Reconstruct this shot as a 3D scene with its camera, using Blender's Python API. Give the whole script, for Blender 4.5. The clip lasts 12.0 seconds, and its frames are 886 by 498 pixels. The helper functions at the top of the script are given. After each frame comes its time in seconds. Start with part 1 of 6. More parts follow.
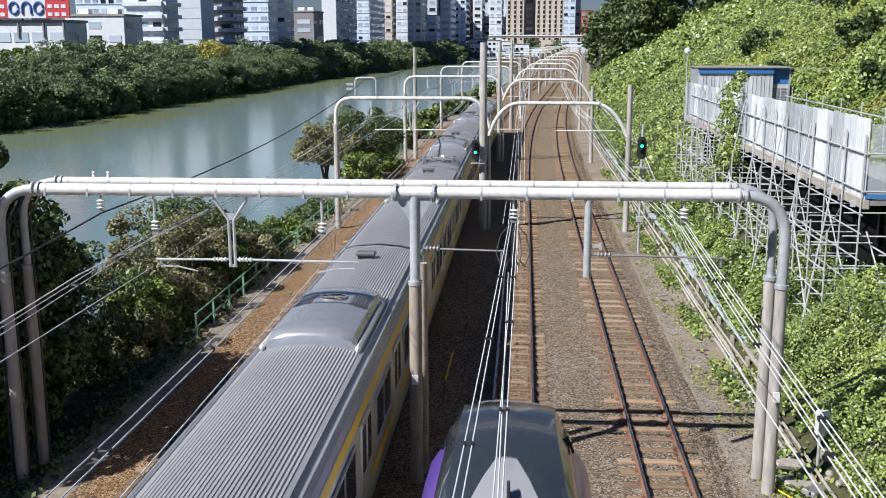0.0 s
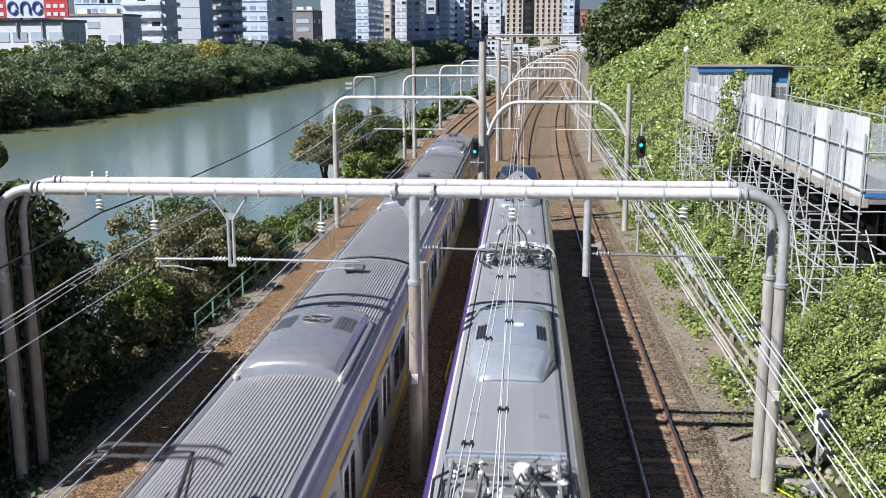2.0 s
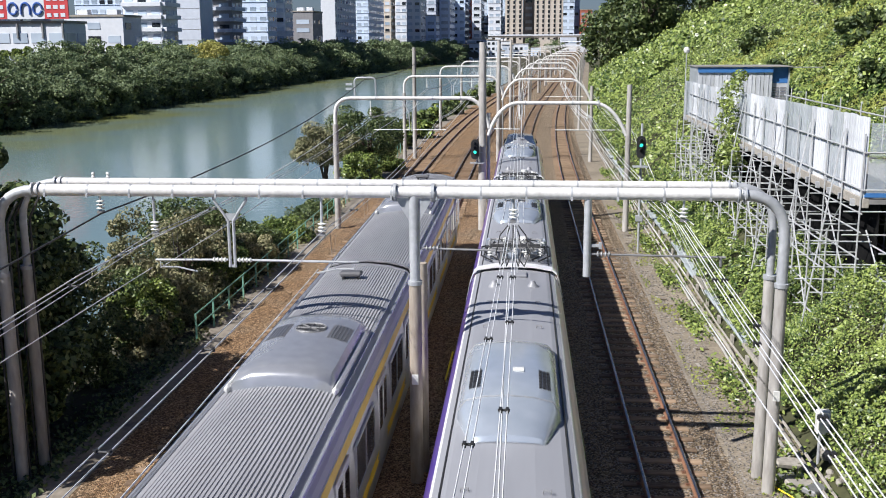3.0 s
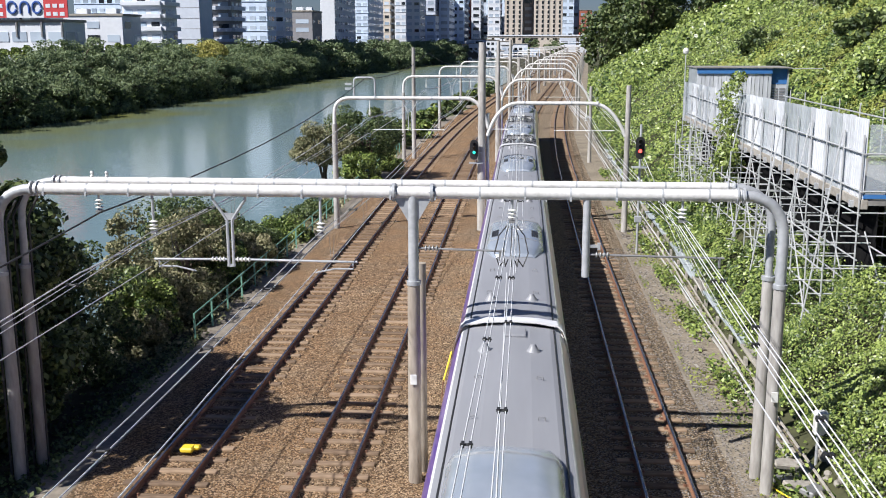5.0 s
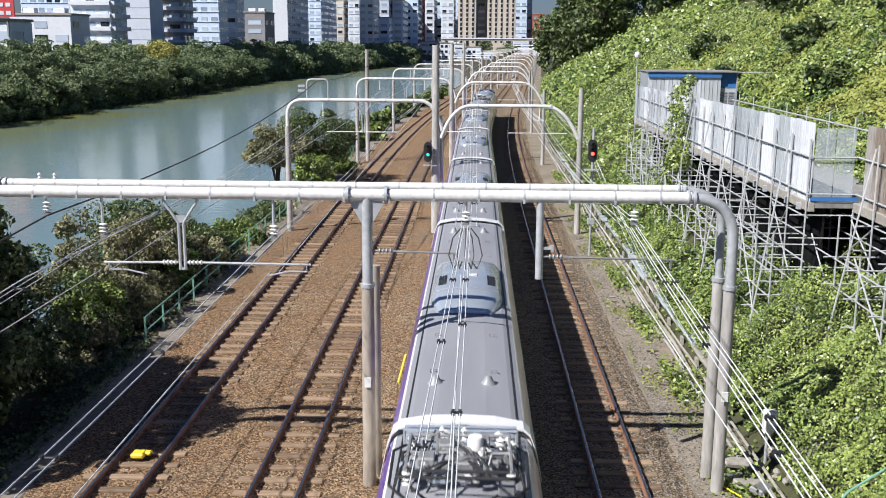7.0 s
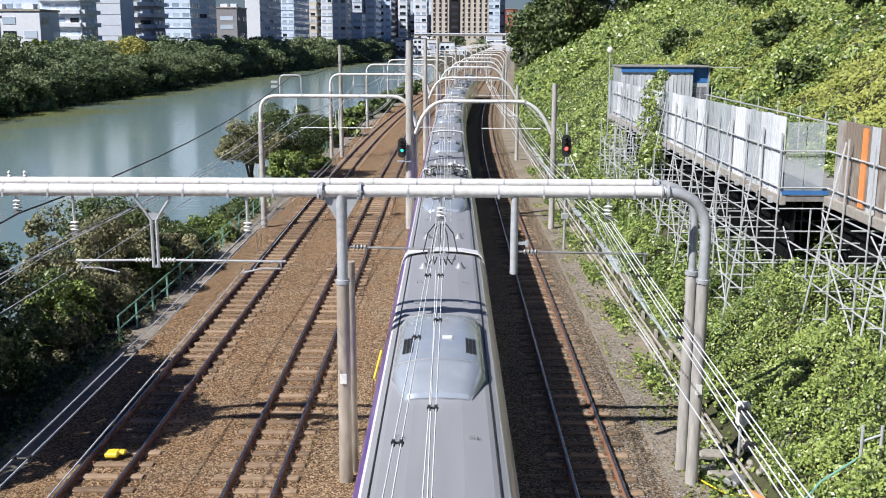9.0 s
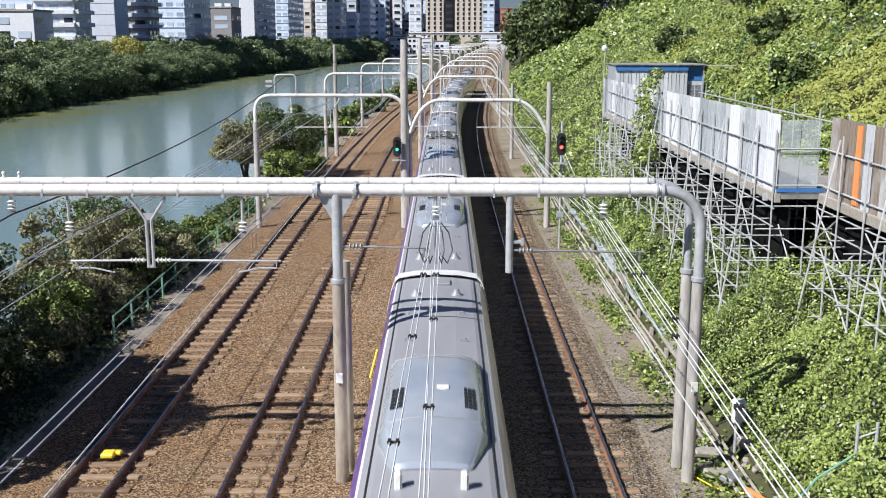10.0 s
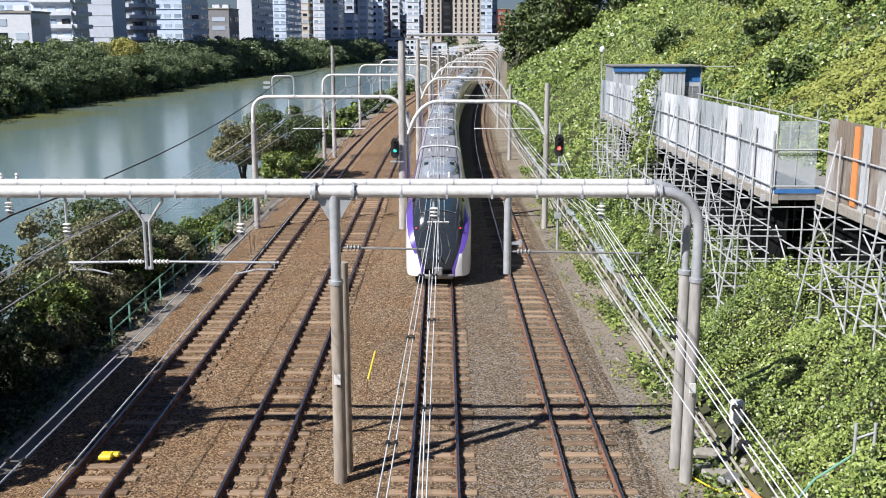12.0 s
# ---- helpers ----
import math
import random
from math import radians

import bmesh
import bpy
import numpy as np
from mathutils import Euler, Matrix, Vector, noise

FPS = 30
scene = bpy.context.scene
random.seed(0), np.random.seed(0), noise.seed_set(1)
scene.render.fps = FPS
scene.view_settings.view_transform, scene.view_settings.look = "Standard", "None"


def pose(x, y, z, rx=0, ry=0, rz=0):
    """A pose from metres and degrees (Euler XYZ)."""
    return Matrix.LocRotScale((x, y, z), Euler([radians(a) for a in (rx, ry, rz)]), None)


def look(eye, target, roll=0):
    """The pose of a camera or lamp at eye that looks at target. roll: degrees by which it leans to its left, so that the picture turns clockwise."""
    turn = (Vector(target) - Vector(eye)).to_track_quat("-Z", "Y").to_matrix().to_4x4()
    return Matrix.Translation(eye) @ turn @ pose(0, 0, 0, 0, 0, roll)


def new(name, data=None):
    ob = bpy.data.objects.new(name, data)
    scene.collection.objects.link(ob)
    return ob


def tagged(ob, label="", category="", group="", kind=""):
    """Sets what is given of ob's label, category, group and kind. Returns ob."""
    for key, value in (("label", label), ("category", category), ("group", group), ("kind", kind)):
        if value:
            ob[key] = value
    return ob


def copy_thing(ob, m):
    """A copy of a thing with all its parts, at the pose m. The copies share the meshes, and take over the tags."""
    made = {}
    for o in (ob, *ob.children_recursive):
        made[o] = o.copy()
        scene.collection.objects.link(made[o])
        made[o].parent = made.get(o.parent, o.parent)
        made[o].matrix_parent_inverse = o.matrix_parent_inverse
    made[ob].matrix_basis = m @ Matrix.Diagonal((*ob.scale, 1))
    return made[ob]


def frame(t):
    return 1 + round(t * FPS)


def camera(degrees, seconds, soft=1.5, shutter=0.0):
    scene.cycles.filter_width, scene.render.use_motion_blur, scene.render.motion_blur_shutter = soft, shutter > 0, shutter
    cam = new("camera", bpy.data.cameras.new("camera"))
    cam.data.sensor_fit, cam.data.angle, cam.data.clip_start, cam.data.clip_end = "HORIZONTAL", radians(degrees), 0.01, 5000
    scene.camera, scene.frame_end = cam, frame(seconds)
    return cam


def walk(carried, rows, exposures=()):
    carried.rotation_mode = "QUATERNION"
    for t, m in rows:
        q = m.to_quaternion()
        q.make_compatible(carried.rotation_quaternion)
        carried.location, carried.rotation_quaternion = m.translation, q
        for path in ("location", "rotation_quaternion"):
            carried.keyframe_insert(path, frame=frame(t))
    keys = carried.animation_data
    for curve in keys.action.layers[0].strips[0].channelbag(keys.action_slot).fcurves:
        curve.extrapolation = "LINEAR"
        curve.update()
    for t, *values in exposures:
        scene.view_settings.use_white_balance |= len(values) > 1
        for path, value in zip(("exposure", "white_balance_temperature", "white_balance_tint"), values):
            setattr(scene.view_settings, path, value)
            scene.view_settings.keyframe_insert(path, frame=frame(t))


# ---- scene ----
# ---- the camera and its path: a hand-held camera on a road bridge over the line ----
EYE_Z = 10.17
cam = camera(47.54, 12.0, soft=0.95, shutter=0.15)


def view(yaw, pitch, roll):
    return pose(0, 0, EYE_Z, 90 - pitch, 0, -yaw) @ pose(0, 0, 0, 0, 0, -roll)


PATH = [(0.0, -4.606, 11.83, 0.131), (0.5, -4.526, 11.86, 0.113), (1.0, -4.518, 11.863, 0.103), (1.5, -4.531, 11.878, 0.205),
        (2.0, -4.567, 11.873, 0.205), (2.5, -4.584, 11.871, 0.216), (3.0, -4.588, 11.842, 0.276), (5.0, -4.516, 11.837, 0.088),
        (5.5, -3.261, 11.867, -0.298), (6.0, -2.447, 11.802, -0.384), (6.5, -2.168, 11.752, -0.374), (7.0, -1.846, 11.697, -0.328),
        (9.0, -0.382, 11.94, -0.21), (9.5, -0.235, 11.977, -0.077), (10.0, -0.116, 11.999, -0.029), (10.5, -0.05, 12.005, -0.01),
        (11.0, -0.032, 11.984, -0.038), (11.5, 0.006, 11.953, -0.012), (12.0, 0.0, 11.928, 0.0)]
walk(cam, [(t, view(y, p, r)) for t, y, p, r in PATH])

# ---- daylight ----
SUN_TO = Vector((-5.9, -4.3, 7.3)).normalized()
world = bpy.data.worlds.new("sky")
scene.world = world
world.use_nodes = True
sky = world.node_tree.nodes.new("ShaderNodeTexSky")
sky.sky_type, sky.sun_disc = "NISHITA", False
sky.sun_elevation, sky.sun_rotation = math.asin(SUN_TO.z), math.atan2(SUN_TO.x, SUN_TO.y)
sky.air_density, sky.dust_density, sky.ozone_density = 1.0, 0.3, 1.5
back = world.node_tree.nodes["Background"]
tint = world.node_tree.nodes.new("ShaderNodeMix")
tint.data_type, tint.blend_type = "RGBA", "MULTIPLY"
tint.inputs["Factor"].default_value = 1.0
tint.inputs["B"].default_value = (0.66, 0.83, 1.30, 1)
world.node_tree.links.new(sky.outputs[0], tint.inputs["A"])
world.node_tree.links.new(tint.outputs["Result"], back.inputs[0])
back.inputs[1].default_value = 0.029
sun = new("sun", bpy.data.lights.new("sun", "SUN"))
sun.data.energy, sun.data.angle, sun.data.color = 5.0, radians(0.5), (1.0, 0.98, 0.975)
sun.matrix_world = look(SUN_TO * 90, (0, 0, 0))
scene.view_settings.exposure = 0.57


# ---- materials ----
def mat(name, low, high=None, rough=0.7, metal=0.0, fine=8.0, broad=0.4, bump=0.15, spread=0.0, island=0.0, stretch=(1, 1, 1), bump_scale=None, coat=0.0, trans=0.0):
    """A surface whose colour wanders between low and high at two scales, with fine relief."""
    high = high or tuple(min(1, c * 1.25) for c in low)
    m = bpy.data.materials.new(name)
    m.use_nodes = True
    nt = m.node_tree
    n, ln = nt.nodes, nt.links
    b = n["Principled BSDF"]
    tc = n.new("ShaderNodeTexCoord")
    mp = n.new("ShaderNodeMapping")
    mp.inputs["Scale"].default_value = stretch
    ln.new(tc.outputs["Object"], mp.inputs[0])
    t1, t2 = n.new("ShaderNodeTexNoise"), n.new("ShaderNodeTexNoise")
    for tx, sc in ((t1, fine), (t2, broad)):
        tx.inputs["Scale"].default_value, tx.inputs["Detail"].default_value = sc, 4
        ln.new(mp.outputs[0], tx.inputs["Vector"])
    mix = n.new("ShaderNodeMath")
    mix.operation = "MULTIPLY_ADD"
    mix.inputs[1].default_value = 0.5
    half = n.new("ShaderNodeMath")
    half.operation = "MULTIPLY"
    half.inputs[1].default_value = 0.5
    ln.new(t2.outputs[0], half.inputs[0])
    ln.new(t1.outputs[0], mix.inputs[0])
    ln.new(half.outputs[0], mix.inputs[2])
    fac = mix.outputs[0]
    for amount, kind, sock in ((spread, "ShaderNodeObjectInfo", "Random"), (island, "ShaderNodeNewGeometry", "Random Per Island")):
        if amount:
            src = n.new(kind)
            add = n.new("ShaderNodeMath")
            add.operation = "MULTIPLY_ADD"
            sub = n.new("ShaderNodeMath")
            sub.operation = "SUBTRACT"
            sub.inputs[1].default_value = 0.5
            ln.new(src.outputs[sock], sub.inputs[0])
            ln.new(sub.outputs[0], add.inputs[0])
            add.inputs[1].default_value = amount
            ln.new(fac, add.inputs[2])
            fac = add.outputs[0]
    ramp = n.new("ShaderNodeMapRange")
    ramp.inputs["From Min"].default_value, ramp.inputs["From Max"].default_value = 0.3, 0.7
    ln.new(fac, ramp.inputs[0])
    col = n.new("ShaderNodeMix")
    col.data_type = "RGBA"
    col.inputs["A"].default_value, col.inputs["B"].default_value = (*low, 1), (*high, 1)
    ln.new(ramp.outputs[0], col.inputs["Factor"])
    ln.new(col.outputs["Result"], b.inputs["Base Color"])
    b.inputs["Roughness"].default_value, b.inputs["Metallic"].default_value = rough, metal
    b.inputs["Coat Weight"].default_value = coat
    b.inputs["Subsurface Weight"].default_value = 0.0
    if bump:
        bp = n.new("ShaderNodeBump")
        bp.inputs["Strength"].default_value = min(1.0, bump * 2)
        bp.inputs["Distance"].default_value = 0.03
        src = t1
        if bump_scale:
            src = n.new("ShaderNodeTexNoise")
            src.inputs["Scale"].default_value, src.inputs["Detail"].default_value = bump_scale, 3
            ln.new(mp.outputs[0], src.inputs["Vector"])
        ln.new(src.outputs[0], bp.inputs["Height"])
        ln.new(bp.outputs[0], b.inputs["Normal"])
    if trans:
        # leaves pass on part of the light
        tl = n.new("ShaderNodeBsdfTranslucent")
        ln.new(col.outputs["Result"], tl.inputs[0])
        ms = n.new("ShaderNodeMixShader")
        ms.inputs[0].default_value = trans
        ln.new(b.outputs[0], ms.inputs[1])
        ln.new(tl.outputs[0], ms.inputs[2])
        ln.new(ms.outputs[0], n["Material Output"].inputs[0])
    return m


def glow(name, colour, strength):
    m = bpy.data.materials.new(name)
    m.use_nodes = True
    b = m.node_tree.nodes["Principled BSDF"]
    b.inputs["Base Color"].default_value = (*colour, 1)
    b.inputs["Emission Color"].default_value = (*colour, 1)
    b.inputs["Emission Strength"].default_value = strength
    return m


M = {
    "stone": mat("ballast_stone", (0.07, 0.043, 0.024), (0.46, 0.33, 0.205), 0.95, fine=3, broad=0.25, bump=0.2, island=0.5),
    "stone_grey": mat("ballast_stone_grey", (0.07, 0.062, 0.056), (0.33, 0.30, 0.27), 0.95, fine=3, broad=0.25, bump=0.2, island=0.5),
    "earth": mat("dry_earth", (0.10, 0.08, 0.055), (0.33, 0.28, 0.21), 0.95, fine=9, broad=0.35, bump=0.4, bump_scale=12),
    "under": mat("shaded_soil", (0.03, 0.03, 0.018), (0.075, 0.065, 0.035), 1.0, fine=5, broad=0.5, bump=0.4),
    "slope": mat("slope_soil_and_ivy", (0.03, 0.034, 0.014), (0.085, 0.085, 0.035), 0.95, fine=3, broad=0.1, bump=0.6, bump_scale=4),
    "sleeper": mat("weathered_sleeper", (0.12, 0.078, 0.048), (0.34, 0.24, 0.155), 0.9, fine=14, broad=1.5, bump=0.25, spread=0.35, stretch=(0.25, 1, 1)),
    "rust": mat("rusty_rail", (0.13, 0.06, 0.034), (0.27, 0.135, 0.078), 0.8, 0.0, fine=20, broad=1.0, bump=0.1),
    "railtop": mat("polished_rail_head", (0.40, 0.35, 0.31), (0.55, 0.50, 0.46), 0.27, 0.95, fine=10, broad=1, bump=0.02),
    "concrete": mat("weathered_concrete", (0.22, 0.20, 0.17), (0.42, 0.39, 0.34), 0.9, fine=10, broad=0.7, bump=0.15),
    "pole": mat("concrete_pole", (0.23, 0.215, 0.195), (0.52, 0.50, 0.47), 0.85, fine=9, broad=1.0, bump=0.12, stretch=(1, 1, 0.25)),
    "pole_brown": mat("stained_concrete_pole", (0.19, 0.155, 0.12), (0.44, 0.385, 0.32), 0.85, fine=9, broad=1.0, bump=0.12, stretch=(1, 1, 0.25)),
    "galv": mat("galvanised_pipe", (0.33, 0.345, 0.36), (0.54, 0.555, 0.57), 0.5, 0.25, fine=7, broad=0.8, bump=0.05),
    "paintpipe": mat("pale_painted_pipe", (0.50, 0.49, 0.465), (0.80, 0.79, 0.77), 0.5, 0.0, fine=7, broad=1.3, bump=0.05),
    "wire": mat("weathered_wire", (0.62, 0.63, 0.64), (0.82, 0.83, 0.84), 0.4, 0.2, bump=0),
    "darkwire": mat("black_cable", (0.025, 0.025, 0.025), (0.05, 0.05, 0.05), 0.6, bump=0),
    "porcelain": mat("white_porcelain", (0.62, 0.62, 0.58), (0.8, 0.8, 0.77), 0.25, bump=0),
    "trough": mat("blue_grey_cover", (0.30, 0.34, 0.36), (0.46, 0.50, 0.52), 0.7, fine=5, broad=0.8, bump=0.05),
    "slab": mat("dusty_concrete_slab", (0.12, 0.10, 0.078), (0.32, 0.28, 0.225), 0.9, fine=5, broad=0.6, bump=0.2),
    "black": mat("black_enamel", (0.012, 0.012, 0.013), (0.03, 0.03, 0.03), 0.5, bump=0),
    "steel": mat("grey_steel_fitting", (0.2, 0.2, 0.2), (0.38, 0.38, 0.38), 0.55, 0.5, fine=12, bump=0.05),
    "roof231": mat("grey_ribbed_roof", (0.25, 0.25, 0.262), (0.35, 0.35, 0.365), 0.5, fine=2, broad=0.3, bump=0.03, stretch=(1, 0.2, 1)),
    "cover231": mat("dark_grey_cover", (0.40, 0.41, 0.43), (0.52, 0.53, 0.55), 0.27, 0.6, fine=4, broad=0.5, bump=0.02),
    "stainless": mat("brushed_stainless", (0.50, 0.50, 0.50), (0.64, 0.64, 0.64), 0.36, 0.85, fine=6, broad=0.4, bump=0.02, stretch=(1, 0.15, 1)),
    "yellow": mat("yellow_band", (0.66, 0.42, 0.02), (0.80, 0.54, 0.05), 0.45, bump=0),
    "roof353": mat("light_grey_roof", (0.225, 0.23, 0.245), (0.305, 0.31, 0.33), 0.42, 0.0, fine=1.5, broad=0.25, bump=0.02, stretch=(1.5, 0.15, 1)),
    "white": mat("white_body_paint", (0.72, 0.72, 0.72), (0.84, 0.84, 0.84), 0.3, fine=2, broad=0.3, bump=0, coat=0.4),
    "purple": mat("violet_band", (0.10, 0.055, 0.32), (0.14, 0.08, 0.42), 0.3, bump=0, coat=0.5),
    "ac353": mat("silver_cover", (0.48, 0.54, 0.60), (0.62, 0.68, 0.74), 0.24, 0.55, fine=2, broad=0.5, bump=0.015),
    "nose": mat("black_nose_paint", (0.022, 0.027, 0.034), (0.034, 0.041, 0.05), 0.13, bump=0, coat=0.2),
    "glassdark": mat("dark_glass", (0.012, 0.016, 0.02), (0.025, 0.03, 0.035), 0.06, bump=0, coat=0.6),
    "panel": mat("white_steel_panel", (0.50, 0.52, 0.54), (0.68, 0.70, 0.72), 0.5, 0.1, fine=3, broad=0.7, bump=0.03, spread=0.7),
    "clear": mat("dusty_grey_panel", (0.42, 0.46, 0.49), (0.62, 0.66, 0.69), 0.3, 0.0, fine=3, broad=0.7, bump=0.03, spread=0.5),
    "deck": mat("scaffold_deck", (0.16, 0.155, 0.145), (0.33, 0.32, 0.30), 0.8, fine=5, broad=0.6, bump=0.1),
    "scaff": mat("scaffold_tube", (0.42, 0.43, 0.43), (0.62, 0.63, 0.63), 0.42, 0.3, fine=9, bump=0.03),
    "blue": mat("blue_roof_sheet", (0.03, 0.13, 0.36), (0.06, 0.2, 0.46), 0.5, fine=4, bump=0.05),
    "orange": mat("orange_sheet", (0.62, 0.20, 0.06), (0.75, 0.30, 0.10), 0.6, bump=0),
    "green": mat("green_fence_paint", (0.11, 0.27, 0.20), (0.2, 0.4, 0.31), 0.6, fine=9, bump=0.05),
    "ivy": mat("ivy_leaves", (0.035, 0.072, 0.013), (0.31, 0.38, 0.10), 0.38, fine=0.8, broad=0.16, bump=0, island=0.5, trans=0.12),
    "grassleaf": mat("yellow_green_growth", (0.13, 0.17, 0.03), (0.40, 0.42, 0.10), 0.6, fine=0.5, broad=0.08, bump=0, island=0.3, trans=0.25),
    "bush": mat("bush_leaves", (0.028, 0.055, 0.016), (0.17, 0.215, 0.075), 0.5, fine=0.7, broad=0.15, bump=0, island=0.6, trans=0.2),
    "drybush": mat("dry_weeds", (0.10, 0.11, 0.045), (0.38, 0.35, 0.20), 0.8, fine=0.9, broad=0.3, bump=0, island=0.45, trans=0.2),
    "cherry": mat("bank_tree_leaves", (0.058, 0.10, 0.045), (0.26, 0.32, 0.15), 0.6, fine=0.5, broad=0.09, bump=0, island=0.3, trans=0.18),
    "cherryy": mat("yellowing_leaves", (0.26, 0.26, 0.06), (0.50, 0.46, 0.14), 0.6, fine=0.5, bump=0, island=0.5, trans=0.2),
    "bark": mat("bark", (0.05, 0.036, 0.025), (0.13, 0.1, 0.075), 0.95, fine=14, broad=2, bump=0.4),
    "plaster": mat("off_white_render", (0.62, 0.65, 0.69), (0.76, 0.79, 0.83), 0.8, fine=0.8, broad=0.08, bump=0.02),
    "greywall": mat("grey_tile_cladding", (0.50, 0.55, 0.63), (0.62, 0.67, 0.75), 0.7, fine=0.8, broad=0.08, bump=0.02),
    "bluewall": mat("pale_blue_cladding", (0.56, 0.67, 0.82), (0.70, 0.80, 0.92), 0.6, fine=0.8, broad=0.08, bump=0.02),
    "tanwall": mat("tan_tile_cladding", (0.50, 0.44, 0.37), (0.62, 0.55, 0.47), 0.7, fine=0.8, broad=0.08, bump=0.02),
    "darkwall": mat("dark_brown_cladding", (0.20, 0.20, 0.21), (0.29, 0.285, 0.29), 0.7, fine=0.8, broad=0.08, bump=0.02),
    "redwall": mat("brick_red_cladding", (0.30, 0.09, 0.06), (0.42, 0.15, 0.10), 0.7, fine=0.8, bump=0.02),
    "pane": mat("window_pane", (0.26, 0.33, 0.41), (0.50, 0.58, 0.67), 0.15, fine=0.3, bump=0, spread=0.6),
    "signred": mat("red_sign_face", (0.55, 0.05, 0.06), (0.62, 0.08, 0.08), 0.5, bump=0),
    "signblue": mat("blue_sign_lettering", (0.03, 0.09, 0.32), (0.05, 0.12, 0.38), 0.5, bump=0),
    "warn": mat("yellow_paint", (0.75, 0.55, 0.03), (0.85, 0.65, 0.06), 0.5, bump=0),
}


# crushed stone of the track bed: single stones told apart by a cell pattern, rustier towards the moat
bm_ = bpy.data.materials.new("crushed_stone_bed")
bm_.use_nodes = True
bn, bl = bm_.node_tree.nodes, bm_.node_tree.links
bb = bn["Principled BSDF"]
bb.inputs["Roughness"].default_value = 0.95
btc, bvo, bvo2, bno, bse = bn.new("ShaderNodeTexCoord"), bn.new("ShaderNodeTexVoronoi"), bn.new("ShaderNodeTexVoronoi"), bn.new("ShaderNodeTexNoise"), bn.new("ShaderNodeSeparateColor")
bvo.inputs["Scale"].default_value, bvo2.inputs["Scale"].default_value = 27, 27
bno.inputs["Scale"].default_value, bno.inputs["Detail"].default_value = 0.5, 5
bvo2.feature = "DISTANCE_TO_EDGE"
for tx in (bvo, bvo2, bno):
    bl.new(btc.outputs["Object"], tx.inputs["Vector"])
bl.new(bvo.outputs["Color"], bse.inputs[0])
bra = bn.new("ShaderNodeValToRGB")
for pos, colour in ((0.0, (0.04, 0.024, 0.013)), (0.35, (0.15, 0.096, 0.050)), (0.7, (0.29, 0.20, 0.112)), (1.0, (0.54, 0.41, 0.285))):
    e_ = bra.color_ramp.elements[0] if pos == 0 else (bra.color_ramp.elements[-1] if pos == 1 else bra.color_ramp.elements.new(pos))
    e_.position, e_.color = pos, (*colour, 1)
bl.new(bse.outputs[0], bra.inputs[0])
bgr = bn.new("ShaderNodeMix")
bgr.data_type = "RGBA"
bgr.blend_type = "MULTIPLY"
bgr.inputs["Factor"].default_value = 0.7
btn = bn.new("ShaderNodeValToRGB")
btn.color_ramp.elements[0].position, btn.color_ramp.elements[1].position = 0.30, 0.70
btn.color_ramp.elements[0].color, btn.color_ramp.elements[1].color = (1.0, 0.80, 0.58, 1), (0.80, 0.88, 0.98, 1)
bxy, bad = bn.new("ShaderNodeSeparateXYZ"), bn.new("ShaderNodeMath")
bma = bn.new("ShaderNodeMapRange")
bma.inputs["From Min"].default_value, bma.inputs["From Max"].default_value = -4.0, 2.0
bma.inputs["To Min"].default_value, bma.inputs["To Max"].default_value = -0.16, 0.26
bl.new(btc.outputs["Object"], bxy.inputs[0])
bl.new(bxy.outputs["X"], bma.inputs[0])
bl.new(bma.outputs[0], bad.inputs[0])
bl.new(bno.outputs[0], bad.inputs[1])
bl.new(bad.outputs[0], btn.inputs[0])
bl.new(bra.outputs[0], bgr.inputs["A"])
bl.new(btn.outputs[0], bgr.inputs["B"])
bl.new(bgr.outputs["Result"], bb.inputs["Base Color"])
bbp = bn.new("ShaderNodeBump")
bbp.inputs["Strength"].default_value, bbp.inputs["Distance"].default_value = 1.0, 0.05
bl.new(bvo2.outputs["Distance"], bbp.inputs["Height"])
bl.new(bbp.outputs[0], bb.inputs["Normal"])
M["ballast"] = bm_

# moat water: green-brown, faintly rippled
wm = bpy.data.materials.new("moat_water")
wm.use_nodes = True
wn, wl = wm.node_tree.nodes, wm.node_tree.links
wb = wn["Principled BSDF"]
wb.inputs["Base Color"].default_value = (0.085, 0.115, 0.07, 1)
wb.inputs["Roughness"].default_value = 0.14
wb.inputs["IOR"].default_value = 1.33
wtc, wno, wno2, wbp = wn.new("ShaderNodeTexCoord"), wn.new("ShaderNodeTexNoise"), wn.new("ShaderNodeTexNoise"), wn.new("ShaderNodeBump")
wno.inputs["Scale"].default_value, wno.inputs["Detail"].default_value = 1.3, 4
wno2.inputs["Scale"].default_value, wno2.inputs["Detail"].default_value = 0.03, 3
wmix = wn.new("ShaderNodeMix")
wmix.data_type = "RGBA"
wmix.inputs["A"].default_value, wmix.inputs["B"].default_value = (0.13, 0.21, 0.245, 1), (0.18, 0.24, 0.205, 1)
wbp.inputs["Strength"].default_value, wbp.inputs["Distance"].default_value = 0.34, 0.05
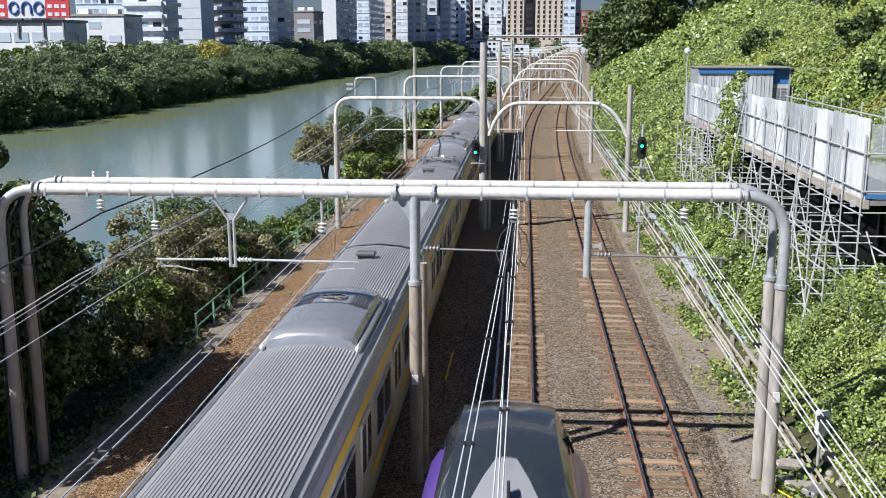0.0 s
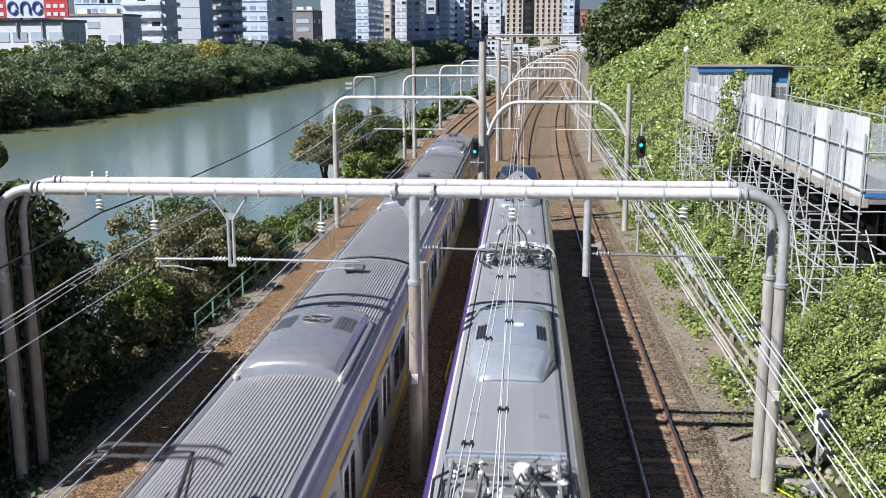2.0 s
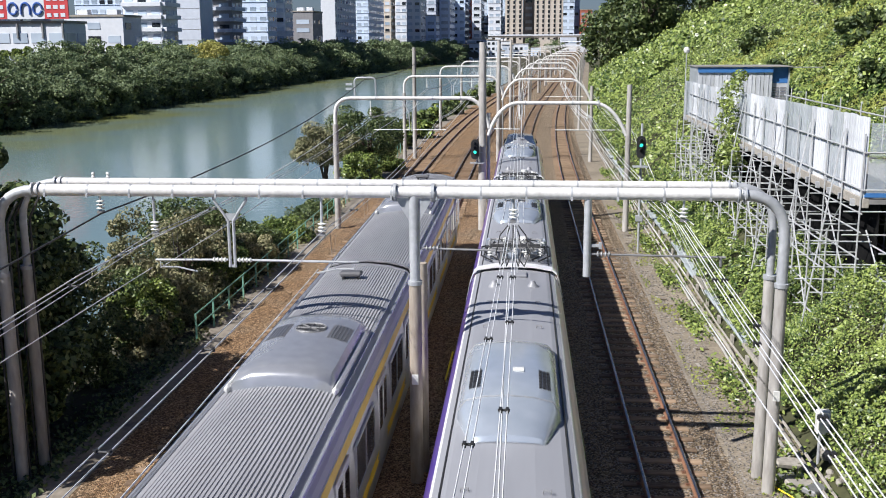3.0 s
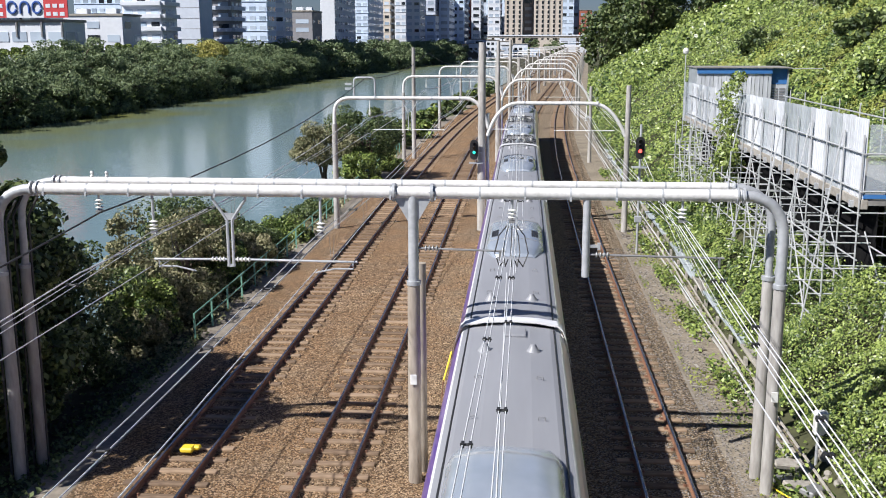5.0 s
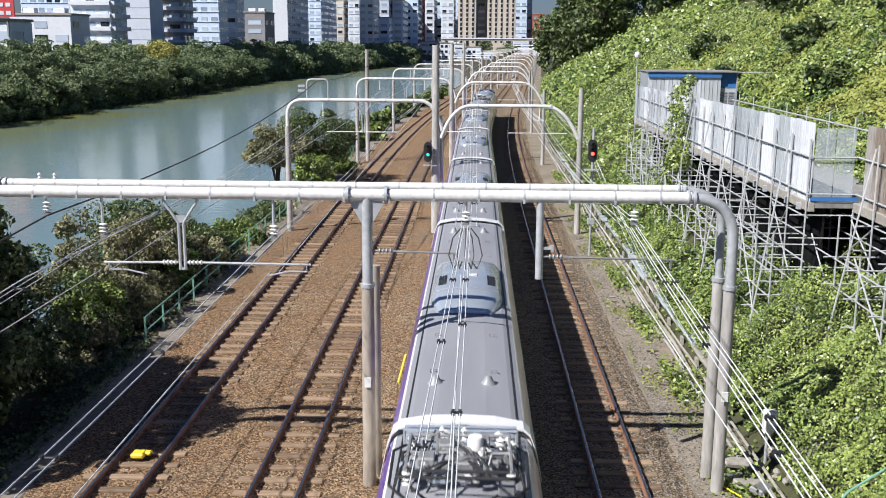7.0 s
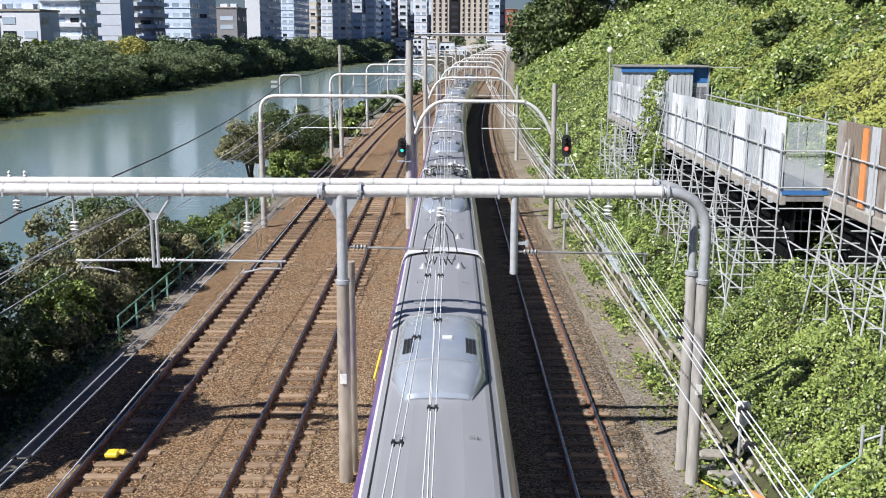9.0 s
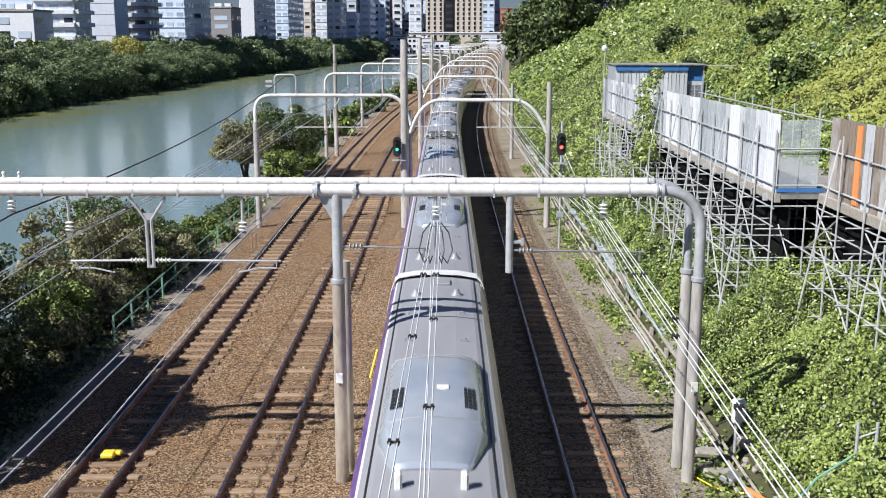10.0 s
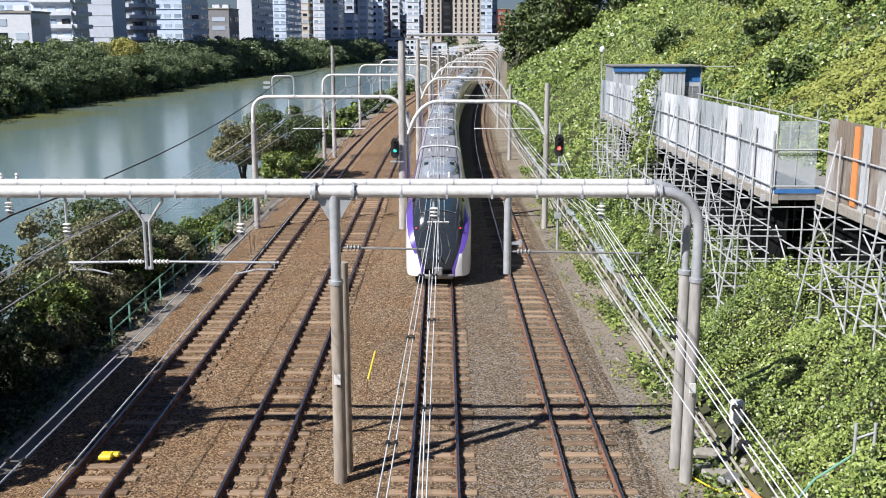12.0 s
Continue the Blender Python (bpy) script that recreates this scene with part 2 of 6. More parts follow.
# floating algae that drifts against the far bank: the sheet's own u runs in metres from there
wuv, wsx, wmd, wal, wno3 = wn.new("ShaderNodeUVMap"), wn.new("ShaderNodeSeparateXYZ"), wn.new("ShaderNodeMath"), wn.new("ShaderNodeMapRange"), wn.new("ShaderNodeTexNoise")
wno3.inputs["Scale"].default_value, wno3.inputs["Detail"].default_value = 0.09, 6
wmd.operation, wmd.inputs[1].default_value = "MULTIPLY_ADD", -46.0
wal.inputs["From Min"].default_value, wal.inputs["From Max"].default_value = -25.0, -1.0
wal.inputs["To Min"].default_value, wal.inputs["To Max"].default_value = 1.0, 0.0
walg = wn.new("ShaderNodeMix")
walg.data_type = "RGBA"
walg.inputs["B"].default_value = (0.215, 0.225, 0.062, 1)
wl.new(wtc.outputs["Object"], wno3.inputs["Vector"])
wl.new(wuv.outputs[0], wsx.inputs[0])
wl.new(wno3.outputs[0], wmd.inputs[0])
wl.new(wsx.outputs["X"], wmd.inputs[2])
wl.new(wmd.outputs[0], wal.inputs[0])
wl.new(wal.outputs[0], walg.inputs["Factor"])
wl.new(wtc.outputs["Object"], wno.inputs["Vector"])
wl.new(wtc.outputs["Object"], wno2.inputs["Vector"])
wl.new(wno2.outputs[0], wmix.inputs["Factor"])
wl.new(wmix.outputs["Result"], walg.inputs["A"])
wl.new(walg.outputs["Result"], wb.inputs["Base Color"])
wl.new(wno.outputs[0], wbp.inputs["Height"])
wl.new(wbp.outputs[0], wb.inputs["Normal"])
M["water"] = wm
# near-black, almost without gloss: the shade below the scaffold deck as a colour
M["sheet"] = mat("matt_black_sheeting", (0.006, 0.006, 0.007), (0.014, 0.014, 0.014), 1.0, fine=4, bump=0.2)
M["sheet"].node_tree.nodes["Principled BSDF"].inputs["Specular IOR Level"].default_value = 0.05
M["clear"].node_tree.nodes["Principled BSDF"].inputs["Alpha"].default_value = 0.55
M["stained"] = mat("rust_stained_clear_sheet", (0.30, 0.24, 0.19), (0.60, 0.60, 0.60), 0.35, fine=1.6, broad=0.5, bump=0.03, spread=0.5)
M["stained"].node_tree.nodes["Principled BSDF"].inputs["Alpha"].default_value = 0.75
M["film"] = mat("clear_plastic_sheet", (0.5, 0.56, 0.6), (0.62, 0.68, 0.72), 0.2, fine=3, broad=0.7, bump=0.03)
M["film"].node_tree.nodes["Principled BSDF"].inputs["Alpha"].default_value = 0.35
M["screen"] = mat("tinted_windscreen", (0.016, 0.034, 0.05), (0.026, 0.05, 0.07), 0.05, bump=0, coat=0.6)
M["box231"] = mat("dark_vent_box", (0.07, 0.07, 0.075), (0.12, 0.12, 0.125), 0.5, fine=4, bump=0.02)
M["red_lit"] = glow("lit_red_lens", (1.0, 0.06, 0.05), 4.0)
M["teal_lit"] = glow("lit_green_lens", (0.04, 0.75, 0.55), 1.2)
M["tail_lit"] = glow("lit_tail_lamp", (0.8, 0.05, 0.04), 1.5)


# ---- mesh tools ----
class Geo:
    """Gathers vertices and faces of one mesh; also keeps a material slot for each face."""

    def __init__(self):
        self.v, self.f, self.s, self.slot = [], [], [], 0

    def add(self, verts, faces):
        k = len(self.v)
        self.v.extend(tuple(p) for p in verts)
        self.f.extend(tuple(i + k for i in f) for f in faces)
        self.s.extend([self.slot] * len(faces))
        return self

    def box(self, c, size, m=None, bev=0.0):
        x, y, z = (d / 2 for d in size)
        if bev:
            b = min(bev, x * 0.9, y * 0.9, z * 0.9)
            pts = []
            for sz in (-1, 1):
                for sx, sy in ((-1, -1), (1, -1), (1, 1), (-1, 1)):
                    pts += [(sx * (x - b), sy * (y - b), sz * z), (sx * x, sy * (y - b), sz * (z - b)), (sx * (x - b), sy * y, sz * (z - b))]
            hull = bmesh.new()
            for p in pts:
                hull.verts.new(p)
            bmesh.ops.convex_hull(hull, input=hull.verts)
            hull.verts.index_update()
            vs, fs = [v.co.copy() for v in hull.verts], [[v.index for v in f.verts] for f in hull.faces]
            hull.free()
        else:
            vs = [Vector((sx * x, sy * y, sz * z)) for sz in (-1, 1) for sx, sy in ((-1, -1), (1, -1), (1, 1), (-1, 1))]
            fs = [(3, 2, 1, 0), (4, 5, 6, 7), (0, 1, 5, 4), (1, 2, 6, 5), (2, 3, 7, 6), (3, 0, 4, 7)]
        if m is not None:
            vs = [m @ v for v in vs]
        return self.add([(v[0] + c[0], v[1] + c[1], v[2] + c[2]) for v in vs], fs)

    def tube(self, pts, r, n=8, cap=True):
        pts = [Vector(p) for p in pts]
        rad = r if isinstance(r, (list, tuple)) else [r] * len(pts)
        rings, up = [], None
        for i, p in enumerate(pts):
            d = (pts[min(i + 1, len(pts) - 1)] - pts[max(i - 1, 0)]).normalized()
            if up is None:
                up = Vector((0, 0, 1)) if abs(d.z) < 0.9 else Vector((0, 1, 0))
            side = d.cross(up).normalized()
            up = side.cross(d).normalized()
            rings.append([p + rad[i] * (math.cos(a) * side + math.sin(a) * up) for a in (2 * math.pi * j / n for j in range(n))])
        vs = [v for ring in rings for v in ring]
        fs = [(i * n + j, i * n + (j + 1) % n, (i + 1) * n + (j + 1) % n, (i + 1) * n + j) for i in range(len(pts) - 1) for j in range(n)]
        if cap:
            fs += [tuple(reversed(range(n))), tuple(range((len(pts) - 1) * n, len(pts) * n))]
        return self.add(vs, fs)

    def loft(self, sections, close=False, cap=True):
        """Skin between equal-length rows of points."""
        k = len(sections[0])
        vs = [p for s in sections for p in s]
        last = k if close else k - 1
        fs = [(i * k + j, i * k + (j + 1) % k, (i + 1) * k + (j + 1) % k, (i + 1) * k + j) for i in range(len(sections) - 1) for j in range(last)]
        if cap and close:
            fs += [tuple(reversed(range(k))), tuple(range((len(sections) - 1) * k, len(sections) * k))]
        return self.add(vs, fs)

    def lathe(self, base, prof, n=12, m=None):
        secs = []
        for r, z in prof:
            ring = [Vector((r * math.cos(2 * math.pi * j / n), r * math.sin(2 * math.pi * j / n), z)) for j in range(n)]
            secs.append([Vector(base) + ((m @ p) if m is not None else p) for p in ring])
        return self.loft(secs, close=True)

    def mesh(self, name, mats, smooth=False):
        me = bpy.data.meshes.new(name)
        me.from_pydata(self.v, [], self.f)
        for m in (mats if isinstance(mats, (list, tuple)) else [mats]):
            me.materials.append(m)
        if any(self.s):
            me.polygons.foreach_set("material_index", self.s)
        if smooth:
            me.polygons.foreach_set("use_smooth", [True] * len(me.polygons))
            me.set_sharp_from_angle(angle=radians(40))
        me.update()
        return me


def part(name, geo, material, parent=None, label="", smooth=False):
    """Links one mesh object under a thing (or as a thing of its own)."""
    data = geo if isinstance(geo, bpy.types.Mesh) else geo.mesh(name, material, smooth)
    ob = new(name, data)
    if parent is not None:
        ob.parent = parent
    return tagged(ob, label)


def thing(name, label, category, m=None, group="", kind=""):
    ob = new(name)
    ob.empty_display_size = 0.2
    if m is not None:
        ob.matrix_basis = m
    return tagged(ob, label, category, group, kind)


def bend(y):
    """Sideways run of the line: straight, a wide right-hand curve, straight again."""
    if y < 70:
        return 0.0
    if y < 165:
        return (y - 70) ** 2 / 3000
    return 95 ** 2 / 3000 + (y - 165) * 95 / 1500


def turn(y):
    return min(max(y - 70, 0), 95) / 1500


def L(x, y, z=0.0):
    return Vector((x + bend(y), y, z))


TRACKS = {"A": -8.3, "B": -4.56, "C": -0.2, "D": 3.5}
LINE_Y = [-220, -100, 0, 30, 60] + list(range(70, 170, 8)) + [180, 220, 260, 320, 400, 500, 600, 640]
BED = -0.20

# ---- ground: one sheet from the moat's bed over the line to the hill ----
rng = random.Random(7)


def bank_x(y):
    """The foot of the far bank of the moat."""
    pts = [(-400, -122), (0, -96), (160, -72), (260, -69), (337, -65), (403, -55), (500, -44), (600, -33), (640, -14), (760, -8)]
    for (y0, x0), (y1, x1) in zip(pts, pts[1:]):
        if y <= y1:
            return x0 + (x1 - x0) * (y - y0) / (y1 - y0)
    return -10.0


WATER_Z = -2.5


def hill_h(dx, y):
    """Height of the cutting's slope at dx metres beyond its foot."""
    if dx <= 0:
        return BED
    end = 1.0 if y < 235 else max(0.25, 1 - (y - 235) / 60)
    h = 0.78 * dx if dx < 7 else 5.46 + 0.62 * (dx - 7)
    return BED + min(h, 15.5) * end


def ground():
    ys = [-300, -150, -60] + [i * 6 for i in range(-5, 60)] + [380, 420, 480, 560, 650, 760, 900, 1300, 2600]
    rows = []
    for y in ys:
        o, fx = bend(y), bank_x(y)
        foot = 7.2
        near = -17.5 if y < 60 else -17.5 + min(4.5, (y - 60) * 0.12) - 0.12 * max(0, min(y, 640) - 310)
        wob = 0.35 * math.sin(y * 0.21) + 0.3 * math.sin(y * 0.077 + 1)
        row = [(-1800, y, 6), (fx - 40, y, 6), (fx - 14, y, 5.0), (fx, y, WATER_Z - 0.3), (fx + 6, y, WATER_Z - 1.5),
               (min(o + near - 8, o + near - 2), y, WATER_Z - 1.5), (o + near + wob, y, WATER_Z - 0.15), (o + near + 2.5 + wob, y, -1.3), (o - 12.6, y, -0.55), (o - 11.2, y, -0.3),
               (o - 10.3, y, BED), (o - 6, y, BED), (o - 2.4, y, BED), (o + 1.6, y, BED), (o + 5.2, y, BED), (o + foot, y, BED + 0.02)]
        for dx in (1.5, 4, 7, 11, 16, 24):
            row.append((o + foot + dx, y, hill_h(dx, y) + 0.25 * math.sin(y * 0.3 + dx) + 0.2 * math.sin(y * 0.13 + dx * 2)))
        row.append((o + foot + 40, y, hill_h(40, y)))
        row += [(o + 120, y, hill_h(40, y)), (1800, y, hill_h(40, y))]
        rows.append(row)
    k = len(rows[0])
    g = Geo()
    g.add([p for r in rows for p in r], [])
    for i in range(len(rows) - 1):
        for j in range(k - 1):
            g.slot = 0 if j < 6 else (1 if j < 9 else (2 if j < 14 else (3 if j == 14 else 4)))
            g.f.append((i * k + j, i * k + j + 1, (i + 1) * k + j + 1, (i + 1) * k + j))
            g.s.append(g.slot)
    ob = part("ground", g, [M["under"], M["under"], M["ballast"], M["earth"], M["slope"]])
    tagged(ob, "brown railway ballast between moat bank and overgrown slope", "ground", kind="structure")


ground()

g = Geo()
ys = list(range(-300, 760, 20))
g.loft([[(bank_x(y) - 4, y, WATER_Z), (bend(y) - 11.5, y, WATER_Z)] for y in ys])
sheet = part("water", g, M["water"])
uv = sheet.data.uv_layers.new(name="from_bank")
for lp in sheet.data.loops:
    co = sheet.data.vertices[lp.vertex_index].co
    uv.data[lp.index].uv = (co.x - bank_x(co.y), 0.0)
tagged(sheet, "calm green-brown water of the city moat", "water", kind="structure")


# ---- tracks ----
def rail(x0, y0, y1):
    steps = [y for y in LINE_Y if y0 <= y <= y1]
    prof = [(-0.06, -0.155), (0.06, -0.155), (0.06, -0.14), (0.012, -0.12), (0.012, -0.035), (0.033, -0.03), (0.033, -0.004), (0.02, 0.0), (-0.02, 0.0), (-0.033, -0.004), (-0.033, -0.03), (-0.012, -0.035), (-0.012, -0.12), (-0.06, -0.14)]
    g = Geo()
    k = len(prof)
    for y in steps:
        g.v.extend(tuple(L(x0 + px, y, pz)) for px, pz in prof)
    for i in range(len(steps) - 1):
        for j in range(k):
            g.f.append((i * k + j, i * k + (j + 1) % k, (i + 1) * k + (j + 1) % k, (i + 1) * k + j))
            g.s.append(1 if prof[j][1] > -0.006 and prof[(j + 1) % k][1] > -0.006 else 0)
    return g


def sleeper_mesh():
    g = Geo()
    g.box((0, 0, -0.06), (2.06, 0.23, 0.14), bev=0.018)
    return g.mesh("sleeper", M["sleeper"])


SLEEPER = sleeper_mesh()


def fastener_mesh():
    g = Geo()
    for sx in (-0.5665, 0.5665):
        g.box((sx, 0, 0.015), (0.30, 0.15, 0.016))
        for s in (-1, 1):
            g.box((sx + s * 0.1, 0, 0.035), (0.06, 0.07, 0.03))
    return g.mesh("fastening", M["rust"])


FASTENER = fastener_mesh()
for key, x0 in TRACKS.items():
    track = thing("railway_track", "railway track with rusty rails on weathered sleepers", "track", group="tracks", kind="structure")
    for s in (-0.5665, 0.5665):
        part("rail", rail(x0 + s, -220, 640), [M["rust"], M["railtop"]], track, "rusty rail with a polished head")
    far = Geo()
    y = 16.0
    jit = random.Random(hash(x0) % 97)
    while y < 300:
        p = L(x0 + jit.uniform(-0.03, 0.03), y, -0.155)
        if y < 72:
            for data in (SLEEPER, FASTENER):
                ob = part(data.name.split(".")[0], data, None, track)
                ob.location = p
                ob.rotation_euler = (0, 0, -turn(y) + jit.uniform(-0.008, 0.008))
        else:
            far.box((p.x, p.y, p.z - 0.06), (2.06, 0.23, 0.14))
        y += 0.71 + jit.uniform(-0.02, 0.02)
    tagged(part("far_sleepers", far, M["sleeper"], track), kind="stuff")


# ---- loose ballast stones ----
def pebbles(name, zones, material, seed):
    r = random.Random(seed)
    shapes = []
    for _ in range(6):
        bm = bmesh.new()
        bmesh.ops.create_icosphere(bm, subdivisions=1, radius=1)
        for v in bm.verts:
            v.co *= r.uniform(0.65, 1.15)
        bm.verts.index_update()
        pick = [v.co.copy() for v in bm.verts]
        bm.free()
        base = bmesh.new()
        for p in pick[:9]:
            base.verts.new(p)
        bmesh.ops.convex_hull(base, input=base.verts)
        base.verts.index_update()
        shapes.append(([v.co.copy() for v in base.verts], [[v.index for v in f.verts] for f in base.faces]))
        base.free()
    g = Geo()
    for x0, x1, y0, y1, count, size in zones:
        for _ in range(count):
            x, y = r.uniform(x0, x1), r.uniform(y0, y1)
            vs, fs = shapes[r.randrange(6)]
            sc = size * r.uniform(0.6, 1.3)
            a = r.uniform(0, 6.28)
            c, s = math.cos(a), math.sin(a)
            p = L(x, y, BED + sc * 0.35)
            g.add([(p.x + sc * (v.x * c - v.y * s), p.y + sc * (v.x * s + v.y * c), p.z + sc * v.z * 0.7) for v in vs], fs)
    ob = part(name, g, material)
    tagged(ob, "loose crushed stones of the track bed", "ballast", kind="stuff")


pebbles("ballast_stones", [(-9.6, -2.5, 17, 30, 13000, 0.027), (-9.6, -2.5, 30, 48, 8000, 0.032), (-2.6, 0.3, 17, 32, 5500, 0.027), (-2.6, 0.3, 32, 48, 3000, 0.032)], M["stone"], 3)
pebbles("ballast_stones", [(0.2, 5.4, 17, 32, 9500, 0.027), (0.2, 5.4, 32, 50, 5000, 0.032)], M["stone_grey"], 4)

pebbles("strip_gravel", [(5.3, 6.3, 18, 34, 4500, 0.026), (5.3, 6.9, 34, 60, 3500, 0.035)], M["stone_grey"], 6)

# low concrete edge along the path, lineside kerb and cable trough
for name, x0, w, z0, h, y0, y1, label in (("path_edging", -10.95, 1.05, -0.38, 0.17, 10, 250, "low dusty concrete edging beside the track bed"),
                                          ("lineside_kerb", 5.15, 0.07, -0.3, 0.12, 26, 120, "narrow weathered kerb beside the ballast")):
    g = Geo()
    yy = [y for y in range(y0, y1 + 1, 6)]
    g.loft([[L(x0 - w / 2, y, z0), L(x0 - w / 2, y, z0 + h), L(x0 + w / 2, y, z0 + h), L(x0 + w / 2, y, z0)] for y in yy], close=True)
    tagged(part(name, g, M["slab"]), label, "kerb", kind="structure")


def troughs():
    t = thing("cable_trough", "grey covered cable troughs along the slope foot", "cable trough")
    for i in range(26):
        y = 31.5 + i * 2.4
        g = Geo()
        g.box((0, 0, 0), (0.42, 2.3, 0.10), bev=0.02)
        ob = part("cover", g, M["trough"] if i % 4 else M["concrete"], t)
        ob.location = L(7.5 + 0.05 * math.sin(i), y, 0.20 + 0.03 * math.sin(i * 2.1))
        for s in (-0.26, 0.26):
            g = Geo()
            g.box((s, 0, -0.27), (0.08, 0.3, 0.5))
            ob = part("support", g, M["concrete"], t)
            ob.location = L(7.5, y, 0.16)
    for k, (dx, dz, r) in enumerate(((-0.62, 0.0, 0.055), (-0.80, -0.08, 0.045), (-0.45, 0.08, 0.04))):
        g = Geo()
        g.tube([L(7.5 + dx + 0.04 * math.sin(y * 0.6 + k), y, dz + 0.03 * math.sin(y + k)) for y in range(18, 120, 3)], r, 6)
        part("conduit", g, M["concrete"] if k != 1 else M["pole"], t, "pale cable conduit", True)


troughs()


# ---- overhead line: portal frames ----
def arc(p0, corner, p1, n=7):
    """A rounded corner as points."""
    p0, c, p1 = Vector(p0), Vector(corner), Vector(p1)
    return [(1 - t) ** 2 * p0 + 2 * t * (1 - t) * c + t * t * p1 for t in (i / n for i in range(n + 1))]


def insulator(g, base, length=0.22, m=None, r=0.07):
    prof = [(0.02, 0)]
    k = max(2, int(length / 0.07))
    for i in range(k):
        z = -length * (i + 0.2) / k
        prof += [(0.03, z), (r, z - 0.3 * length / k), (r * 0.9, z - 0.5 * length / k), (0.03, z - 0.65 * length / k)]
    prof += [(0.02, -length)]
    g.lathe(base, [(a, b) for a, b in prof], 10, m)


NEAR = Matrix.Translation((0, 0, EYE_Z)) @ Matrix.Scale(1.027, 4) @ Matrix.Translation((0, 0, -EYE_Z))


def near_portal(y, z, xl, xr, centre, label, r=0.135):
    p = thing("overhead_line_portal", label, "portal frame", NEAR, "overhead line portals")
    for x in (xl, xr):
        g = Geo()
        g.tube([(x, y, BED - 0.3), (x, y, 4.9)], [0.148, 0.135], 14)
        part("concrete_post", g, M["pole"], p, "weathered concrete post", True)
        g = Geo()
        g.tube([(x, y, 4.84), (x, y, 4.93)], 0.158, 14)
        part("collar", g, M["galv"], p, smooth=True)
    g = Geo()
    R = 0.95
    left = arc((xl, y, z - R), (xl, y, z), (xl + R, y, z))
    right = arc((xr - R, y, z), (xr, y, z), (xr, y, z - R))
    g.tube([left[-1], right[0]], r, 16)
    part("beam", g, M["paintpipe"], p, "pale weathered tubular beam", True)
    for pts in ([(xl, y, 4.85)] + left, right + [(xr, y, 4.85)]):
        g = Geo()
        g.tube(pts, r * 0.88, 16)
        part("bend", g, M["galv"], p, "grey curved end of the beam", True)
    for x in (xl + R, xr - R):
        for dx in (-0.07, 0.07):
            g = Geo()
            g.tube([(x + dx - 0.02, y, z), (x + dx + 0.02, y, z)], r * 1.28, 16)
            part("joint_flange", g, M["galv"], p, smooth=True)
    x = xl + 1.2
    while x < xr - 1.0:
        g = Geo()
        g.tube([(x - 0.02, y, z), (x + 0.02, y, z)], r * 1.035, 14)
        g.box((x, y - r * 0.95, z - r * 0.75), (0.045, 0.07, 0.08))
        part("clamp", g, M["galv"], p, smooth=True)
        x += 0.98
    if centre is not None:
        g = Geo()
        g.tube([(centre, y, BED - 0.3), (centre, y, 4.87)], [0.155, 0.14], 14)
        part("concrete_post", g, M["pole_brown"], p, "weathered concrete post", True)
        g = Geo()
        g.tube([(centre, y, 4.8), (centre, y, z - 0.05)], 0.118, 14)
        g.tube([(centre, y, 4.79), (centre, y, 4.88)], 0.16, 14)
        part("steel_post", g, M["galv"], p, smooth=True)
        g = Geo()
        for dy in (-0.05, 0.05):
            g.add([(centre - 0.42, y + dy, z - 0.1), (centre + 0.42, y + dy, z - 0.1), (centre + 0.12, y + dy, z - 0.62), (centre - 0.12, y + dy, z - 0.62)], [(0, 1, 2, 3) if dy > 0 else (3, 2, 1, 0)])
        g.add([(centre + a, y + b, z + c) for a, c in ((-0.42, -0.1), (0.42, -0.1), (0.12, -0.62), (-0.12, -0.62)) for b in (-0.05, 0.05)], [(0, 2, 3, 1), (2, 4, 5, 3), (4, 6, 7, 5), (6, 0, 1, 7)])
        part("gusset", g, M["galv"], p)
        for s in (-0.42, 0.42):
            g = Geo()
            g.tube([(centre + s - 0.03, y, z), (centre + s + 0.03, y, z)], r * 1.5, 14)
            part("flange", g, M["galv"], p, smooth=True)
            for a in range(6):
                g = Geo()
                g.box((centre + s, y + 0.18 * math.cos(a), z + 0.18 * math.sin(a)), (0.12, 0.03, 0.03))
                part("bolt", g, M["galv"], p)
        g = Geo()
        g.box((centre, y - 0.185, 2.62), (0.15, 0.02, 0.24), bev=0.008)
        part("number_plate", g, M["porcelain"], p, "small white plate")
    return p


P1 = near_portal(21.7, 6.865, -11.9, 5.62, -2.37, "pale tubular portal over the tracks on concrete posts")
P1B = near_portal(22.5, 6.935, -11.74, 5.56, None, "pale tubular portal close behind another one", 0.10)
g = Geo()
g.tube([(-2.27, 22.3, BED - 0.3), (-2.27, 22.3, 5.15)], [0.14, 0.115], 12)
part("rear_post", g, M["pole_brown"], P1B, smooth=True)
g = Geo()
g.box((5.62, 21.5, 2.42), (0.15, 0.02, 0.24), bev=0.008)
part("number_plate", g, M["porcelain"], P1, "small white plate")


# small pin insulators on top of the rear beam
for x in (-9.95, -9.6):
    g = Geo()
    insulator(g, (x, 22.5, 7.17), 0.15, r=0.045)
    part("pin_insulator", g, M["porcelain"], P1B, "white pin insulator", True)
# cables strapped to the outer posts
for k, (x, y) in enumerate(((-12.09, 21.62), (-11.7, 21.66), (-11.92, 22.42), (-11.55, 22.42))):
    g = Geo()
    g.tube([(x, y, BED), (x + 0.03, y - 0.02, 2.5), (x, y, 4.6), (x + 0.02, y, 6.1), (x + 0.3, y, 6.6)], 0.03, 6)
    part("post_cable", g, M["darkwire"], P1 if k < 2 else P1B, "black cable strapped to the post", True)


def drop(name, label, build):
    t = thing(name, label, "line fitting", NEAR, "line fittings")
    build(t)
    return t


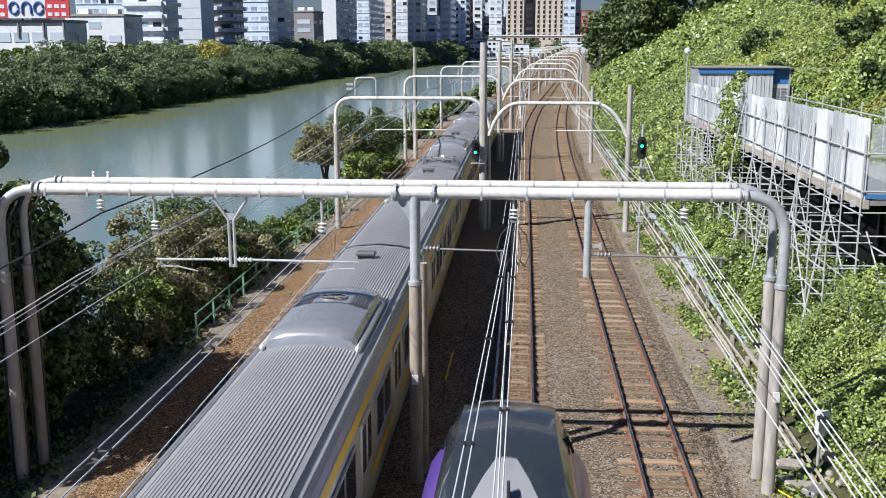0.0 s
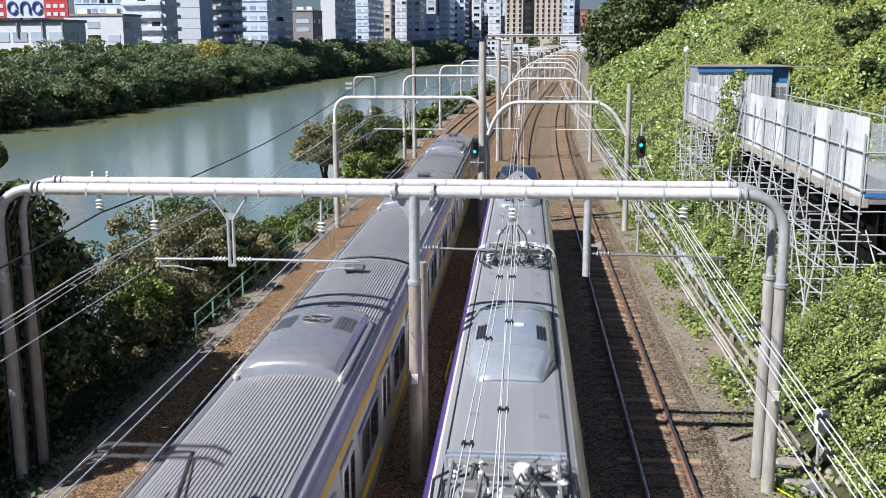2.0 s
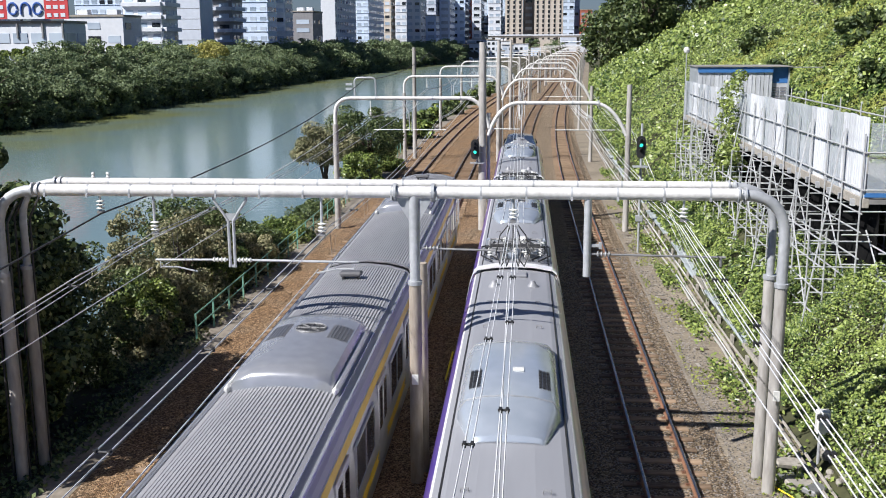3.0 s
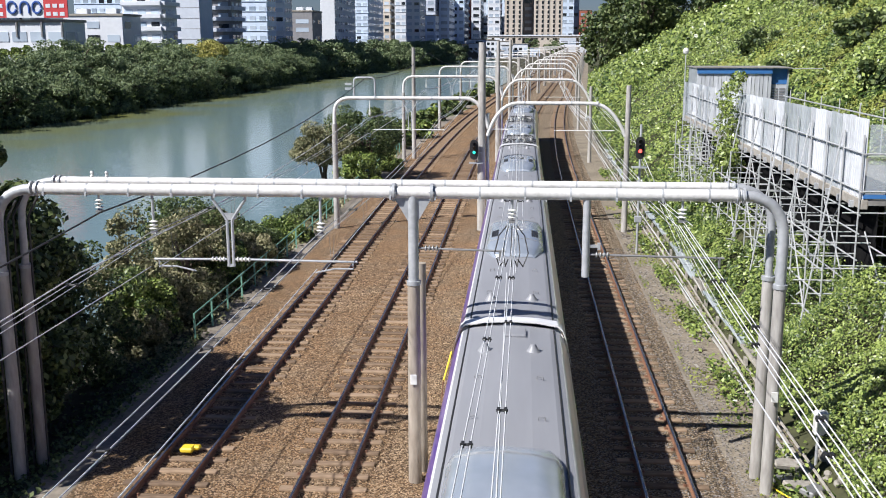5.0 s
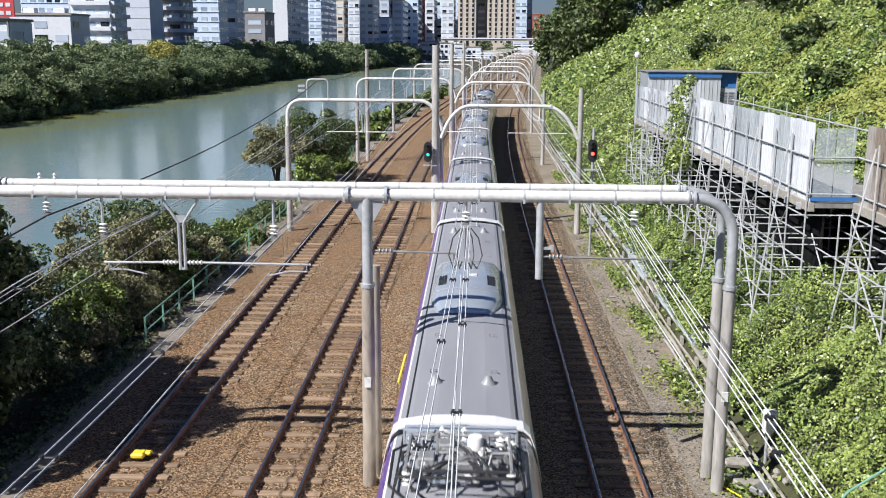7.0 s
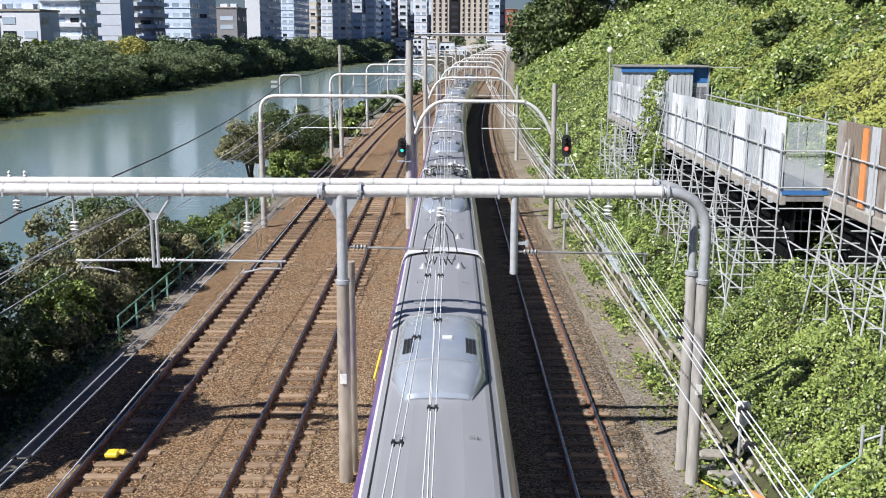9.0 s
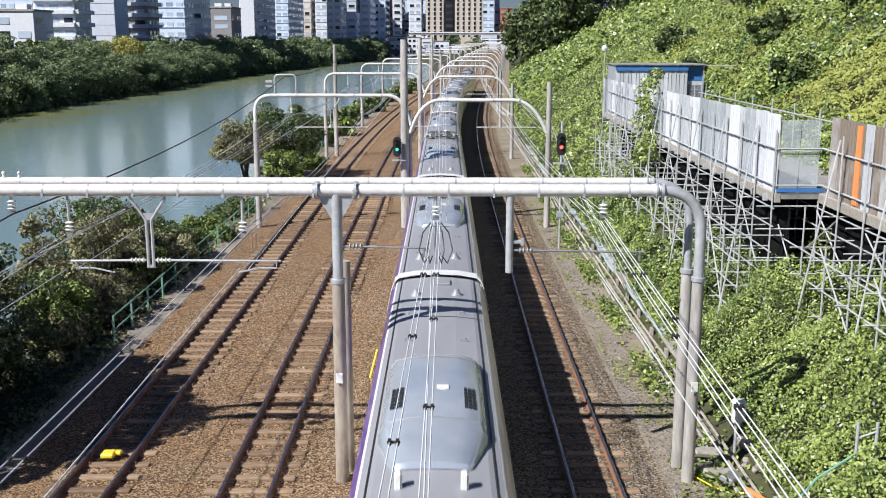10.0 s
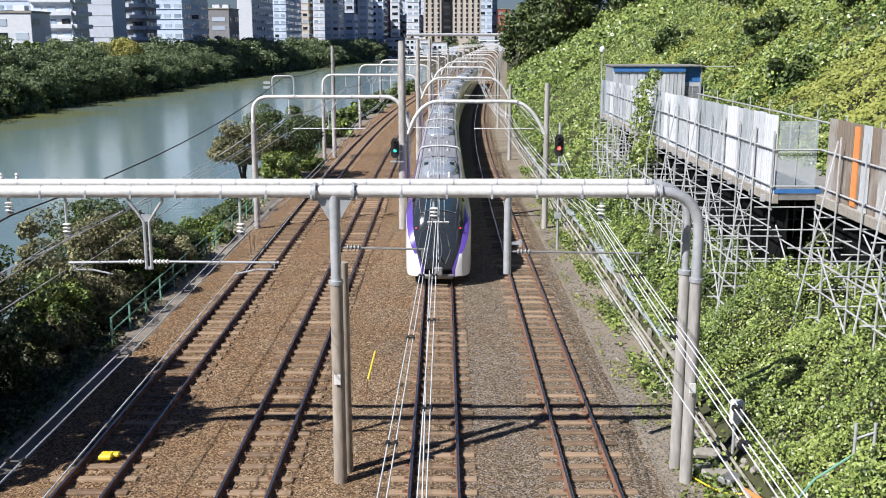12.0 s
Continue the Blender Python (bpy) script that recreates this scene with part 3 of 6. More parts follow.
def hanging(x, y, top, bottom):
    def build(t):
        g = Geo()
        g.tube([(x, y, top), (x, y, bottom + 0.3)], 0.03, 8)
        part("rod", g, M["galv"], t, smooth=True)
        g = Geo()
        insulator(g, (x, y, bottom + 0.34), 0.24, r=0.1)
        part("insulator", g, M["porcelain"], t, "white ribbed porcelain insulator", True)
        g = Geo()
        g.box((x, y, bottom + 0.05), (0.14, 0.1, 0.06))
        part("clamp", g, M["steel"], t)
    drop("insulator_hanger", "white porcelain insulator hung below the beam", build)


for x, top, bottom in ((-9.48, 6.8, 6.32), (-8.25, 6.78, 5.85), (-4.44, 6.78, 5.85), (3.46, 6.78, 6.25), (-0.2, 6.78, 6.2)):
    hanging(x, 21.7, top, bottom)


def y_bracket(t):
    x, y = -6.5, 21.7
    for s in (-1, 1):
        g = Geo()
        g.tube([(x + s * 0.38, y, 6.78), (x + s * 0.36, y, 6.65), (x + s * 0.2, y, 6.42), (x + s * 0.06, y, 6.2), (x + s * 0.055, y, 5.15)], 0.035, 8)
        part("arm", g, M["galv"], t, smooth=True)
    g = Geo()
    g.box((x, y, 6.28), (0.22, 0.03, 0.16))
    part("plate", g, M["galv"], t)
    g = Geo()
    g.box((x, y, 5.16), (0.18, 0.04, 0.06))
    part("plate", g, M["galv"], t)
    for s, end in ((-1, -8.27), (1, -3.63)):
        g = Geo()
        insulator(g, (x + s * 0.12 + (0.34 if s > 0 else 0), y, 5.3), 0.34, Matrix.Rotation(radians(90), 3, "Y"), 0.06)
        part("insulator", g, M["porcelain"], t, "white ribbed insulator", True)
        g = Geo()
        g.tube([(x + s * 0.1, y, 5.3), (end, y, 5.28)], 0.028, 8)
        part("tube", g, M["galv"], t, smooth=True)
        g = Geo()
        g.tube([(end - s * 0.1, y, 5.28), (end - s * 0.1, y, 5.12), (end - s * 0.5, y, 5.12), (end - s * 0.95, y, 5.02)], 0.02, 6)
        part("registration_arm", g, M["galv"], t, smooth=True)


drop("registration_bracket", "forked steel bracket with insulated registration arms", y_bracket)


def post_arm(x0, x1, z, pipe_x=None):
    def build(t):
        s = 1 if x1 > x0 else -1
        if pipe_x is not None:
            g = Geo()
            g.tube([(pipe_x, 21.7, 6.8), (pipe_x, 21.7, 5.03)], 0.085, 10)
            part("drop_pipe", g, M["galv"], t, smooth=True)
            g = Geo()
            g.box((pipe_x + 0.15, 21.7, 5.72), (0.3, 0.06, 0.06))
            g.box((pipe_x + 0.28, 21.7, 5.72), (0.06, 0.1, 0.14))
            part("bracket", g, M["galv"], t)
        g = Geo()
        insulator(g, (x0 + s * 0.16 + 0.28, 21.7, z), 0.32, Matrix.Rotation(radians(90), 3, "Y"), 0.07)
        part("insulator", g, M["steel"], t, "grey ribbed insulator", True)
        g = Geo()
        g.tube([(x0, 21.7, z), (x1, 21.7, z - 0.04)], 0.024, 8)
        part("tube", g, M["steel"], t, smooth=True)
        g = Geo()
        g.tube([(x1 - s * 0.1, 21.7, z - 0.03), (x1 - s * 0.1, 21.7, z - 0.25)], 0.028, 6)
        part("stub", g, M["steel"], t, smooth=True)
    drop("registration_bracket", "grey insulated registration arm beside a steel post", build)


post_arm(-2.25, -0.35, 5.62)
post_arm(1.5, 4.4, 5.53, 1.42)


# ---- far portals, one every thirty metres ----
def far_portal(y, first):
    rot = turn(y)
    p = thing("overhead_line_portal", "slender pale portal frame with rounded corners over the line", "portal frame", Matrix.Translation(L(0, y, 0)) @ pose(0, 0, 0, 0, 0, -math.degrees(rot)), "overhead line portals")
    n = 8 if y > 150 else 10
    zl, zr = 7.0, 6.75
    xl, xc, xr = -10.25, -2.2, 5.6
    tall = 9.95 if y < 120 else 7.6
    g = Geo()
    g.tube([(xl, 0, BED - 1.0), (xl, 0, 5.6)], [0.17, 0.15], n)
    part("concrete_post", g, M["pole"], p, smooth=True)
    g = Geo()
    g.tube([(xl, 0, 5.5)] + arc((xl, 0, zl - 0.9), (xl, 0, zl), (xl + 0.9, 0, zl)) + arc((xc - 0.9, 0, zl), (xc, 0, zl), (xc + 0.35, 0, zl - 1.6)), 0.1, n)
    part("beam", g, M["paintpipe"], p, smooth=True)
    g = Geo()
    g.tube(arc((xc + 0.3, 0, zr - 1.75), (xc + 0.85, 0, zr - 0.05), (xc + 1.9, 0, zr)) + arc((xr - 1.9, 0, zr), (xr - 0.8, 0, zr - 0.05), (xr - 0.1, 0, zr - 1.75)), 0.1, n)
    part("beam", g, M["paintpipe"], p, smooth=True)
    g = Geo()
    g.tube([(xc, 0, BED - 0.3), (xc, 0, tall)], [0.23, 0.19] if y < 60 else [0.2, 0.15], n)
    part("concrete_post", g, M["pole"], p, "tall weathered concrete post", True)
    g = Geo()
    g.tube([(xc + 0.33, 0.1, BED - 0.3), (xc + 0.33, 0.1, 6.2)], 0.09, n)
    part("steel_post", g, M["galv"], p, smooth=True)
    g = Geo()
    g.tube([(xr, 0, BED - 0.3), (xr, 0, 7.7 if first else 6.2)], [0.17, 0.13], n)
    part("concrete_post", g, M["pole"], p, smooth=True)
    if y < 130:
        # brackets, hangers and registration arms below the beams
        for s in (-1, 1):
            g = Geo()
            g.tube([(-6.1 + s * 0.45, 0, zl - 0.1), (-6.1 + s * 0.1, 0, zl - 0.75), (-6.1 + s * 0.06, 0, zl - 1.75)], 0.035, 6)
            part("forked_bracket", g, M["galv"], p, smooth=True)
        for x0, x1, z in ((-6.2, -8.1, 5.3), (-6.0, -4.2, 5.3), (-1.85, -0.2, 5.35), (1.7, 4.9, 5.3)):
            g = Geo()
            g.tube([(x0, 0, z), (x1, 0, z)], 0.03, 6)
            part("registration_arm", g, M["porcelain"], p, smooth=True)
        for x, zt in ((-8.3, zl), (-4.5, zl), (-0.2, zr), (3.4, zr)):
            g = Geo()
            g.tube([(x, 0, zt), (x, 0, zt - 0.7)], 0.025, 6)
            insulator(g, (x, 0, zt - 0.65), 0.3, r=0.09)
            part("insulator", g, M["porcelain"], p, smooth=True)
        for x in (-8.0, -4.9, -3.4, 0.1, 2.6, 4.0):
            zz = zl if x < -3 else zr
            g = Geo()
            g.tube([(x - 0.03, 0, zz), (x + 0.03, 0, zz)], 0.13, 8)
            part("clamp", g, M["galv"], p)
    if first:
        g = Geo()
        g.tube([(-9.15, 0, zl), (-9.15, 0, 7.85)] + arc((-9.15, 0, 7.85), (-9.15, 0, 8.1), (-8.9, 0, 8.1), 4) + arc((-8.25, 0, 8.1), (-8.0, 0, 8.1), (-8.0, 0, 7.85), 4) + [(-8.0, 0, zl)], 0.05, 8)
        part("loop", g, M["galv"], p, smooth=True)
        g = Geo()
        g.box((-9.45, 0, 7.75), (0.35, 0.15, 0.12))
        g.box((-9.45, 0, 7.5), (0.35, 0.15, 0.12))
        part("bracket", g, M["galv"], p)
    return p


for i, y in enumerate((54.6, 86, 116, 140, 165, 196, 226, 256, 290, 325, 360, 400)):
    far_portal(y, i == 0)
# a single tall post in the row beside the moat
g = Geo()
g.tube([(-9.6 + bend(88), 88, BED - 1.0), (-9.6 + bend(88), 88, 9.4)], [0.2, 0.15], 12)
ob = thing("line_post", "tall weathered concrete post beside the moat", "post")
part("shaft", g, M["pole"], ob, smooth=True)


# ---- wires ----
def span(a, b, sag, n=10):
    a, b = Vector(a), Vector(b)
    return [a.lerp(b, i / n) - Vector((0, 0, 4 * sag * (i / n) * (1 - i / n))) for i in range(n + 1)]


def near_x(key, dx):
    """Where a messenger wire ends under the bridge."""
    if key == "C":
        return (-1.2 if dx < 0 else -0.35) + (0.085 if dx in (-0.11, 0.23) else -0.085)
    return {"A": -8.3, "B": -5.6, "D": 3.55}[key] + dx


STOPS = [(-12, 5.9), (21.7, None), (54.6, 5.95), (86, 5.95), (116, 5.95), (140, 5.95), (165, 5.95), (196, 5.95)]
for key, x0, z1 in (("A", -8.27, 5.88), ("B", -4.45, 5.88), ("C", -0.2, 6.2), ("D", 3.46, 6.2)):
    t = thing("overhead_wires", "bright twin messenger wires with a contact wire below", "overhead wire", group="overhead wires")
    st = [(y, z if z else z1) for y, z in STOPS]
    for dx in (-0.085, 0.085) if key in "AB" else (-0.23, -0.11, 0.11, 0.23):
        for (ya, za), (yb, zb) in zip(st, st[1:]):
            near = ya < 21
            a = L(near_x(key, dx) if near else x0 + dx, ya, za - (0.55 if near else 0))
            b = L(x0 + dx * (0.4 if near and key in "CD" else 1), yb, zb)
            g = Geo()
            g.tube(span(a, b, 0.35 if not near else 0.25), 0.009 if ya < 50 else 0.018, 5)
            part("messenger_wire", g, M["wire"], t, smooth=True)
    for (ya, za), (yb, zb) in zip(st, st[1:]):
        g = Geo()
        g.tube([L(x0 + 0.1, ya, 5.1), L(x0 - 0.1, yb, 5.1)], 0.011 if ya < 50 else 0.016, 5)
        part("contact_wire", g, M["wire"], t, smooth=True)
    for yy in list(range(23, 60, 5)):
        for dx in (-0.06, 0.06):
            g = Geo()
            g.tube([L(x0 + dx, yy, 5.65), L(x0 + dx * 0.5, yy, 5.1)], 0.005, 4)
            part("dropper", g, M["steel"], t)
    pairs = ((-0.085, 0.085),) if key in "AB" else ((-0.23, -0.11), (0.11, 0.23))
    for k, (da, db) in enumerate(pairs):
        for yy in (10.6 + k, 14.2 + k * 0.8, 17.5, 26, 30, 38, 45):
            u = (yy + 12) / 33.7
            near = yy < 21.7
            end = 0.4 if key in "CD" else 1.0
            xs = [near_x(key, d) + (x0 + d * end - near_x(key, d)) * u if near else x0 + d for d in (da, db)]
            ua = u if near else (yy - 21.7) / 32.9
            z = (5.35 + (z1 - 5.35) * ua - ua * (1 - ua)) if near else (z1 + (5.95 - z1) * ua - 1.4 * ua * (1 - ua))
            g = Geo()
            g.tube([(min(xs) - 0.03, yy, z), (max(xs) + 0.03, yy, z)], 0.017, 6)
            for x in xs:
                g.box((x, yy, z), (0.04, 0.07, 0.06))
            part("spacer", g, M["black"], t)

# jumper loops where the wires meet the near portal over the third track
t = thing("jumper_cables", "black looped jumper cables below the portal", "cable")
for k in range(5):
    g = Geo()
    dx = -0.28 + 0.14 * k
    g.tube([(-0.2 + dx * 0.4, 21.7, 6.15), (-0.2 + dx, 21.6, 5.95), (-0.2 + dx * 1.3, 21.4, 5.6), (-0.2 + dx * 0.9, 21.2, 5.35), (-0.2 + dx * 0.5, 21.0, 5.55)], 0.014, 6)
    part("loop", g, M["darkwire"], t, smooth=True)

# feeders by the moat and along the slope
def feeder(pts, r, material, label, sag=0.5):
    t = thing("feeder_cable", label, "cable", group="feeder cables")
    for a, b in zip(pts, pts[1:]):
        g = Geo()
        g.tube(span(a, b, sag), r, 6)
        part("cable", g, material, t, smooth=True)


feeder([(-9.6, -10, 6.2), (-9.48, 21.7, 6.33), (-8.6, 54.6, 8.0), (-8.0, 86, 9.0), (-7.0, 116, 7.4)], 0.02, M["darkwire"], "black feeder cable sagging between portals")
feeder([(-10.4, -10, 4.6), (-10.1, 21.7, 4.9), (-9.6, 54.6, 5.6)], 0.016, M["wire"], "thin pale cable along the moat side", 0.3)
for k, (dx, z0, z1) in enumerate(((0, 4.4, 5.4), (0.5, 4.1, 5.1), (0.9, 3.6, 4.6))):
    feeder([(7.0 + dx * 0.2, 38 - 6 * dx, 0.5), (5.75 + dx * 0.5, 54.6, z1), (5.8 + bend(86) + dx * 0.3, 86, z1), (5.8 + bend(116) + dx * 0.3, 116, z1), (5.8 + bend(165), 165, z1)], 0.010, M["wire"], "pale cable strung along the slope side", 0.35)


# ---- trains: every car is a thing of its own that follows the rails ----
def sweep(prof, y0, y1, mirror=True):
    full = [(-x, z) for x, z in reversed(prof) if x > 0] + list(prof) if mirror else prof
    return [[(x, y0, z) for x, z in full], [(x, y1, z) for x, z in full]]


def wheelset_part(car, y):
    g = Geo()
    g.box((0, y, 0.55), (2.0, 2.9, 0.35), bev=0.08)
    for dy in (-1.05, 1.05):
        for s in (-1, 1):
            g.tube([(s * 0.5, y + dy, 0.43), (s * 0.62, y + dy, 0.43)], 0.43, 14)
        g.tube([(-0.6, y + dy, 0.43), (0.6, y + dy, 0.43)], 0.08, 8)
    part("bogie", g, M["black"], car)


def pantograph(car, y, s, folded, tint):
    """Roof gear: base frame on insulators, tank, hinged arms."""
    g = Geo()
    for a, b in (((-0.8, -0.7), (0.8, -0.7)), ((-0.8, 0.7), (0.8, 0.7)), ((-0.8, -0.7), (-0.8, 0.7)), ((0.8, -0.7), (0.8, 0.7)), ((-0.8, 0), (0.8, 0)), ((-0.35, -0.7), (-0.35, 0.7)), ((0.4, -0.7), (0.4, 0.7))):
        g.tube([(a[0], y + a[1], 3.86), (b[0], y + b[1], 3.86)], 0.03, 6)
    for x, dy in ((-0.2, 0.25), (-0.5, -0.3), (0.1, -0.45), (0.35, 0.4)):
        g.box((x, y + dy, 3.88), (0.26, 0.3, 0.14), bev=0.02)
    part("gear_frame", g, M["steel"], car)
    for x in (-0.78, 0.78):
        for dy in (-0.68, 0.68):
            g = Geo()
            insulator(g, (x, y + dy, 3.86), 0.26, r=0.08)
            part("insulator", g, M["porcelain"] if folded else M["steel"], car, "ribbed insulator", True)
    g = Geo()
    g.lathe((0.25, y - 0.25 * s, 3.7), [(0.0, 0), (0.13, 0), (0.13, 0.3), (0.11, 0.34), (0, 0.34)], 14)
    part("tank", g, M["porcelain"], car, "pale cylindrical arrester", True)
    g = Geo()
    if folded:
        for dx in (-0.5, 0.5):
            g.tube([(dx * 0.3, y - 0.6, 3.98), (dx, y + 1.3 * s, 4.02)], 0.025, 6)
        for k in (0, 0.22):
            g.tube([(-0.75, y + (1.3 - k) * s, 4.03), (0.75, y + (1.3 - k) * s, 4.03)], 0.03, 6)
        g.tube([(-0.9, y + 1.2 * s, 3.98), (-0.75, y + 1.3 * s, 4.03)], 0.025, 6)
        g.tube([(0.9, y + 1.2 * s, 3.98), (0.75, y + 1.3 * s, 4.03)], 0.025, 6)
    else:
        g.tube([(0, y - 0.3, 3.9), (0, y + 0.9 * s, 4.5), (0, y - 0.4 * s, 5.05)], 0.035, 8)
        g.tube([(0.12, y - 0.2, 3.9), (0.05, y + 0.85 * s, 4.45)], 0.02, 6)
        for k in (-0.18, 0.18):
            g.tube([(-0.9, y - 0.4 * s + k, 4.98), (-0.7, y - 0.4 * s + k, 5.07), (0.7, y - 0.4 * s + k, 5.07), (0.9, y - 0.4 * s + k, 4.98)], 0.022, 6)
        g.box((0, y - 0.4 * s, 5.03), (0.3, 0.4, 0.05))
    part("pantograph", g, M["black"], car, "", True)
    for x, q in ((-0.95, 0.5), (0.98, 0.3), (-0.6, 1.0)):
        g = Geo()
        g.tube([(x, y - 0.8, 3.66), (x * 0.95, y - 0.4, 3.75), (x * 0.7, y + q, 3.82)], 0.018, 6)
        part("roof_cable", g, M["darkwire"], car, smooth=True)


def commuter_car(k):
    """A commuter car: ribbed dark roof, stainless sides with yellow bands. Far end at +y."""
    car = thing("train_car", "commuter train car, ribbed grey roof, stainless sides, yellow bands", "train car", group="commuter train")
    h = 9.8
    # ribbed roof
    prof = [(-1.40, 3.08), (-1.37, 3.26), (-1.30, 3.38), (-1.18, 3.47), (-1.12, 3.50)]
    x = -1.08
    while x < 1.04:
        zt = 3.50 + 0.15 * (1 - (x / 1.1) ** 2)
        prof += [(x, zt), (x + 0.008, zt + 0.018), (x + 0.050, zt + 0.018), (x + 0.058, zt)]
        x += 0.072
    prof += [(1.12, 3.50), (1.18, 3.47), (1.30, 3.38), (1.37, 3.26), (1.40, 3.08)]
    g = Geo()
    g.loft([[(px, yy, pz) for px, pz in prof] for yy in (h, -h)])
    part("roof", g, M["roof231"], car, "dark grey roof with lengthwise ribs")
    for s in (-1, 1):
        g = Geo()
        g.tube([(s * 1.30, -h, 3.40), (s * 1.30, h, 3.40)], 0.035, 6)
        g.tube([(s * 1.16, -h, 3.50), (s * 1.16, h, 3.50)], 0.02, 6)
        part("roof_gutter", g, M["cover231"], car, smooth=True)
    # body shell with end walls
    body = [(0, 0.35), (1.36, 0.35), (1.40, 0.85), (1.475, 1.35), (1.475, 2.2), (1.41, 3.06), (0, 3.3)]
    full = [(-x, z) for x, z in reversed(body[1:-1])] + body[:1] + body[1:-1] + [(0.7, 3.35), (-0.7, 3.35)]
    g = Geo()
    g.loft([[(x, yy, z) for x, z in full] for yy in (-h, h)], close=True)
    part("body", g, M["stainless"], car)

    def side(s, z):
        return s * (1.475 if z < 2.2 else 1.475 - 0.065 * (z - 2.2) / 0.86)

    for s in (-1, 1):
        for z0, z1 in ((2.82, 3.04), (0.86, 1.30)):
            g = Geo()
            g.add([(side(s, z0) + s * (0.006 if z0 > 2 else -0.064), -h, z0), (side(s, z0) + s * (0.006 if z0 > 2 else -0.064), h, z0), (side(s, z1) + s * 0.006, h, z1), (side(s, z1) + s * 0.006, -h, z1)], [(0, 1, 2, 3)])
            part("yellow_band", g, M["yellow"], car, "yellow painted band")
        for i in range(4):
            yd = -7.5 + i * 5.0
            for e in (-0.33, 0.33):
                g = Geo()
                g.box((side(s, 2.0) - s * 0.015, yd + e, 1.92), (0.06, 0.62, 1.75), bev=0.012)
                door = part("door", g, M["stainless"], car, "stainless sliding door")
                g = Geo()
                g.box((side(s, 2.0) + s * 0.008, yd + e, 2.18), (0.03, 0.42, 0.95), bev=0.012)
                part("door_window", g, M["glassdark"], door)
        for i in range(3):
            g = Geo()
            g.box((side(s, 2.2) - s * 0.005, -5.0 + i * 5.0, 2.15), (0.04, 2.3, 0.95), bev=0.015)
            part("window", g, M["glassdark"], car, "dark window band")
            g = Geo()
            for zz in (1.66, 2.64):
                g.box((side(s, 2.2) + s * 0.004, -5.0 + i * 5.0, zz), (0.045, 2.4, 0.04))
            for e in (-1.17, 0, 1.17):
                g.box((side(s, 2.2) + s * 0.006, -5.0 + i * 5.0 + e, 2.15), (0.045, 0.05, 1.0))
            part("window_frame", g, M["stainless"], car)
    # roof cooling unit
    g = Geo()
    secs = []
    for yy, sc, dz in ((-2.22, 0.97, 0.02), (-2.2, 0.98, 0.33), (-2.12, 1.0, 0.40), (-1.8, 1.0, 0.435), (-1.2, 1.0, 0.44), (1.2, 1.0, 0.44), (1.8, 1.0, 0.435), (2.12, 1.0, 0.40), (2.2, 0.98, 0.33), (2.22, 0.97, 0.02)):
        secs.append([(x * sc, yy * 0.94 + 1.3, 3.47 + (dz * 1.2 * q)) for x, q in ((-1.0, -0.1), (-1.0, 0.45), (-0.92, 0.72), (-0.6, 0.93), (-0.2, 1.0), (0.2, 1.0), (0.6, 0.93), (0.92, 0.72), (1.0, 0.45), (1.0, -0.1))])
    g.loft(secs)
    part("cooling_unit", g, M["cover231"], car, "curved grey roof cooling unit", True)
    for s in (-1, 1):
        g = Geo()
        g.box((s * 1.05, 1.1, 3.60), (0.12, 3.9, 0.16), bev=0.05)
        part("cooling_unit_rail", g, M["porcelain"], car, "white side rail of the cooling unit")
        g = Geo()
        def cover_z(x):
            return 3.974 - (0.0925 * (x - 0.46) if x < 0.6 else 0.013 + 0.347 * (x - 0.6))
        g.add([(s * x, y, cover_z(x) + dz) for dz in (-0.03, 0.006) for x, y in ((0.46, 1.45), (0.6, 1.45), (0.88, 1.45), (0.88, 2.42), (0.6, 2.42), (0.46, 2.42))],
              [(6, 7, 10, 11), (7, 8, 9, 10), (0, 1, 7, 6), (1, 2, 8, 7), (2, 3, 9, 8), (3, 4, 10, 9), (4, 5, 11, 10), (5, 0, 6, 11)])
        part("grille", g, M["box231"], car, "dark air grille")
        for x in (0.53, 0.60, 0.67, 0.74, 0.81):
            g = Geo()
            g.tube([(s * x, 1.46, cover_z(x) + 0.012), (s * x, 2.41, cover_z(x) + 0.012)], 0.011, 4)
            part("grille_bar", g, M["cover231"], car)
    for yy in (2.05,):
        g = Geo()
        g.tube([(0, yy, 3.96), (0, yy, 4.005)], 0.33, 20)
        part("fan_opening", g, M["black"], car)
        for a in range(8):
            g = Geo()
            c, sn = math.cos(a * 0.785), math.sin(a * 0.785)
            g.tube([(0, yy, 4.012), (0.32 * c, yy + 0.32 * sn, 4.012)], 0.012, 4)
            part("fan_spoke", g, M["steel"], car)
        g = Geo()
        g.tube([(0.33 * math.cos(a * 0.3), yy + 0.33 * math.sin(a * 0.3), 4.012) for a in range(22)], 0.014, 4)
        part("fan_guard", g, M["steel"], car)
    # small roof box near the far end
    g = Geo()
    g.box((-0.15, h - 1.7, 3.80), (0.62, 0.36, 0.14), bev=0.05)
    part("vent_box", g, M["box231"], car)
    g = Geo()
    for s in (-0.2, 0.2):
        g.box((-0.15 + s, h - 1.7, 3.70), (0.06, 0.28, 0.1))
    part("vent_foot", g, M["black"], car)
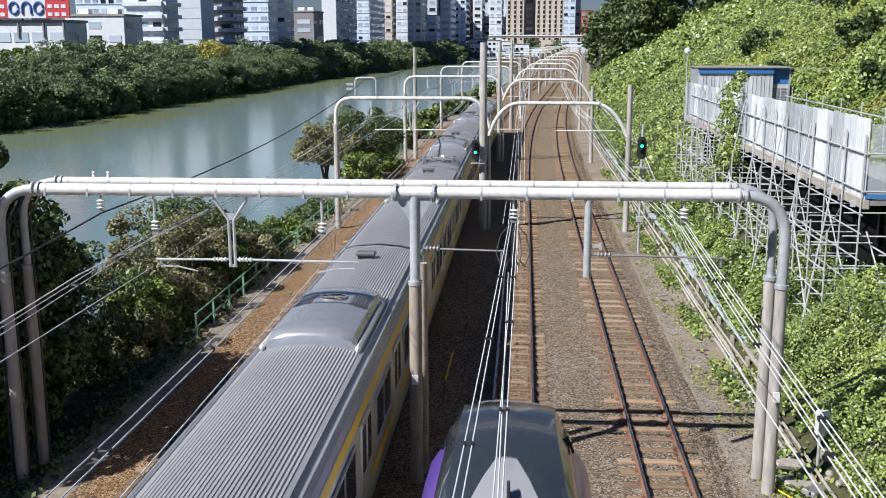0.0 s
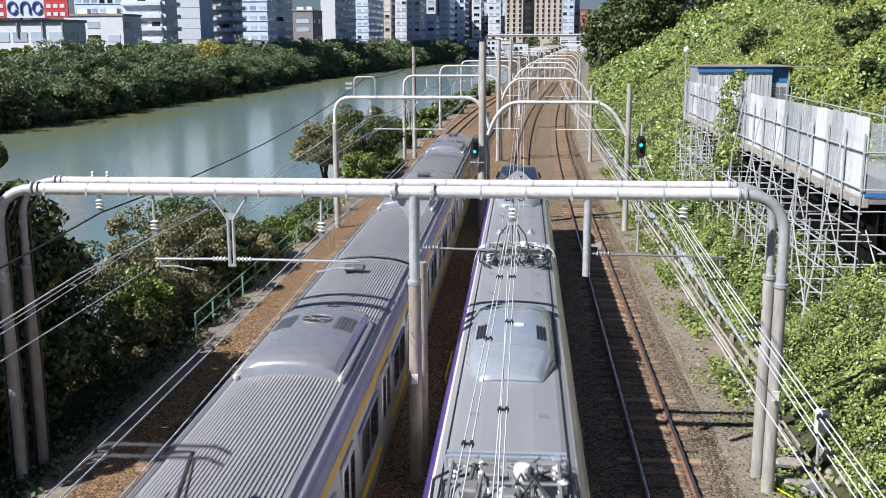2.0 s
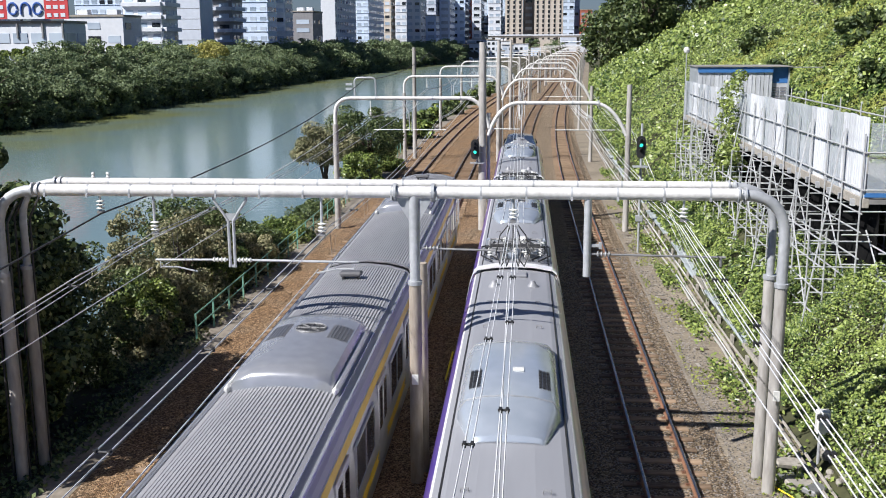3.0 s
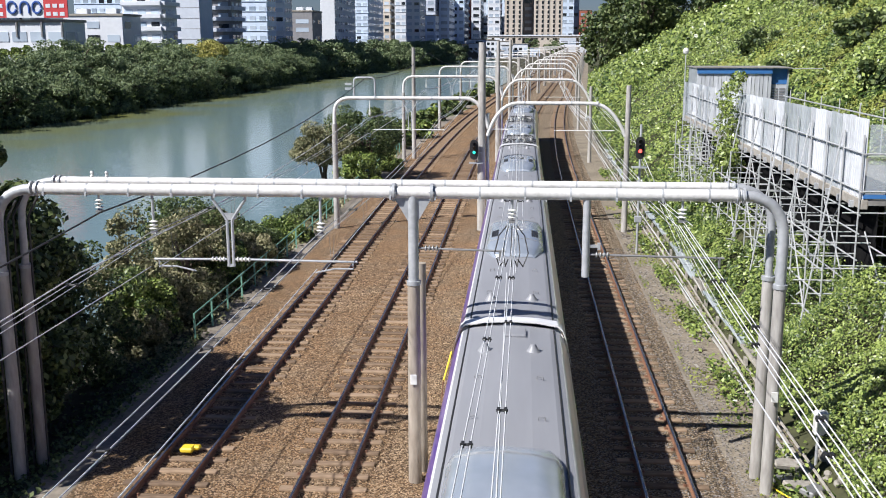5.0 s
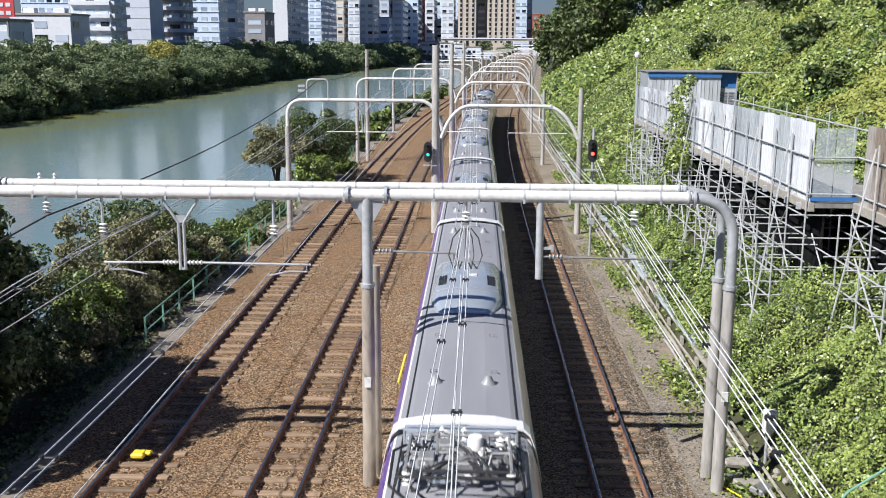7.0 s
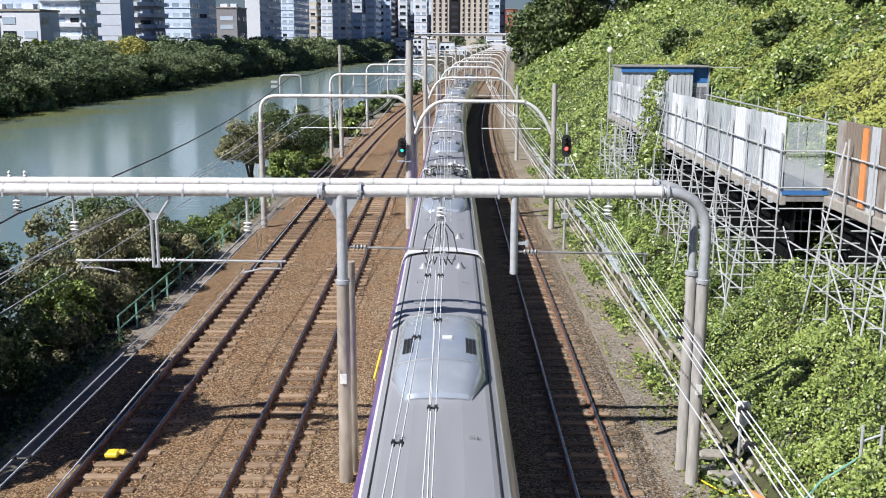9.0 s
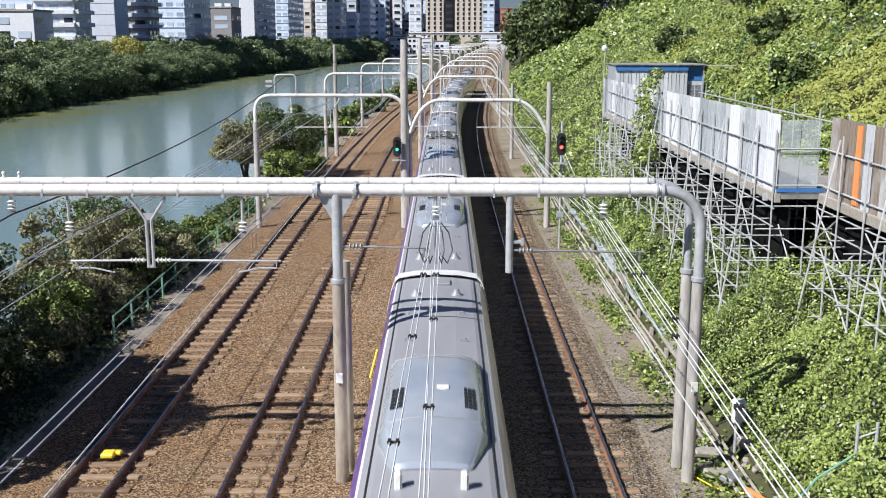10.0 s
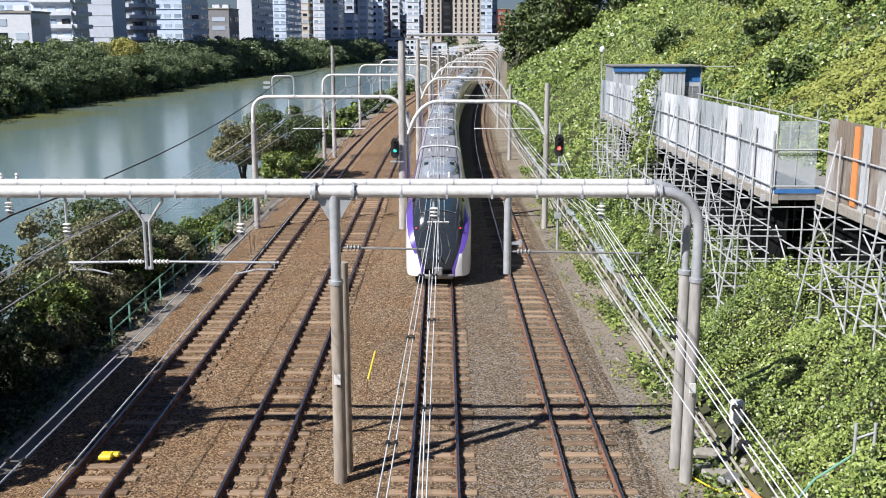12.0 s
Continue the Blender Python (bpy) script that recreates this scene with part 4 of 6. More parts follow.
    # gangway and end trims
    for e in (-1, 1):
        g = Geo()
        arch = [(x, z + 0.025) for x, z in ((-1.40, 3.05), (-1.37, 3.26), (-1.18, 3.48), (-0.7, 3.61), (0, 3.665), (0.7, 3.61), (1.18, 3.48), (1.37, 3.26), (1.40, 3.05))]
        g.tube([(x, e * (h - 0.05), z) for x, z in arch], 0.035, 6)
        part("end_trim", g, M["cover231"], car, smooth=True)
        if not (k == 0 and e > 0):
            g = Geo()
            g.box((0, e * (h + 0.1), 1.9), (1.2, 0.24, 2.3), bev=0.05)
            part("gangway", g, M["black"], car)
        wheelset_part(car, e * 6.9)
    if k in (2, 5, 8):
        pantograph(car, -h + 2.4, 1, False, 0)
    return car


def express_car(k, last):
    """An express car: smooth grey roof, silver cooling unit, white body, violet band on its moat side."""
    first = k == 0
    car = thing("train_car", "express train car, smooth grey roof, white body with violet band", "train car", group="express train")
    h = 10.15
    nose = 1 if first else (-1 if last else 0)
    half = [(0, 3.53), (0.45, 3.515), (0.9, 3.46), (1.12, 3.38)]
    y0, y1 = -h, h
    if nose > 0:
        y1 = h - 5.3
    if nose < 0:
        y0 = -h + 6.0
    g = Geo()
    g.loft([[(x, yy, z) for x, z in [(-a, b) for a, b in reversed(half[1:])] + half] for yy in (y0, y1)])
    part("roof", g, M["roof353"], car, "smooth light grey roof")
    for s in (-1, 1):
        g = Geo()
        g.tube([(s * 1.0, y0, 3.435), (s * 1.0, y1, 3.435)], 0.018, 5)
        part("roof_seam", g, M["black"], car)
        g = Geo()
        rows = [(1.12, 3.38), (1.15, 3.355), (1.17, 3.33)]
        g.loft([[(s * x, yy, z) for x, z in rows] for yy in (y0, y1)])
        part("roof_edge", g, M["white"], car, "white cant rail")
        g = Geo()
        rows = [(1.17, 3.33), (1.27, 3.12), (1.36, 2.84), (1.42, 2.50)]
        g.loft([[(s * x, yy, z) for x, z in rows] for yy in (y0, y1)])
        part("upper_side", g, M["purple"] if s < 0 else M["white"], car, "violet band" if s < 0 else "white upper side")
        g = Geo()
        rows = [(1.42, 2.50), (1.46, 2.0), (1.47, 1.4), (1.42, 0.8), (1.34, 0.3)]
        g.loft([[(s * x, yy, z) for x, z in rows] for yy in (y0, y1)])
        part("side", g, M["white"], car)
        for i in range(7):
            yy = y0 + (y1 - y0) * (i + 0.7) / 7.4
            g = Geo()
            g.box((s * 1.435, yy, 2.05), (0.03, 1.5, 0.7), bev=0.01)
            part("window", g, M["glassdark"], car)
    g = Geo()
    g.add([(x, yy, z) for yy in (y0, y1) for x, z in ((-1.34, 0.3), (1.34, 0.3), (1.46, 1.4), (1.4, 2.55), (1.235, 3.23), (1.12, 3.38), (0, 3.52), (-1.12, 3.38), (-1.235, 3.23), (-1.4, 2.55), (-1.46, 1.4))], [tuple(range(11)), tuple(reversed(range(11, 22))), (0, 11, 12, 1)])
    part("end_wall", g, M["white"], car)
    for e in (-1, 1):
        if e == nose:
            continue
        # white hoop over the coupling
        g = Geo()
        pts = [(-1.44, 2.5), (-1.33, 3.05), (-1.22, 3.36), (-1.1, 3.47), (-0.6, 3.56), (0, 3.585), (0.6, 3.56), (1.1, 3.47), (1.22, 3.36), (1.33, 3.05), (1.44, 2.5)]
        if e < 0:
            g.loft([[(x, -h - 0.12, z) for x, z in pts], [(x, -h - 0.12, z + 0.05) for x, z in pts], [(x, -h + 0.26, z + 0.05) for x, z in pts], [(x, -h + 0.26, z) for x, z in pts]])
            part("coupling_hoop", g, M["white"], car, "white hoop over the gangway")
        g = Geo()
        g.box((0, e * (h + 0.05), 1.9), (2.3, 0.2, 2.9), bev=0.06)
        part("gangway", g, M["black"], car)
    for e in (-1, 1):
        wheelset_part(car, e * 7.0 if e != nose else e * 5.6)
    # cooling unit
    cy = 0.0 if not nose else (0.5 if first else 0.1)
    g = Geo()
    secs = []
    for yy, sc, top in ((-2.75, 0.66, 0.06), (-2.7, 0.70, 0.16), (-1.55, 1.0, 0.36), (-1.5, 1.0, 0.37), (2.0, 1.0, 0.37), (2.5, 0.94, 0.22), (2.75, 0.86, 0.05)):
        secs.append([(x * sc, cy + yy, 3.48 + q * top) for x, q in ((-0.94, -0.35), (-0.92, 0.25), (-0.78, 0.75), (-0.45, 0.96), (0, 1.05), (0.45, 0.96), (0.78, 0.75), (0.92, 0.25), (0.94, -0.35))])
    g.loft(secs)
    part("cooling_unit", g, M["ac353"], car, "silver faceted roof cooling unit", True)
    for s in (-1, 1):
        g = Geo()
        for i in range(6):
            for j in range(3):
                g.box((s * (0.58 + 0.075 * j), cy - 0.75 + i * 0.17, 3.816 - 0.018 * j), (0.055, 0.13, 0.03), Matrix.Rotation(s * 0.24, 3, "Y"))
        part("grille", g, M["black"], car, "dark air grille")
    # small pale square on top of the cooling unit
    g = Geo()
    g.box((0.16, cy + 0.1, 3.866), (0.22, 0.22, 0.012))
    part("label_plate", g, M["porcelain"], car)
    for yy in (-1.4, 1.9):
        g = Geo()
        g.tube([(x, cy + yy, 3.48 + 0.372 * q) for x, q in ((-0.92, 0.25), (-0.78, 0.76), (-0.45, 0.97), (0, 1.06), (0.45, 0.97), (0.78, 0.76), (0.92, 0.25))], 0.012, 4)
        part("unit_seam", g, M["steel"], car)
    # vents, hatch, lifting eyes
    if nose <= 0:
        for x in (-0.55, 0.5):
            g = Geo()
            g.lathe((x, h - 1.9, 3.49), [(0.17, 0), (0.09, 0.1), (0.06, 0.18), (0, 0.18)], 12)
            part("vent_cone", g, M["roof353"], car, smooth=True)
        g = Geo()
        g.box((0.1, h - 0.7, 3.55), (0.5, 0.5, 0.06), bev=0.015)
        part("hatch", g, M["roof353"], car)
    if nose >= 0:
        for x in (-0.55, 0.5):
            g = Geo()
            g.lathe((x, -h + 2.3, 3.49), [(0.17, 0), (0.09, 0.1), (0.06, 0.18), (0, 0.18)], 12)
            part("vent_cone", g, M["roof353"], car, smooth=True)
    for yy in (-7.2, -4.6, 4.2, 6.4):
        if nose and (yy * nose > 2):
            continue
        for x in (-0.62, 0.62):
            g = Geo()
            g.tube([(x - 0.06, yy, 3.5), (x - 0.06, yy, 3.56), (x + 0.06, yy, 3.56), (x + 0.06, yy, 3.5)], 0.012, 5)
            part("roof_step", g, M["steel"], car)
    if k in (1, 6):
        roof_gear(car, h - 1.8)
    if k in (1,):
        roof_gear(car, -h + 2.0)
    if nose:
        nose_parts(car, nose, h + (0.9 if first else 0.2))
    return car


def roof_gear(car, y):
    pantograph(car, y, -1, True, 0)
    r = random.Random(int(y * 10))
    for _ in range(16):
        g = Geo()
        g.box((r.uniform(-0.85, 0.85), y + r.uniform(-1.1, 1.1), 3.62 + r.uniform(0, 0.12)), (r.uniform(0.08, 0.3), r.uniform(0.08, 0.3), r.uniform(0.08, 0.22)), bev=0.02)
        part("gear_box", g, M["ac353" if _ % 2 else "steel"], car)
    for s in (-1, 1):
        for pts in ([(s * 0.7, y - 1.2, 3.56), (s * 1.05, y - 0.7, 3.62), (s * 1.08, y + 0.6, 3.62), (s * 0.75, y + 1.2, 3.56)], [(s * 0.5, y - 1.0, 3.56), (s * 0.9, y - 0.5, 3.64), (s * 0.92, y + 0.5, 3.64), (s * 0.5, y + 0.9, 3.6)]):
            g = Geo()
            g.tube(pts, 0.025, 6)
            part("cable_loop", g, M["black"], car, smooth=True)
    for _ in range(18):
        g = Geo()
        insulator(g, (r.uniform(-0.85, 0.85), y + r.uniform(-1.0, 1.0), 3.86 + r.uniform(0, 0.08)), r.uniform(0.2, 0.3), r=r.uniform(0.05, 0.08))
        part("insulator", g, M["porcelain" if _ % 3 else "steel"], car, smooth=True)
    for _ in range(9):
        a = Vector((r.uniform(-0.8, 0.8), y + r.uniform(-1, 1), 3.84))
        b = Vector((r.uniform(-0.8, 0.8), y + r.uniform(-1, 1), 3.84))
        g = Geo()
        g.tube([a, a.lerp(b, 0.5) + Vector((0, 0, 0.14)), b], 0.02, 6)
        part("lead", g, M["darkwire" if _ % 2 else "steel"], car, smooth=True)
    g = Geo()
    for dy in (1.25, 1.42):
        g.tube([(-0.95, y + dy, 3.72), (0.95, y + dy, 3.72)], 0.03, 6)
    for x in (-0.95, 0.0, 0.95):
        g.tube([(x, y + 1.25, 3.5), (x, y + 1.25, 3.72)], 0.025, 6)
    part("rail_guard", g, M["ac353"], car)


def nose_parts(car, e, h):
    """The streamlined end: black canopy and face, violet and white flanks. u runs back from the tip."""
    table = [  # u, half width low, half width at shoulder, shoulder z, roof half width, roof z
        (0.0, 1.00, 0.92, 1.25, 0.60, 1.50), (0.12, 1.16, 1.04, 1.60, 0.68, 2.00), (0.35, 1.28, 1.14, 2.00, 0.76, 2.55), (0.75, 1.35, 1.20, 2.40, 0.80, 3.02),
        (1.25, 1.39, 1.23, 2.70, 0.80, 3.42), (1.9, 1.42, 1.25, 2.92, 0.80, 3.72), (2.8, 1.44, 1.25, 3.08, 0.80, 3.83), (4.0, 1.45, 1.24, 3.18, 0.84, 3.72), (5.2, 1.46, 1.235, 3.22, 0.92, 3.56), (6.2, 1.46, 1.235, 3.23, 1.02, 3.44)]
    lower, flank, canopy, roof = [], [], [], []
    for u, wl, ws, zs, wr, zr in table:
        yy = e * (h - u)
        zlow = 0.28
        zm = min(2.5, zs - 0.13 if zs < 1.5 else zs * 0.84)
        part_up = 0.6 * (1 - min(1.0, u / 4))
        zp, wp = zm + (zs - zm) * part_up, wl * (1 - 0.05 * part_up)
        lower.append([(-wl, yy, zlow), (-wl * 1.01, yy, 0.8), (-wl, yy, zm - 0.05), (-wp, yy, zp)])
        flank.append([(-wp, yy, zp), (-(wp * 0.55 + ws * 0.9 * 0.45), yy, zp + (zs - zp) * 0.6), (-ws * 0.9, yy, zs)])
        ws = ws * 0.9
        canopy.append([(-ws, yy, zs), (-(ws + wr) / 2 - 0.03, yy, (zs + zr) / 2 + 0.04), (-wr, yy, zr), (-wr * 0.5, yy, zr + 0.06), (0, yy, zr + 0.085), (wr * 0.5, yy, zr + 0.06), (wr, yy, zr), ((ws + wr) / 2 + 0.03, yy, (zs + zr) / 2 + 0.04), (ws, yy, zs)])
    for s in (1, -1):
        for rows, name, m, lab in ((lower, "skirt", "white", "white nose skirt"), (flank, "flank", "purple", "violet nose flank")):
            g = Geo()
            g.loft([[(x * s, y, z) for x, y, z in r] for r in rows])
            part(name, g, M[m], car, lab, True)
    g = Geo()
    g.loft(canopy)
    part("canopy", g, M["nose"], car, "glossy black nose canopy", True)
    # face: a rounded black shield that narrows downwards, with violet and white corners
    yy = e * h
    front = canopy[0]
    rows = []
    for q in (0.0, 0.12, 0.3, 0.5, 0.7, 0.86, 1.0):
        bow = 0.20 * math.sin(math.pi * (0.5 * q + 0.02)) ** 0.8 if q else 0.0
        rows.append([(x * (1 - 0.30 * q), yy + e * bow * (1 - 0.45 * (x / 0.83) ** 2), z * (1 - q) + 0.62 * q) for x, _, z in front])
    g = Geo()
    g.loft(rows)
    part("face", g, M["nose"], car, "glossy black face", True)
    low = rows[-1]
    g = Geo()
    g.loft([low, [(x, y - e * 0.05, 0.56) for x, y, _ in low], [(x, y - e * 0.25, 0.50) for x, y, _ in low], [(x, y - e * 0.25, 0.30) for x, y, _ in low]])
    part("coupler_recess", g, M["black"], car, smooth=True)
    g = Geo()
    g.loft([[(x * 1.12, y + e * 0.02, 0.40) for x, y, _ in low], [(x * 1.12, y + e * 0.05, 0.32) for x, y, _ in low], [(x * 1.08, y - e * 0.02, 0.20) for x, y, _ in low]])
    part("bumper", g, M["steel"], car, "grey lower bumper", True)
    for s in (-1, 1):
        edge = [r[8 if s > 0 else 0] for r in rows] + [(low[8 if s > 0 else 0][0], low[8 if s > 0 else 0][1] - e * 0.05, 0.28)]
        outer = [(s * 1.0, yy, 1.25 - 0.97 * k / 7) for k in range(8)]
        cols = []
        for q in (0.0, 0.25, 0.5, 0.68, 0.84, 1.0):
            cols.append([(a[0] + (b[0] - a[0]) * q, a[1] + (b[1] - a[1]) * (1 - (1 - q) ** 2), a[2] + (b[2] - a[2]) * q) for a, b in zip(outer, edge)])
        g = Geo()
        g.loft(cols[:4])
        part("corner", g, M["white"], car, "white corner of the nose", True)
        g = Geo()
        g.loft(cols[3:])
        part("corner_band", g, M["purple"], car, "violet edge of the face", True)
    # windscreen set into the canopy
    g = Geo()
    rows = []
    for u, w, z in ((0.64, 0.73, 2.97), (0.85, 0.79, 3.165), (1.05, 0.80, 3.325), (1.25, 0.82, 3.485), (1.5, 0.81, 3.62), (1.68, 0.77, 3.69)):
        rows.append([(x * w, e * (h - u) + e * 0.02, z + 0.02 - 0.13 * abs(x) ** 3) for x in (-1, -0.5, 0, 0.5, 1)])
    g.loft(rows)
    part("windscreen", g, M["screen"], car, "wide dark windscreen", True)
    g = Geo()
    rim = [rows[0][i] for i in range(5)] + [r[4] for r in rows[1:]] + list(reversed(rows[-1]))[1:] + [r[0] for r in reversed(rows[:-1])]
    g.tube([(x, y + e * 0.02, z + 0.012) for x, y, z in rim], 0.010, 6)
    part("windscreen_seal", g, M["steel"], car, smooth=True)
    g = Geo()
    g.tube([(-0.25, e * (h - 1.35), 3.62), (0.3, e * (h - 1.15), 3.50)], 0.016, 5)
    g.tube([(0.0, e * (h - 0.75), 3.16), (0.02, e * (h - 1.25), 3.56)], 0.014, 5)
    part("wiper", g, M["steel"], car)
    for s in (-1, 1):
        g = Geo()
        q = [(s * 0.98, e * (h - 2.8), 3.52), (s * 1.10, e * (h - 2.85), 3.24), (s * 1.11, e * (h - 2.1), 3.08), (s * 0.98, e * (h - 2.05), 3.36)]
        g.add(q + [(x + s * 0.035, y, z + 0.045) for x, y, z in q], [(4, 5, 6, 7), (0, 1, 5, 4), (1, 2, 6, 5), (2, 3, 7, 6), (3, 0, 4, 7)])
        part("side_window", g, M["glassdark"], car)
        g = Geo()
        g.box((s * 0.93, e * (h - 0.30), 2.28), (0.05, 0.10, 0.05), bev=0.015)
        part("tail_lamp", g, M["tail_lit"] if e < 0 else M["glassdark"], car, "lit red tail lamp" if e < 0 else "")
    # emblem as plain shapes
    for i in range(4):
        g = Geo()
        g.box((-0.36 + i * 0.24, e * (h - 0.31), 2.52), (0.21, 0.05, 0.14), Matrix.Rotation(-e * 0.6, 3, "X"), bev=0.03)
        part("emblem_bar", g, M["white"], car)
    g = Geo()
    g.tube([(0, yy, 0.55), (0, yy + e * 0.35, 0.55)], 0.12, 12)
    g.box((0, yy + e * 0.32, 0.55), (0.36, 0.2, 0.36), bev=0.04)
    part("coupler", g, M["steel"], car)
    # grey roof tongue, aerials
    g = Geo()
    g.loft([[(-0.98, e * (h - 6.2), 3.475), (0, e * (h - 6.2), 3.55), (0.98, e * (h - 6.2), 3.475)], [(-0.52, e * (h - 5.5), 3.60), (0, e * (h - 5.5), 3.63), (0.52, e * (h - 5.5), 3.60)], [(-0.36, e * (h - 4.9), 3.69), (0, e * (h - 4.9), 3.70), (0.36, e * (h - 4.9), 3.69)], [(-0.16, e * (h - 4.3), 3.765), (0, e * (h - 4.3), 3.785), (0.16, e * (h - 4.3), 3.765)]])
    part("roof_tongue", g, M["roof353"], car)
    g = Geo()
    g.box((0.05, e * (h - 5.4), 3.74), (0.05, 0.25, 0.22), bev=0.01)
    part("aerial", g, M["black"], car)
    for x in (-0.5, 0.5):
        g = Geo()
        g.box((x, e * (h - 7.1), 3.60), (0.12, 0.16, 0.34), bev=0.03)
        part("horn_cover", g, M["porcelain"], car)


COMMUTER = [commuter_car(k) for k in range(7)]
EXPRESS = [express_car(k, k == 8) for k in range(9)]


def on_rails(x0, s):
    """A car's pose with its middle at s metres along the line."""
    a, b = L(x0, s - 7, 0), L(x0, s + 7, 0)
    d = (b - a).normalized()
    mid = (a + b) / 2
    return pose(mid.x, mid.y, mid.z, 0, 0, math.degrees(math.atan2(-d.x, d.y)))


def smooth_run(keys, t):
    """Cubic reading between keyed times and distances."""
    ts, ss = [k[0] for k in keys], [k[1] for k in keys]
    slopes = [(ss[min(i + 1, len(ss) - 1)] - ss[max(i - 1, 0)]) / (ts[min(i + 1, len(ss) - 1)] - ts[max(i - 1, 0)]) for i in range(len(ss))]
    for i in range(len(ts) - 1):
        if t <= ts[i + 1]:
            w = ts[i + 1] - ts[i]
            u = (t - ts[i]) / w
            return ss[i] * (2 * u ** 3 - 3 * u * u + 1) + w * slopes[i] * (u ** 3 - 2 * u * u + u) + ss[i + 1] * (3 * u * u - 2 * u ** 3) + w * slopes[i + 1] * (u ** 3 - u * u)
    return ss[-1]


# the express runs away from the bridge: place of its last coupling; the commuter train comes towards it: place of its far end
EXPRESS_RUN = [(0.0, -145.8), (0.5, -137.2), (1.5, -120.1), (2.5, -102.9), (5.5, -50.2), (6.5, -33.0), (9.5, 19.0), (10.5, 36.1), (12.0, 61.9)]
COMMUTER_RUN = [(0.0, 111.4), (0.9, 92.2), (1.5, 79.7), (2.5, 59.1), (3.2, 44.6), (12.0, -138.0)]


def motions():
    times = [i * 0.5 for i in range(25)]
    for k, car in enumerate(EXPRESS):
        walk(car, [(t, on_rails(TRACKS["C"], smooth_run(EXPRESS_RUN, t) + 20.5 * (8 - k) - 10.25)) for t in times])
    for k, car in enumerate(COMMUTER):
        walk(car, [(t, on_rails(TRACKS["B"], smooth_run(COMMUTER_RUN, t) - 20.0 * k - 10.0)) for t in times])
    for drum, flip in DRUMS:
        base = drum.matrix_basis.copy()
        walk(drum, [(0.0, base), (3.4, base), (3.7, base @ pose(0, 0, 0, 0, 0, 60)), (4.0, base @ pose(0, 0, 0, 0, 0, 120)), (4.3, base @ pose(0, 0, 0, 0, 0, 180)), (12.0, base @ pose(0, 0, 0, 0, 0, 180))])


# ---- foliage ----
def leaves(name, P, N, size, material, parent=None, label="", seed=0, tilt=0.8):
    """Many small folded leaves at the points P, facing about N."""
    r = np.random.default_rng(seed)
    n = len(P)
    P, N = np.asarray(P, float), np.asarray(N, float)
    D = N + tilt * r.normal(size=(n, 3))
    D /= np.linalg.norm(D, axis=1)[:, None] + 1e-9
    U = np.cross(D, r.normal(size=(n, 3)))
    U /= np.linalg.norm(U, axis=1)[:, None] + 1e-9
    V = np.cross(D, U)
    S = (size * r.uniform(0.6, 1.35, n))[:, None]
    quad = np.stack([P - U * S, P + V * S * 0.62 + D * S * 0.18, P + U * S, P - V * S * 0.62 + D * S * 0.18], 1).reshape(-1, 3)
    me = bpy.data.meshes.new(name)
    me.vertices.add(4 * n)
    me.vertices.foreach_set("co", quad.ravel())
    me.loops.add(4 * n)
    me.loops.foreach_set("vertex_index", np.arange(4 * n))
    me.polygons.add(n)
    me.polygons.foreach_set("loop_start", np.arange(n) * 4)
    me.polygons.foreach_set("loop_total", np.full(n, 4))
    me.materials.append(material)
    me.update(calc_edges=True)
    ob = new(name, me)
    if parent is not None:
        ob.parent = parent
    return tagged(ob, label)


def clumps_cloud(r, centres, radii, per, squash=0.8, shell=0.55):
    """Leaf points on and in many uneven balls; returns points and outward normals."""
    P, N = [], []
    for c, rad in zip(centres, radii):
        d = r.normal(size=(per, 3))
        d /= np.linalg.norm(d, axis=1)[:, None]
        q = (shell + (1 - shell) * r.random(per) ** 0.5)[:, None] * rad * np.array([1, 1, squash])
        P.append(np.asarray(c) + d * q)
        N.append(d + np.array([0, 0, 0.5]))
    return np.concatenate(P), np.concatenate(N)


def crown(r, height, radius, low, count):
    """Centres of leaf clumps for a crown that is uneven and has gaps."""
    C, R = [], []
    while len(C) < count:
        p = r.uniform(-1, 1, 3)
        if np.hypot(p[0], p[1]) ** 2 + p[2] ** 2 > 1:
            continue
        if np.linalg.norm(p) < 0.45:
            continue
        z = low + (height - low) * (p[2] * 0.5 + 0.5)
        C.append((p[0] * radius, p[1] * radius, z))
        R.append(radius * r.uniform(0.18, 0.38))
    return C, R


def tree(name, label, m, height, radius, low, count, per, leaf, material, seed, group="", squash=0.8):
    t = thing(name, label, "tree" if "tree" in name else "bush", m, group)
    r = np.random.default_rng(seed)
    C, R = crown(r, height, radius, low, count)
    P, N = clumps_cloud(r, C, R, per, squash)
    leaves("crown", P, N, leaf, material, t, seed=seed)
    g = Geo()
    top = Vector((r.normal() * 0.3, r.normal() * 0.3, height * 0.62))
    g.tube([(0, 0, -0.8), top * 0.45 + Vector((0.1, 0, 0)), top], [0.035 * height, 0.026 * height, 0.012 * height], 8)
    for c in C[:14]:
        a = top * r.uniform(0.3, 0.9)
        b = Vector(c)
        g.tube([a, a.lerp(b, 0.5) + Vector((0, 0, 0.15 * radius)), b], [0.012 * height, 0.008 * height, 0.003 * height], 5)
    part("trunk", g, M["bark"], t, smooth=True)
    return t


